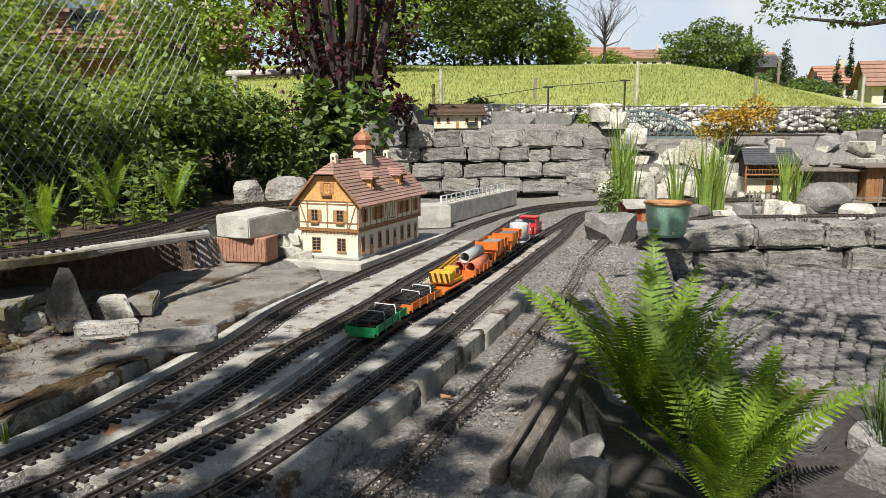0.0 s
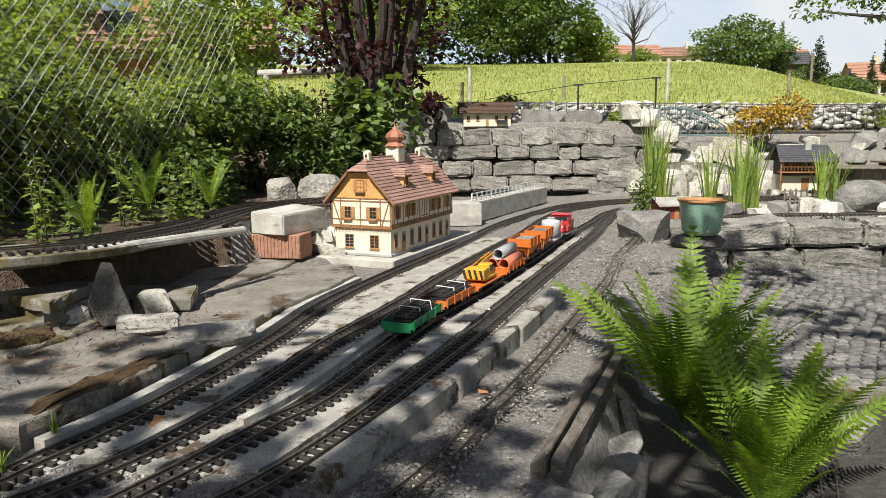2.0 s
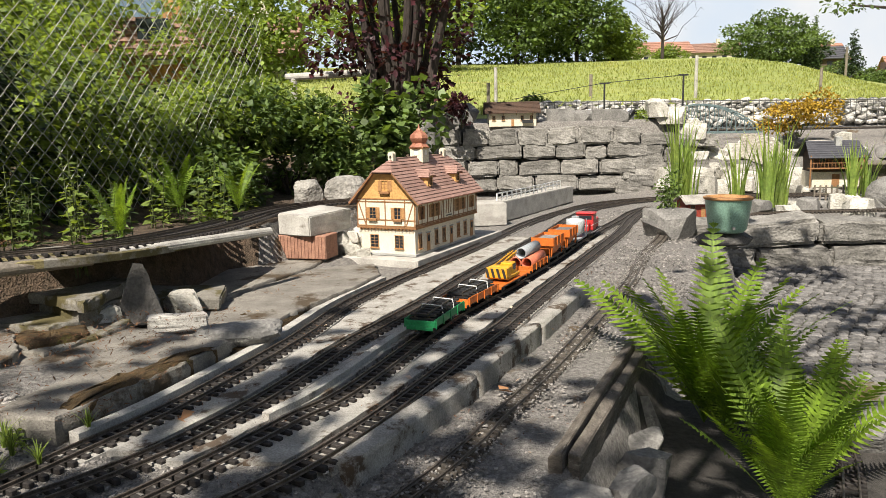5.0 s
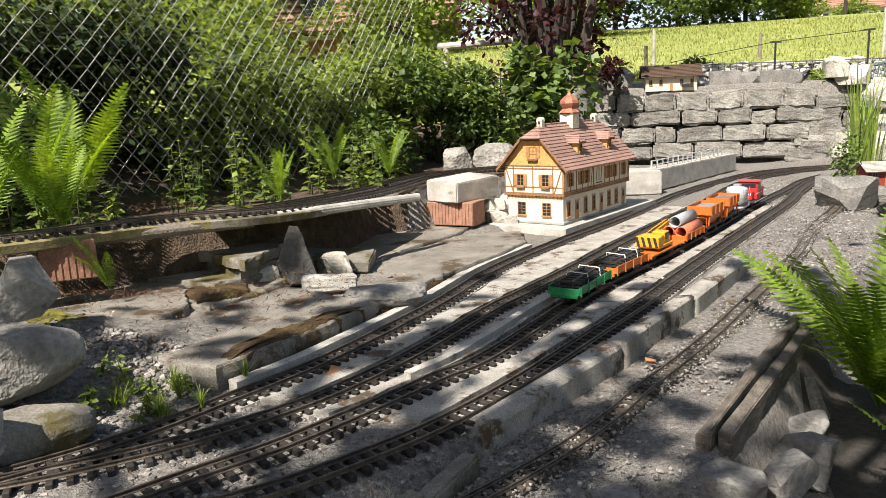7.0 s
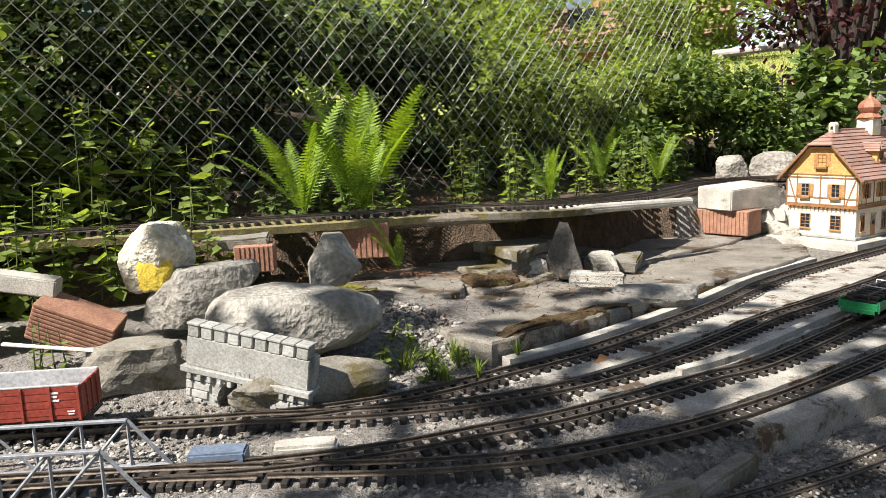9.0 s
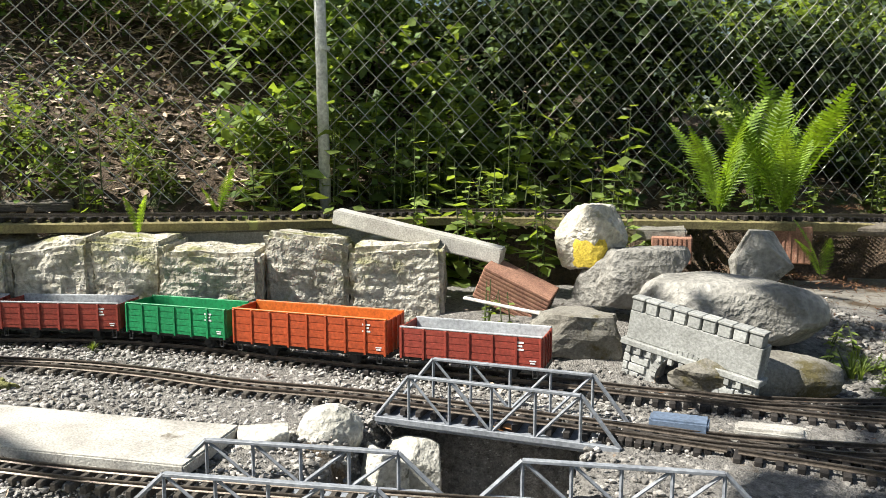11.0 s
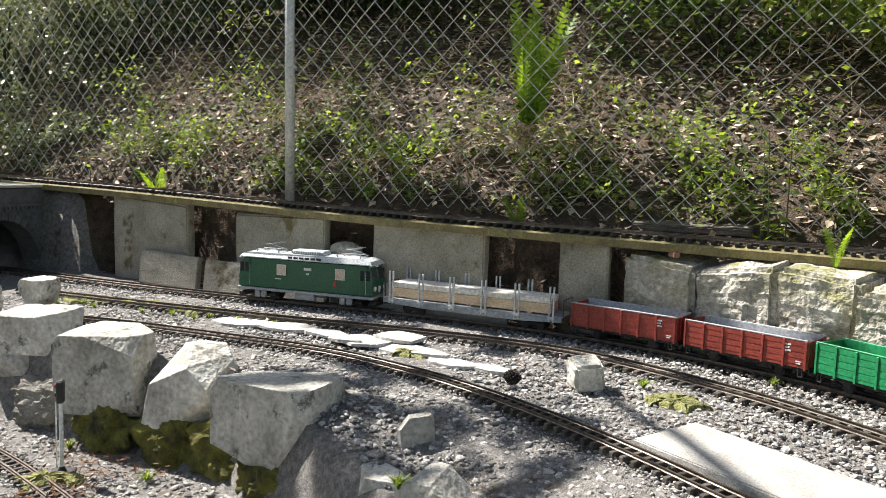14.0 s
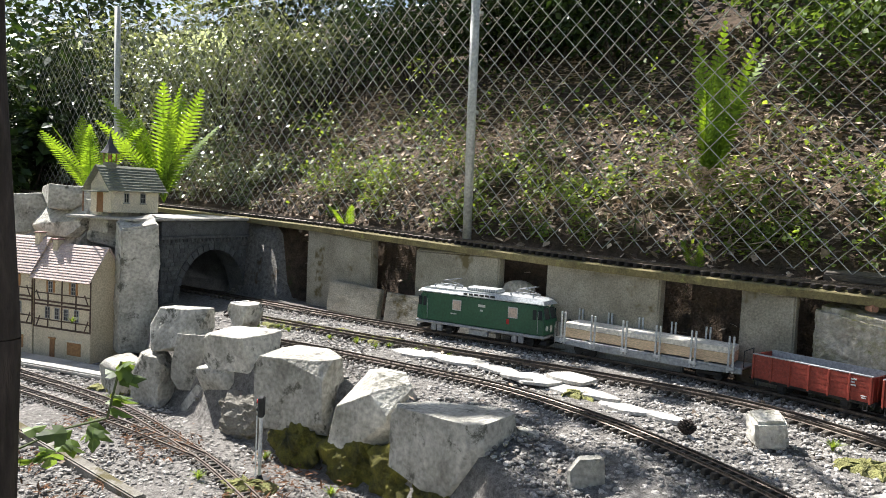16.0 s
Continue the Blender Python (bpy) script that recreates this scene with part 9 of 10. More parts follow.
# ---- wire fence ----
def wire_fence():
    t = thing("wire_fence", Matrix(), "galvanised chain-link fence with steel posts along the bank", "fence")
    ys = np.linspace(-7.4, 5.6, 800)
    xs = line(ys, FENCE)
    d = np.concatenate(([0], np.cumsum(np.hypot(np.diff(xs), np.diff(ys)))))
    at = lambda s: (np.interp(s, d, xs), np.interp(s, d, ys))
    a, H = 0.046, 1.25
    rows = int(H / a)
    n = int(d[-1] / a)
    P, Q = [], []
    for k in range(n):
        s0, s1 = k * a, (k + 1) * a
        (x0, y0), (x1, y1) = at(s0), at(s1)
        zb = line(y0, BANK_Z) + 0.05
        wob = 0.006 * math.sin(k * 0.7)
        for i in range(rows):
            p = (x0, y0) if (i + k) % 2 == 0 else (x1, y1)
            q = (x1, y1) if (i + k) % 2 == 0 else (x0, y0)
            P.append((p[0] + wob, p[1], zb + i * a)), Q.append((q[0] + wob, q[1], zb + (i + 1) * a))
    P, Q = np.array(P), np.array(Q)
    dr = unit(Q - P)
    u = unit(np.cross(dr, np.array((0.96, -0.25, 0.0))))
    w = np.cross(dr, u)
    r = 0.0021
    ring = [np.cos(q) * u + np.sin(q) * w for q in (0, 2.094, 4.189)]
    V = np.stack([P + r * o for o in ring] + [Q + r * o for o in ring], 1).reshape(-1, 3)
    k = np.arange(len(P))[:, None] * 6
    F = np.concatenate([k + np.array(q) for q in ((0, 1, 4, 3), (1, 2, 5, 4), (2, 0, 3, 5))], 1).reshape(-1, 4)
    me = raw_mesh("wire_mesh", V.tolist(), F.tolist(), WIRE)
    part("wire_mesh", me, None, t)
    for y in (-7.6, -5.25, -2.01, 0.69):
        x = float(line(y, FENCE))
        z = float(line(y, BANK_Z))
        p = part("post", rod((x + 0.022, y, z - 0.1), (x + 0.022 + (0.02 if y < 0 else -0.02), y - 0.01, z + 1.42), 0.021, n=16), GALV, t, smooth=True)
        part("clip", rod((x + 0.022, y, z + 0.60), (x + 0.022, y, z + 0.615), 0.024, n=16), GALV, p)
        part("clip", rod((x + 0.022, y, z + 1.05), (x + 0.022, y, z + 1.065), 0.024, n=16), GALV, p)
    for h in (1.28,):
        path = np.stack((xs[::16], ys[::16], line(ys[::16], BANK_Z) + h), 1)
        part("tension_wire", sweep(path, ((-0.0015, 0), (0, 0.0015), (0.0015, 0), (0, -0.0015))), WIRE, t)


wire_fence()


def fence_creeper(name, n, y0, y1, top, size, material, label, cut):
    """Leaves of creepers and weeds crowding behind the wire."""
    y = y0 + (y1 - y0) * rng.random(n)
    b = rng.random(n) ** 1.5 * 0.45 + 0.03
    x = line(y, FENCE) - b
    z0 = ground_z(x, y)
    g = np.array([noise.noise((p * 2.2, 0.0, 4.0)) + 0.6 * noise.noise((p * 7, q * 4, 1.0)) for p, q in zip(y, b)])
    z = z0 + top * rng.random(n) ** 1.3 * np.clip(0.55 + 1.2 * g, 0.12, 1.3)
    k = np.array([noise.noise((p * 5, q * 5, 9.0)) for p, q in zip(y, z)]) > cut
    c = np.stack((x, y, z), 1)[k]
    d = unit(np.stack((0.7 + rng.normal(0, 0.7, len(c)), rng.normal(0, 0.8, len(c)), -0.1 + rng.normal(0, 0.5, len(c))), 1))
    v, f = leaf_data(c, d, size * (0.5 + rng.random(len(c))), 0.38, 0.2)
    ob = new(name, raw_mesh(name, v.tolist(), f.tolist(), material))
    return tagged(ob, label, "undergrowth", kind="stuff")


fence_creeper("fence_creeper", 6500, 3.3, 5.4, 0.75, 0.05, LEAFL, "light green creepers and weeds crowding the wire fence", -0.05)
# dark leaf colour stands in for the shade behind the wire
fence_creeper("fence_ivy", 7500, 1.6, 5.4, 0.95, 0.045, LEAFSHADE, "green ivy and brambles behind the wire fence", -0.1)
fence_creeper("fence_weeds", 4800, 0.4, 1.85, 1.0, 0.05, LEAFL, "light green leafy stems growing through the wire fence", -0.05)
fence_creeper("fence_vine", 2500, 0.4, 1.7, 0.95, 0.05, LEAF, "green vine leaves behind the wire fence", -0.1)
fence_creeper("bank_brambles", 15000, -3.4, 0.2, 0.60, 0.021, LEAFL, "thin pale green brambles behind the wire fence", 0.02)
# the sunlight on these leaves is put into their pale colour
fence_creeper("sunlit_box_leaves", 16000, -7.0, -3.6, 1.1, 0.026, LEAFSUN, "small box leaves behind the wire fence, sunlight put into their colour", -0.05)

# leafy bushes that close the gap before the railing
for x, y, z, r, h, m, n, size, lb in (
        (-1.95, 5.2, 0.22, 0.50, 0.85, LEAF, 5500, 0.055, "tall grey-green nettles and bush by the railing"), (-1.62, 5.75, 0.20, 0.42, 0.80, LEAF, 5000, 0.055, "leafy bush before the garden railing"),
        (-1.30, 6.05, 0.20, 0.36, 0.70, LEAF, 4000, 0.06, "green bush before the garden railing"), (-2.3, 5.9, 0.25, 0.55, 1.0, LEAFL, 4500, 0.055, "loose tall bush beside the garden railing"),
        (-1.75, 4.75, 0.22, 0.40, 0.42, LEAF, 4000, 0.05, "low leafy bush above the raised track")):
    shrub(x, y, z, r, r, h * 0.66, m, n, size, lb, group="bank shrubs")


# ---- background: pot, stone fence, meadow posts, houses ----
GLAZE = mat("sea green glaze", (0.26, 0.42, 0.33), (0.20, 0.35, 0.27), 6, 0.28, bump=0.03)
pot = thing("flower_pot", pose(1.40, 4.62, 0.065), "sea green glazed flower pot with brown rim", "flower pot")
bm = lathe(((0.095, 0.0), (0.112, 0.02), (0.128, 0.12), (0.136, 0.195), (0.140, 0.20), (0.132, 0.202), (0.124, 0.185), (0.118, 0.17)), 40)
part("bowl", bm, GLAZE, pot, smooth=True)
bm = lathe(((0.139, 0.198), (0.147, 0.204), (0.147, 0.214), (0.136, 0.216), (0.130, 0.205), (0.129, 0.196)), 40)
part("rim", bm, SHUTTER, pot, "brown glazed rim", smooth=True)
part("soil", rod((0, 0, 0.16), (0, 0, 0.185), 0.122, n=30), SOIL, pot)
part("drain", rod((0, -0.13, 0.035), (0, -0.108, 0.035), 0.009, n=10), PALE, pot)
put_rock("stone", 1.40, 4.66, 0.36, 0.085, -0.02, 10, 360, SLATED, 0.8, "flat dark stone carrying the flower pot", rough=0.06, flat=0.8)


def block_wall(name, label, x0, y0, x1, y1, z0, z1, courses, mean, seed, material, depth=0.3, rough=0.02):
    """A dry wall of big uneven blocks; every block is a part."""
    rnd = random.Random(seed)
    t = thing(name, Matrix(), label, "stone wall")
    L = math.hypot(x1 - x0, y1 - y0)
    ang = math.degrees(math.atan2(y1 - y0, x1 - x0))
    M = pose(x0, y0, 0, 0, 0, ang)
    z = z0
    for c in range(courses):
        h = (z1 - z0) / courses * rnd.uniform(0.85, 1.15)
        if c == courses - 1:
            h = z1 - z
        s = -rnd.uniform(0, mean * 0.6)
        while s < L:
            w = mean * rnd.uniform(0.6, 1.45)
            bm = hewn((w * rnd.uniform(0.95, 0.985), depth, h * rnd.uniform(0.93, 1.02)), rnd.randrange(9999), rough, min(h, w) * 0.13, 6)
            ob = part("block", bm, material, t, smooth=False)
            ob.matrix_basis = M @ pose(s + w / 2, depth / 2 + rnd.uniform(-0.04, 0.03) + c * 0.010, z + rnd.uniform(-0.006, 0.006), rnd.uniform(-3, 3), rnd.uniform(-3, 3), rnd.uniform(-4, 4))
            s += w
        z += h
    return t


block_wall("terrace_wall", "tall dry wall of large grey limestone blocks behind the station", -0.72, 8.10, 1.45, 8.16, 0.04, 0.72, 4, 0.36, 11, WALLS, 0.34, 0.013)
block_wall("rock_garden_wall", "low uneven end of the dry stone wall", 1.42, 8.14, 3.1, 8.3, -0.02, 0.34, 2, 0.36, 14, WALLS, 0.3, 0.014)
block_wall("stepped_wall", "stepped end of the tall dry stone wall", 1.42, 8.24, 2.0, 8.28, 0.30, 0.62, 2, 0.32, 15, WALLS, 0.3, 0.014)
block_wall("yard_wall", "low wall of big grey slabs between yard and pond", 1.15, 5.02, 4.4, 5.22, -0.27, 0.070, 2, 0.42, 12, WALLS, 0.28, 0.018)
for k, (x, y, w, h, z) in enumerate(((-0.62, 8.35, 0.45, 0.3, 0.72), (-0.36, 8.60, 0.34, 0.26, 0.75), (-0.75, 7.95, 0.3, 0.35, 0.45), (0.72, 8.75, 0.36, 0.16, 0.76), (1.0, 8.7, 0.4, 0.14, 0.76), (1.3, 8.6, 0.4, 0.16, 0.74), (-0.42, 8.28, 0.3, 0.16, 0.76))):
    put_rock("stone", x, y, w, h, z, 33 * k, 370 + k, ROCKD, 0.8, "dark lichened boulder on the terrace")
for k in range(80):
    x, y = 1.75 + 1.9 * rng.random(), 7.95 + 0.8 * rng.random()
    w = 0.14 + 0.22 * rng.random()
    put_rock("stone", x, y, w, w * 0.6, gz1(x, y) - 0.03 + 0.05 * rng.random(), 360 * rng.random(), 3800 + k, ROCK, 0.8, "pale tumbled stone of the rock garden", "rock garden", sub=3)
for k in range(46):
    x, y = 3.3 + 3.0 * rng.random(), 7.3 + 2.2 * rng.random()
    w = 0.14 + 0.26 * rng.random()
    put_rock("stone", x, y, w, w * 0.5, gz1(x, y) - 0.02, 360 * rng.random(), 5200 + k, ROCK if k % 3 else ROCKD, 0.8, "grey stone of the rock garden slope", "rock garden", sub=3)
put_rock("stone", 2.87, 8.35, 0.42, 0.32, 0.28, -19, 415, HEWN, 0.7, "large nearly white stone in the rock garden", "rock garden", 0.08)
for k in range(30):
    x, y = 1.75 + 2.6 * rng.random(), 5.6 + 0.7 * rng.random()
    w = 0.08 + 0.16 * rng.random()
    put_rock("stone", x, y, w, w * 0.55, gz1(x, y) - 0.01, 360 * rng.random(), 450 + k, ROCKD if k % 3 else ROCK, 0.8, "flat stone on the pond edge", "pond edge stones", sub=2)
put_rock("stone", 3.05, 5.95, 0.42, 0.24, 0.06, 0, 490, ROCKD, 0.7, "brown rounded boulder by the pond", rough=0.06, flat=0.85)


FENCEST = mat("pale fence stones", (0.62, 0.60, 0.56), (0.34, 0.33, 0.30), 9, 0.9, bump=0.8, grain=60, depth=0.01, vary=0.3)


def stone_fence():
    t = thing("stone_fence", Matrix(), "long low fence of grey rods filled with pale stacked stones", "stone fence")
    rnd = random.Random(5)
    shapes = []
    for k in range(10):
        me = mesh_of("fence_stone", rock((0.17, 0.12, 0.06), 500 + k, 0.12, 2, 0.6, 5))
        me.materials.append(FENCEST)
        shapes.append(me)
    n = 0
    for row in range(6):
        x = 0.45
        while x < 6.4 and n < 300:
            y = 9.985 + 0.01 * row
            zt = 0.74 + row * 0.052 - 0.012 * (x - 0.4)
            ob = part("fence_stone", shapes[rnd.randrange(10)], None, t)
            s = rnd.uniform(0.75, 1.2)
            ob.matrix_basis = pose(x, y + rnd.uniform(-0.03, 0.03), zt, rnd.uniform(-12, 12), rnd.uniform(-25, 25), rnd.uniform(0, 360)) @ Matrix.Diagonal((s, s, s, 1))
            x += 0.125 * s + 0.008
            n += 1
    part("core", box(0.4, 6.5, 10.04, 10.14, 0.55, 0.98, 0.01), ROCKD, t)
    for i in range(88):
        x = 0.42 + i * 0.070
        part("bar", rod((x, 9.93, 0.66 - 0.012 * x), (x, 9.93, 1.06 - 0.014 * x), 0.0038, n=4), IRON, t)
    for z in (0.70, 1.04):
        part("rail", rod((0.4, 9.93, z), (6.5, 9.93, z - 0.08), 0.007, n=6), IRON, t)


stone_fence()
pf = thing("garden_railing", Matrix(), "dark metal garden railing beside the purple tree", "railing")
for i in range(22):
    part("bar", rod((-2.3 + i * 0.07, 8.6, 0.25), (-2.3 + i * 0.07, 8.6, 1.05), 0.006, n=4), BLACK, pf)
for z in (0.45, 0.95):
    part("rail", rod((-2.3, 8.6, z), (-0.8, 8.6, z), 0.008, n=5), BLACK, pf)
pi_ = thing("pipe_rail", Matrix(), "grey horizontal pipe rail behind the leafy bushes", "pipe")
part("pipe", rod((-2.6, 9.4, 1.40), (-1.5, 9.2, 1.42), 0.045, n=12), PALE, pi_)
part("post", rod((-2.5, 9.38, 0.2), (-2.5, 9.38, 1.40), 0.04, n=10), PALE, pi_)


def telegraph(x, y, z, h):
    t = thing("telegraph_pole", pose(x, y, z), "thin dark model telegraph pole with cross arm", "telegraph pole", "telegraph poles")
    part("pole", rod((0, 0, 0), (0, 0, h), 0.012, n=6), BLACK, t)
    part("cross_arm", box(-0.06, 0.06, -0.008, 0.008, h - 0.02, h), BLACK, t)


telegraph(1.33, 9.4, 0.72, 0.52)
telegraph(2.32, 9.6, 0.75, 0.58)
wires = thing("telegraph_wire", Matrix(), "thin sagging wire between the model poles", "wire")
part("wire", rod((0.2, 9.3, 1.06), (1.33, 9.4, 1.235), 0.004, rod((1.33, 9.4, 1.235), (2.32, 9.6, 1.32), 0.004, n=4), 4), BLACK, wires)
for x, y, h in ((0.02, 12.4, 0.62), (1.62, 13.0, 0.45), (3.25, 12.6, 0.72), (8.1, 14.6, 0.7), (-0.1, 12.0, 0.4), (6.2, 15.0, 0.5)):
    f = thing("fence_post", pose(x, y, gz1(x, y) - 0.05), "pale wooden meadow fence post", "post", "meadow posts")
    part("post", rod((0, 0, 0), (0, 0, h), 0.028, n=7), PALE if h > 0.6 else WOOD, f)
up_ = thing("utility_pole", pose(26.6, 60, gz1(26.6, 60)), "grey wooden utility pole beyond the meadow", "utility pole")
part("pole", rod((0, 0, 0), (0, 0, 2.3), 0.10, n=8), WOOD, up_)


def far_house(x, y, z, L, W, H, R, deg, label, wall, roofm):
    t = thing("house", pose(x, y, z, 0, 0, deg), label, "house", "village houses")
    body = part("wall", box(0, L, 0, W, -3, H), wall, t)
    for xx in (0, L):
        part("gable", prism([(0, H), (W, H), (W / 2, R)], xx - 0.05, xx + 0.05, axis="x"), wall, t)
    for y0 in (-0.7, W + 0.7):
        z0 = H - 0.7 * (R - H) / (W / 2)
        roof_slope((-0.8, y0, z0), (L + 0.8, y0, z0), (L + 0.8, W / 2, R), (-0.8, W / 2, R), 6, roofm, t, 0.15)
    for s in range(2 if H > 4 else 1):
        for i in range(int(L / 2.2)):
            w = part("window", box(1.0 + i * 2.2, 2.0 + i * 2.2, -0.04, 0.02, 0.8 + s * 2.7, 2.1 + s * 2.7), PANE, body)
            part("frame", box(0.9 + i * 2.2, 2.1 + i * 2.2, -0.08, -0.03, 0.65 + s * 2.7, 0.8 + s * 2.7), WHITE, w)
    part("chimney", box(L * 0.6, L * 0.6 + 0.7, W * 0.4, W * 0.5, H, R + 0.9), wall, t)


ROOFR = mat("faded red roof tiles", (0.4, 0.215, 0.15), (0.29, 0.155, 0.11), 0.6, 0.8, bump=0.2, grain=8)
ROOFB = mat("brown roof tiles", (0.30, 0.18, 0.13), (0.22, 0.13, 0.10), 0.6, 0.8, bump=0.2, grain=8)
BARN = mat("orange brown barn boards", (0.48, 0.24, 0.10), (0.34, 0.17, 0.08), 0.5, 0.8, bump=0.3, grain=6)
HWALL = mat("cream house render", (0.6, 0.55, 0.43), (0.5, 0.46, 0.36), 0.4, 0.85, bump=0.05, grain=20)
DARKB = mat("dark brown timber wall", (0.10, 0.07, 0.05), (0.06, 0.042, 0.03), 0.6, 0.85, bump=0.2, grain=10)
for x, y, L, W, top, deg, lb, wall, roofm in (
        (29.5, 170, 13.5, 10, 18.9, 3, "low farmhouse with faded red roof", HWALL, ROOFR), (45.0, 182, 11.5, 9, 19.4, -6, "brown roofed house among bare trees", HWALL, ROOFB),
        (70.9, 170, 5, 6, 17.5, 12, "narrow house with reddish roof in the village", HWALL, ROOFR), (59.6, 150, 6, 6, 14.8, -8, "grey roofed house at the meadow edge", DARKB, SLATE),
        (55.2, 110, 4.6, 5, 9.6, -8, "cream yellow house with pale red roof", HWALL, ROOFR), (38.6, 80, 3.4, 3, 5.7, 24, "dark timber chalet in the village", DARKB, SLATE),
        (42.6, 75, 6.2, 5, 7.3, -14, "cream house with brown roof and balconies", HWALL, ROOFB),
        (-12.4, 24, 2.6, 2.4, 4.6, 8, "orange timber barn seen through the trees", BARN, ROOFB), (-10.0, 26.5, 2.4, 2.2, 4.9, 8, "small whitewashed outbuilding with brown roof", HWALL, ROOFB)):
    z = gz1(x, y)
    far_house(x, y, z, L, W, (top - z) * 0.58, top - z, deg, lb, wall, roofm)

# the hazy sky low over the horizon, far behind the hills
bd_ = raw_mesh("backdrop", [(-260.0, 640.0, 20.0), (640.0, 560.0, 20.0), (640.0, 560.0, 330.0), (-260.0, 640.0, 330.0)], [(0, 1, 2, 3)], GALV)
hz = bpy.data.materials.new("hazy bright sky")
hz.use_nodes = True
hn, hl = hz.node_tree.nodes, hz.node_tree.links
hn.remove(hn["Principled BSDF"])
em = hn.new("ShaderNodeEmission")
em.inputs[1].default_value = 0.56
hp = hn.new("ShaderNodeTexNoise")
hp.inputs["Scale"].default_value, hp.inputs["Detail"].default_value = 0.006, 5
hr = hn.new("ShaderNodeValToRGB")
hr.color_ramp.elements[0].position, hr.color_ramp.elements[1].position = 0.4, 0.65
hr.color_ramp.elements[0].color, hr.color_ramp.elements[1].color = (0.66, 0.82, 1.0, 1), (0.95, 0.98, 1.0, 1)
hl.new(hn.new("ShaderNodeNewGeometry").outputs["Position"], hp.inputs["Vector"])
hl.new(hp.outputs[0], hr.inputs[0]), hl.new(hr.outputs[0], em.inputs[0]), hl.new(em.outputs[0], hn["Material Output"].inputs[0])
bd_.materials.clear()
bd_.materials.append(hz)
tagged(new("backdrop", bd_), "pale blue hazy summer sky behind the hills", "sky", kind="structure")


# ---- loose ground cover ----
def pebble_shapes(n=8):
    out = []
    for k in range(n):
        bm = bmesh.new()
        bmesh.ops.create_icosphere(bm, subdivisions=1, radius=1.0)
        rnd = random.Random(k)
        for v in bm.verts:
            v.co = Vector((v.co.x * rnd.uniform(0.8, 1.2), v.co.y * rnd.uniform(0.6, 0.9), v.co.z * rnd.uniform(0.45, 0.7))) * rnd.uniform(0.8, 1.15)
        bm.verts.ensure_lookup_table()
        out.append((np.array([tuple(v.co) for v in bm.verts]), np.array([[v.index for v in f.verts] for f in bm.faces])))
        bm.free()
    return out


PEB = pebble_shapes()


def pebbles(name, pts, lo, hi, material, label, sink=0.25):
    V, F, base = [], [], 0
    n = len(pts)
    sz = lo + (hi - lo) * rng.random(n) ** 2.2
    zz = ground_z(pts[:, 0], pts[:, 1])
    for k in range(n):
        v, f = PEB[k % 8]
        a = rng.random() * 6.28
        tl = rng.normal(0, 0.35)
        c, s = math.cos(a), math.sin(a)
        w = v * sz[k]
        x, y, z = w[:, 0], w[:, 1] * math.cos(tl) - w[:, 2] * math.sin(tl), w[:, 1] * math.sin(tl) + w[:, 2] * math.cos(tl)
        V.append(np.stack((pts[k, 0] + x * c - y * s, pts[k, 1] + x * s + y * c, zz[k] + z + sz[k] * sink), 1))
        F.append(f + base)
        base += len(v)
    me = raw_mesh(name, np.concatenate(V).tolist(), np.concatenate(F).tolist(), material)
    ob = new(name, me)
    return tagged(ob, label, "gravel", kind="stuff")


def scatter(n, box_, keep):
    p = np.stack((box_[0] + (box_[1] - box_[0]) * rng.random(n), box_[2] + (box_[3] - box_[2]) * rng.random(n)), 1)
    return p[keep(p[:, 0], p[:, 1])]


def clear_of(paths, r):
    allp = np.concatenate([PATHS[k][::3, :2] for k in paths])
    def test(x, y):
        ok = np.ones(len(x), bool)
        for i in range(0, len(x), 4000):
            d = (x[i:i + 4000, None] - allp[None, :, 0]) ** 2 + (y[i:i + 4000, None] - allp[None, :, 1]) ** 2
            ok[i:i + 4000] = d.min(1) > r * r
        return ok
    return test


away = clear_of(["T1", "T2", "T3", "T4", "T5", "INNER", "THIRD"], 0.036)
pebbles("gravel_curve", scatter(44000, (-3.3, -1.25, -3.0, 0.8), lambda x, y: (x > line(y, BANK_EDGE) + 0.05) & away(x, y) & ((x < line(y, LOW_EDGE) - 0.02) | (y > -0.9))), 0.0035, 0.011, STONES, "loose grey and brown gravel inside the curve")
def along_track(keys, n, half, top=0.75):
    """Places along the tracks, between and beside the rails."""
    allp = np.concatenate([PATHS[k][:, :2] for k in keys])
    p = allp[rng.integers(0, len(allp), n)] + rng.uniform(-half, half, (n, 2))
    return p[(p[:, 1] < top) & (p[:, 1] > -3.3)]


pebbles("gravel_between_sleepers", along_track(("T1", "INNER", "THIRD"), 46000, 0.05), 0.0028, 0.0050, STONES, "small gravel filling the track between the sleepers", 2.0)
pebbles("gravel_on_terrace_track", along_track(("LOWER", "LOWER2"), 7000, 0.05), 0.0028, 0.005, STONES, "small gravel on the terrace track", 2.4)
pebbles("gravel_on_narrow_track", along_track(("T5",), 9000, 0.05, 4.6), 0.0028, 0.0055, STONED, "small dark gravel on the narrow track", 3.6)
pebbles("gravel_ballast", scatter(9000, (-1.9, -0.2, 0.3, 1.75), lambda x, y: away(x, y) & (y > line(x, NEAR_Y))), 0.003, 0.010, STONED, "dark ballast between the tracks")
pebbles("gravel_shelf", scatter(15000, (-0.5, 1.2, 1.1, 4.6), lambda x, y: (x > line(y, KERB_X) + 0.02) & (x < line(y, BEAM_X) + 0.02) & away(x, y)), 0.003, 0.009, STONED, "fine dark grey gravel beside the kerb")
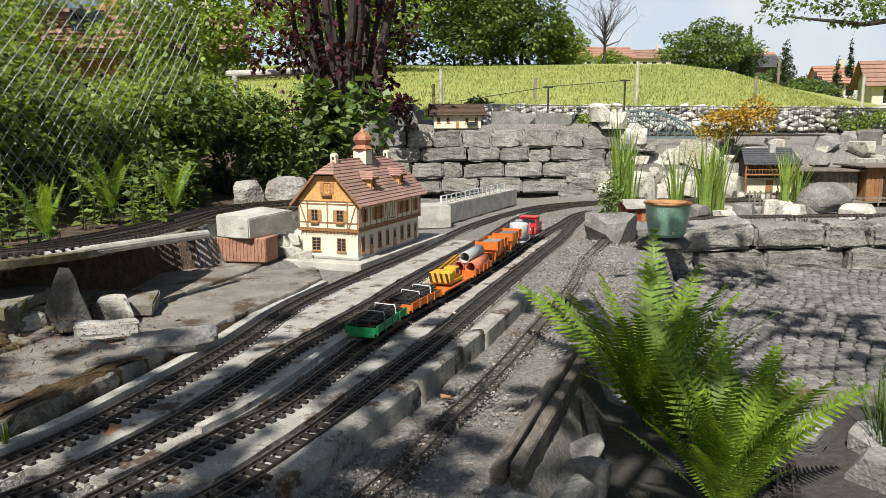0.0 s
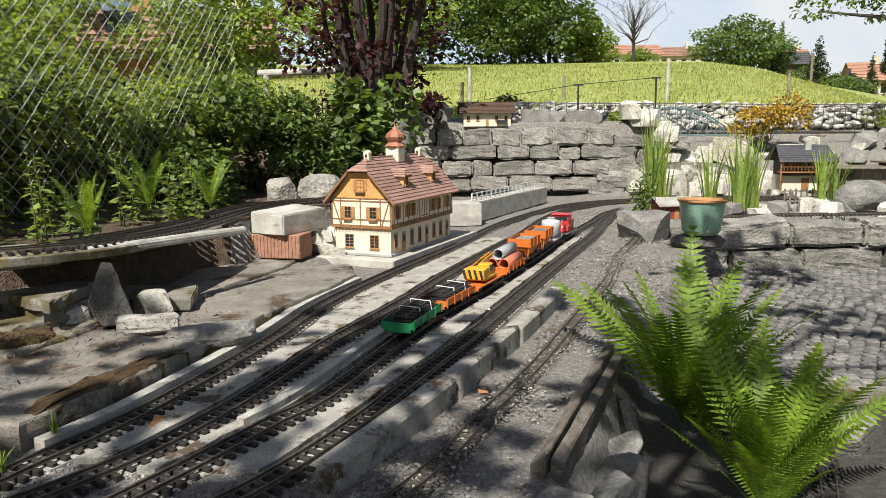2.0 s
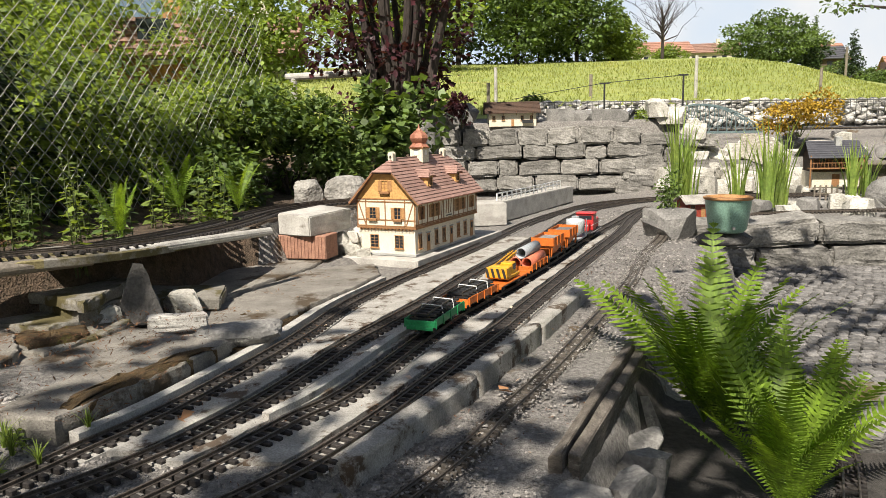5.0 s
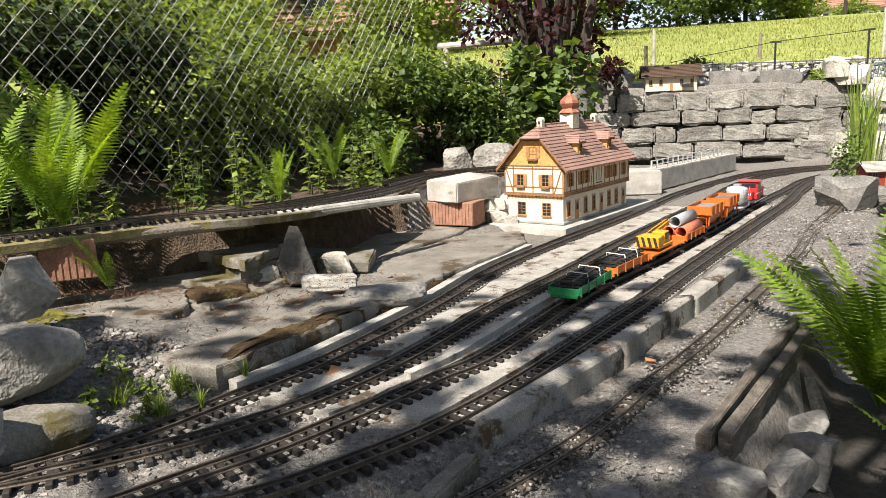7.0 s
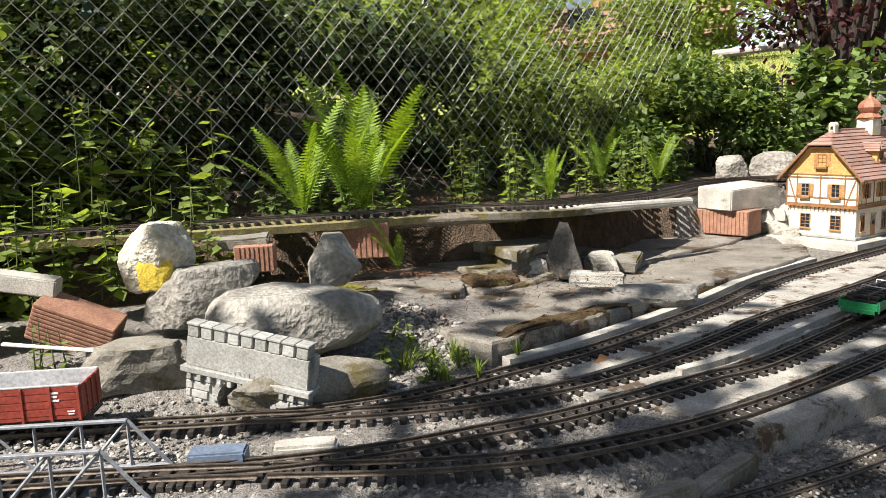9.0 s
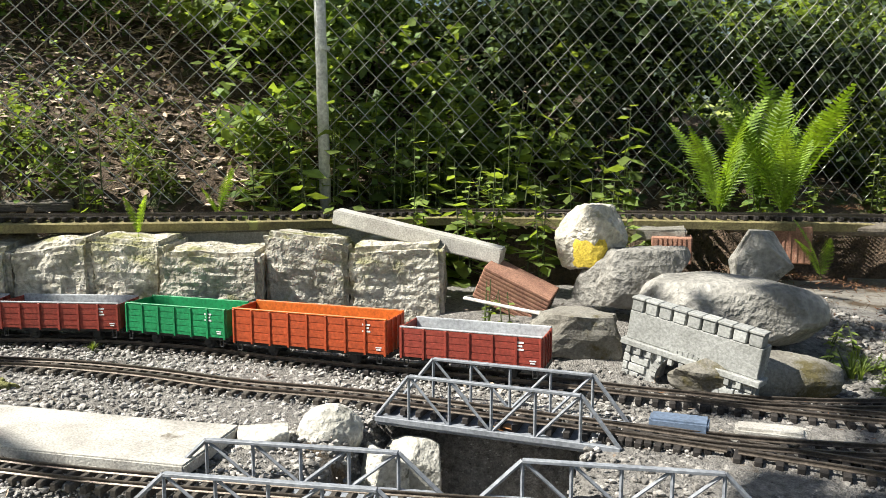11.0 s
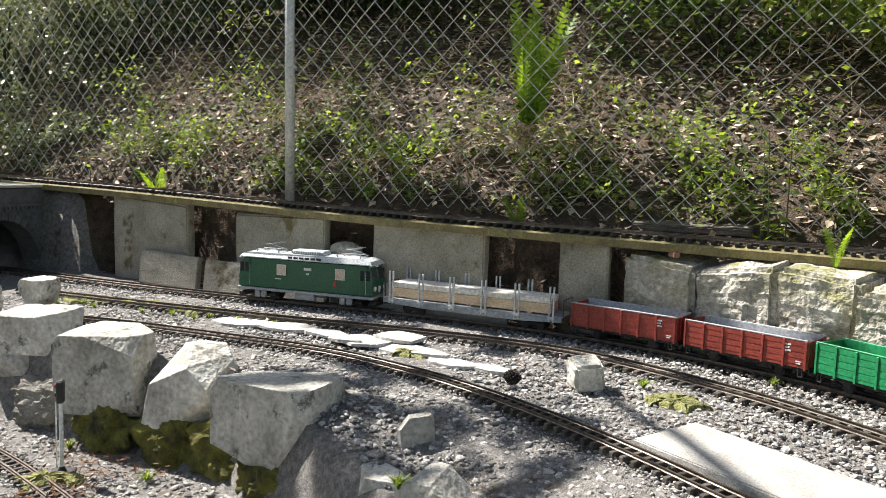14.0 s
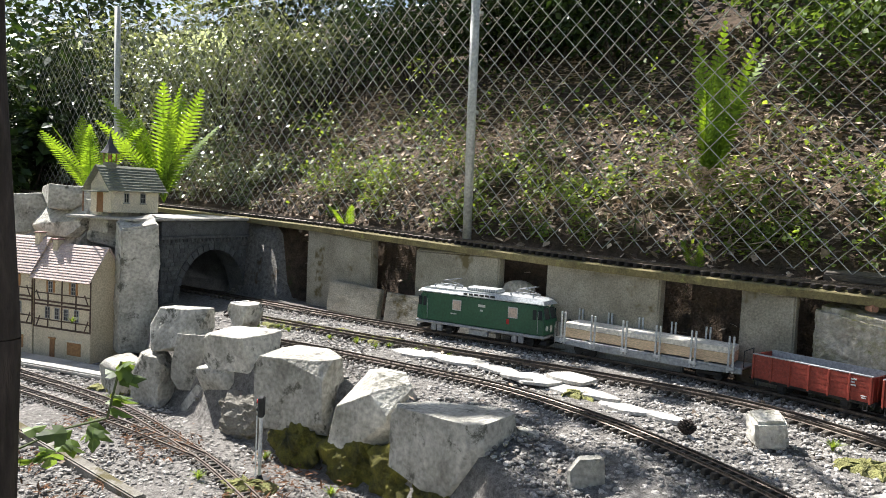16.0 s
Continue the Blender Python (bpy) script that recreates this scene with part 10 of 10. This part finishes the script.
pebbles("gravel_terrace", scatter(24000, (-2.9, -1.2, -3.9, -0.9), lambda x, y: (x > line(y, LOW_EDGE) + 0.1)), 0.004, 0.011, STONES, "sunlit pale gravel of the lower terrace")
pebbles("gravel_white", scatter(2600, (-1.75, -1.15, 1.25, 1.75), lambda x, y: away(x, y) & (x < -1.13)), 0.006, 0.014, STONED, "grey gravel beside the boulder")
pebbles("gravel_hollow", scatter(5000, (-1.9, -0.6, -0.5, 1.2), lambda x, y: y < line(x, NEAR_Y) - 0.02), 0.005, 0.016, STONES, "stones in the hollow below the bridges")
pebbles("gravel_fan", scatter(7000, (0.2, 1.7, 3.4, 6.6), lambda x, y: (x > line(y, KERB_X) - 0.6)), 0.004, 0.010, STONED, "grey gravel around the track fan")


def undergrowth(name, n, box_, size, material, label, height, cut, ratio=0.34):
    """Leaves in uneven clumps above the soil of the bank."""
    p = scatter(n, box_, lambda x, y: (x < line(y, FENCE) - 0.03))
    g = np.array([noise.noise((a * 1.6, b * 1.6, len(name))) + 0.5 * noise.noise((a * 5, b * 5, 2)) for a, b in p])
    thick = ((g > cut + 0.14 * (p[:, 1] < 0.4)) & ((p[:, 1] < 1.5) | (g > 0.25))) | (p[:, 1] > 3.5)
    p, g = p[thick], g[thick]
    z = ground_z(p[:, 0], p[:, 1]) + height * rng.random(len(p)) * np.clip(g - cut + 0.25, 0.1, 1)
    d = unit(np.stack((0.6 + rng.normal(0, 0.8, len(p)), rng.normal(0, 0.8, len(p)), 0.1 + rng.normal(0, 0.5, len(p))), 1))
    v, f = leaf_data(np.stack((p[:, 0], p[:, 1], z), 1), d, size * (0.5 + rng.random(len(p))), ratio, 0.2)
    ob = new(name, raw_mesh(name, v.tolist(), f.tolist(), material))
    return tagged(ob, label, "undergrowth", kind="stuff")


def litter(name, n, box_, keep, size, material, label, lift=0.004, ratio=0.30):
    p = scatter(n, box_, keep)
    z = ground_z(p[:, 0], p[:, 1]) + lift + 0.012 * rng.random(len(p))
    c = np.stack((p[:, 0], p[:, 1], z), 1)
    d = unit(np.stack((rng.normal(0, 1, len(p)), rng.normal(0, 1, len(p)), 0.25 * rng.normal(0, 1, len(p))), 1))
    v, f = leaf_data(c, d, size * (0.5 + rng.random(len(p))), ratio, 0.25)
    ob = new(name, raw_mesh(name, v.tolist(), f.tolist(), material))
    return tagged(ob, label, "leaf litter", kind="stuff")


litter("leaf_litter", 34000, (-5.6, -2.4, -6.0, 2.4), lambda x, y: (x < line(y, BANK_EDGE) - 0.12), 0.036, LITTER, "brown leaf litter covering the bank")
litter("needle_litter", 2600, (-2.0, -0.9, 1.6, 2.6), lambda x, y: (x < -0.95), 0.016, RUST, "rusty needles on the slabs", 0.068, 0.09)
litter("track_needles", 5000, (-1.5, 0.6, 0.9, 4.5), lambda x, y: np.array([noise.noise((a * 3, b * 3, 5)) for a, b in zip(x, y)]) > 0.12, 0.013, RUST, "rusty needles along the tracks", 0.016, 0.10)
litter("bank_leaves", 8000, (-5.2, -2.5, -6.0, 2.4), lambda x, y: (x < line(y, FENCE) - 0.02), 0.026, LEAF, "low green growth between the dead leaves", 0.02)
undergrowth("bank_undergrowth", 42000, (-6.2, -1.6, -7.0, 5.2), 0.028, LEAF, "green undergrowth and ivy spreading over the bank", 0.30, -0.05)
undergrowth("bank_sprigs", 18000, (-5.2, -1.6, -6.0, 5.2), 0.032, LEAFL, "pale green sprigs on the bank", 0.34, 0.26)
undergrowth("dry_twigs", 15000, (-5.2, -2.6, -5.0, 1.5), 0.10, LITTER, "dry brown twigs and fern remains on the bank", 0.16, -0.1, 0.03)
litter("terrace_litter", 2600, (-2.2, -1.6, -2.9, -1.7), lambda x, y: np.array([noise.noise((a * 4, b * 4, 8)) for a, b in zip(x, y)]) > 0.05, 0.022, RUST, "reddish brown needles and bark on the lower terrace", 0.012, 0.12)
litter("fallen_leaves", 700, (-3.1, 0.2, -2.6, 3.4), lambda x, y: (x > line(y, BANK_EDGE)), 0.018, LITTER, "scattered dead leaves on the gravel", 0.008)
for k in range(22):
    u = rng.random()
    x, y = -3.02 + 0.16 * rng.random() + 0.10 * u, -2.75 + 1.0 * u
    blades(x, y, -0.016, 60, 0.022, 0.0016, "flat yellow-green moss tuft between the tracks", LEAFL, 1.2, "moss_tuft", "moss")
for x, y in ((-2.15, -2.05), (-2.02, -1.72), (-1.92, -2.1), (-2.35, -2.95), (-2.1, -2.75), (-2.45, -3.3), (-1.85, -1.75), (-2.55, -0.15), (-2.42, -0.5), (-1.62, -0.95)):
    blades(x, y, -0.262 if x > -2.4 and y < -1.2 else -0.016, 70, 0.03, 0.0018, "small yellow-green moss tuft in the gravel", LEAFL, 1.2, "moss_tuft", "moss")
for x, y, z, s, lb in ((-1.47, 0.50, -0.012, 0.06, "curled orange leaf on the grey bridge"), (-0.02, 2.06, -0.035, 0.055, "curled brown leaf against the kerb"), (-0.84, 1.74, 0.0, 0.07, "flat orange brown stain of leaf on the concrete")):
    c = np.array([(x, y, z), (x + 0.008, y + 0.01, z)])
    v, f = leaf_data(c, np.array([(1.0, 0.4, 0.25), (0.6, 0.8, 0.3)]), np.array((s, s * 0.8)), 0.42, 0.5)
    ob = new("dead_leaf", raw_mesh("dead_leaf", v.tolist(), f.tolist(), BARN))
    tagged(ob, lb, "leaf", "dead leaves")

# meadow grass, low tufts near the stone fence and out to the rise
def meadow_grass():
    n = 26000
    y = 10.3 + 26 * rng.random(n) ** 1.6
    x = (-0.45 + 1.25 * rng.random(n)) * (y * 0.8)
    z = ground_z(x, y)
    h = 0.02 + 0.05 * rng.random(n) + 0.003 * (y - 10)
    c = np.stack((x, y, z), 1)
    d = np.stack((rng.normal(0, 0.3, n), rng.normal(0, 0.3, n), np.ones(n)), 1)
    v, f = leaf_data(c, d, h, 0.14, 0.2, up=np.stack((rng.normal(0, 1, n), rng.normal(0, 1, n), np.zeros(n)), 1))
    ob = new("meadow_grass", raw_mesh("meadow_grass", v.tolist(), f.tolist(), GRASS))
    tagged(ob, "sunlit yellow-green meadow grass", "grass", kind="stuff")


GRASS = mat("meadow grass blades", (0.31, 0.32, 0.085), (0.21, 0.25, 0.06), 0.3, 0.7, bump=0, grain=10, vary=0.3, translucent=0.35)
meadow_grass()

# concrete strips between the tracks
for a, b, w, lb in (("T1", "T2", 0.06, "pale concrete strip between main line and loop"), ("T2", "T3", 0.05, "pale concrete strip between loop and siding"), ("T3", "T4", 0.035, "pale concrete strip between the sidings")):
    ys = np.arange(1.55 if a == "T1" else 1.5, 5.0, 0.06)
    xa = np.interp(ys, PATHS[a][:, 1], PATHS[a][:, 0])
    xb = np.interp(ys, PATHS[b][:, 1], PATHS[b][:, 0])
    mid = np.stack(((xa + xb) / 2, ys, np.full(len(ys), -0.004)), 1)
    hw = np.maximum((xb - xa) / 2 * 0.93 - 0.058, 0.010)
    strip = thing("concrete_strip", Matrix(), lb, "concrete strip", "strips between tracks")
    for c in range(0, len(mid) - 1, 9):
        bm = bmesh.new()
        rows_ = []
        for p, h in list(zip(mid, hw))[c:c + 10]:
            j, k = rng.normal(0, 0.0025), rng.normal(0, 0.0008)
            gap = 0.004 if not rows_ else 0.0
            rows_.append([bm.verts.new((p[0] - h + j, p[1] + gap, -0.03)), bm.verts.new((p[0] - h + j, p[1] + gap, p[2] + k)), bm.verts.new((p[0] + h + j, p[1] + gap, p[2] + k)), bm.verts.new((p[0] + h + j, p[1] + gap, -0.03))])
        if len(rows_) < 2:
            continue
        for r, q in zip(rows_, rows_[1:]):
            for i in range(3):
                bm.faces.new((r[i], q[i], q[i + 1], r[i + 1]))
        bm.faces.new(rows_[0])
        bm.faces.new(rows_[-1][::-1])
        bmesh.ops.recalc_face_normals(bm, faces=bm.faces[:])
        part("slab", bm, DIRTY, strip)
# thin concrete bed that shows between the sleepers
for key in ("T1", "T2", "T3", "T4"):
    path = PATHS[key]
    path = path[(path[:, 1] > 1.5) & (path[:, 1] < 5.6)][::3]
    finish(sweep(path, ((-0.054, -0.030), (0.054, -0.030), (0.050, -0.0105), (-0.050, -0.0105))), "track_bed", DIRTY, Matrix(), "stained concrete bed showing between the sleepers", "track bed", "track beds")
# low rough board between loop and siding
ys = np.arange(1.75, 3.3, 0.03)
xm = np.interp(ys, PATHS["T2"][:, 1], PATHS["T2"][:, 0]) * 0.42 + np.interp(ys, PATHS["T3"][:, 1], PATHS["T3"][:, 0]) * 0.58
jit = np.array([noise.noise((y * 14, 0.0, 2.0)) * 0.004 for y in ys])
finish(sweep(np.stack((xm + jit, ys, jit), 1), ((-0.013, -0.03), (0.013, -0.03), (0.012, 0.014), (-0.011, 0.016))), "track_edging", PALE, Matrix(), "crumbling pale concrete ridge between loop and siding", "edging", smooth=False)
# edge board of the main line beside the slabs
ys = np.arange(1.62, 3.6, 0.06)
xa = np.interp(ys, PATHS["T1"][:, 1], PATHS["T1"][:, 0]) - 0.078
finish(sweep(np.stack((xa, ys, np.zeros(len(ys))), 1), ((-0.018, -0.03), (0.018, -0.03), (0.018, 0.012), (-0.018, 0.012))), "track_edging", PALE, Matrix(), "narrow pale concrete edging along the main line", "edging", smooth=False)

# ---- cobbles of the yard, last ----
def cobbles():
    t = thing("cobbled_yard", Matrix(), "grey cobbled yard laid in wavy rows", "cobbled yard", kind="structure")
    shapes = []
    for k in range(8):
        rnd = random.Random(k)
        bm = box(-0.026 * rnd.uniform(0.8, 1.08), 0.026 * rnd.uniform(0.8, 1.08), -0.024 * rnd.uniform(0.85, 1.05), 0.024 * rnd.uniform(0.85, 1.05), -0.03, 0.018, 0.006)
        me = mesh_of("cobble", bm)
        me.materials.append(COBBLE)
        shapes.append(me)
    rnd = random.Random(3)
    near, rest = [], []
    for i in range(52):
        for j in range(46):
            x = 0.85 + i * 0.060 + (0.030 if j % 2 else 0) + rnd.uniform(-0.006, 0.006)
            y = 2.60 + j * 0.056 + 0.13 * abs(math.sin(x * 3.1)) + rnd.uniform(-0.005, 0.005)
            if y > 5.0 or x < float(line(y, BEAM_X)) + 0.14 or x > 3.7:
                continue
            (near if y < 3.5 and 1.1 < x < 2.2 and len(near) < 300 else rest).append((x, y))
    for x, y in near:
        ob = part("cobble", shapes[rnd.randrange(8)], None, t)
        ob.matrix_basis = pose(x, y, -0.240 + rnd.uniform(-0.004, 0.004), rnd.uniform(-3, 3), rnd.uniform(-3, 3), rnd.uniform(-8, 8))
    V, F, base = [], [], 0
    for x, y in rest:
        me = shapes[rnd.randrange(8)]
        m = pose(x, y, -0.240 + rnd.uniform(-0.004, 0.004), rnd.uniform(-3, 3), rnd.uniform(-3, 3), rnd.uniform(-8, 8))
        V += [tuple(m @ v.co) for v in me.vertices]
        F += [tuple(base + i for i in p.vertices) for p in me.polygons]
        base += len(me.vertices)
    ob = part("cobbles", raw_mesh("cobbles", V, F, COBBLE), None, t)
    tagged(ob, kind="stuff")


cobbles()
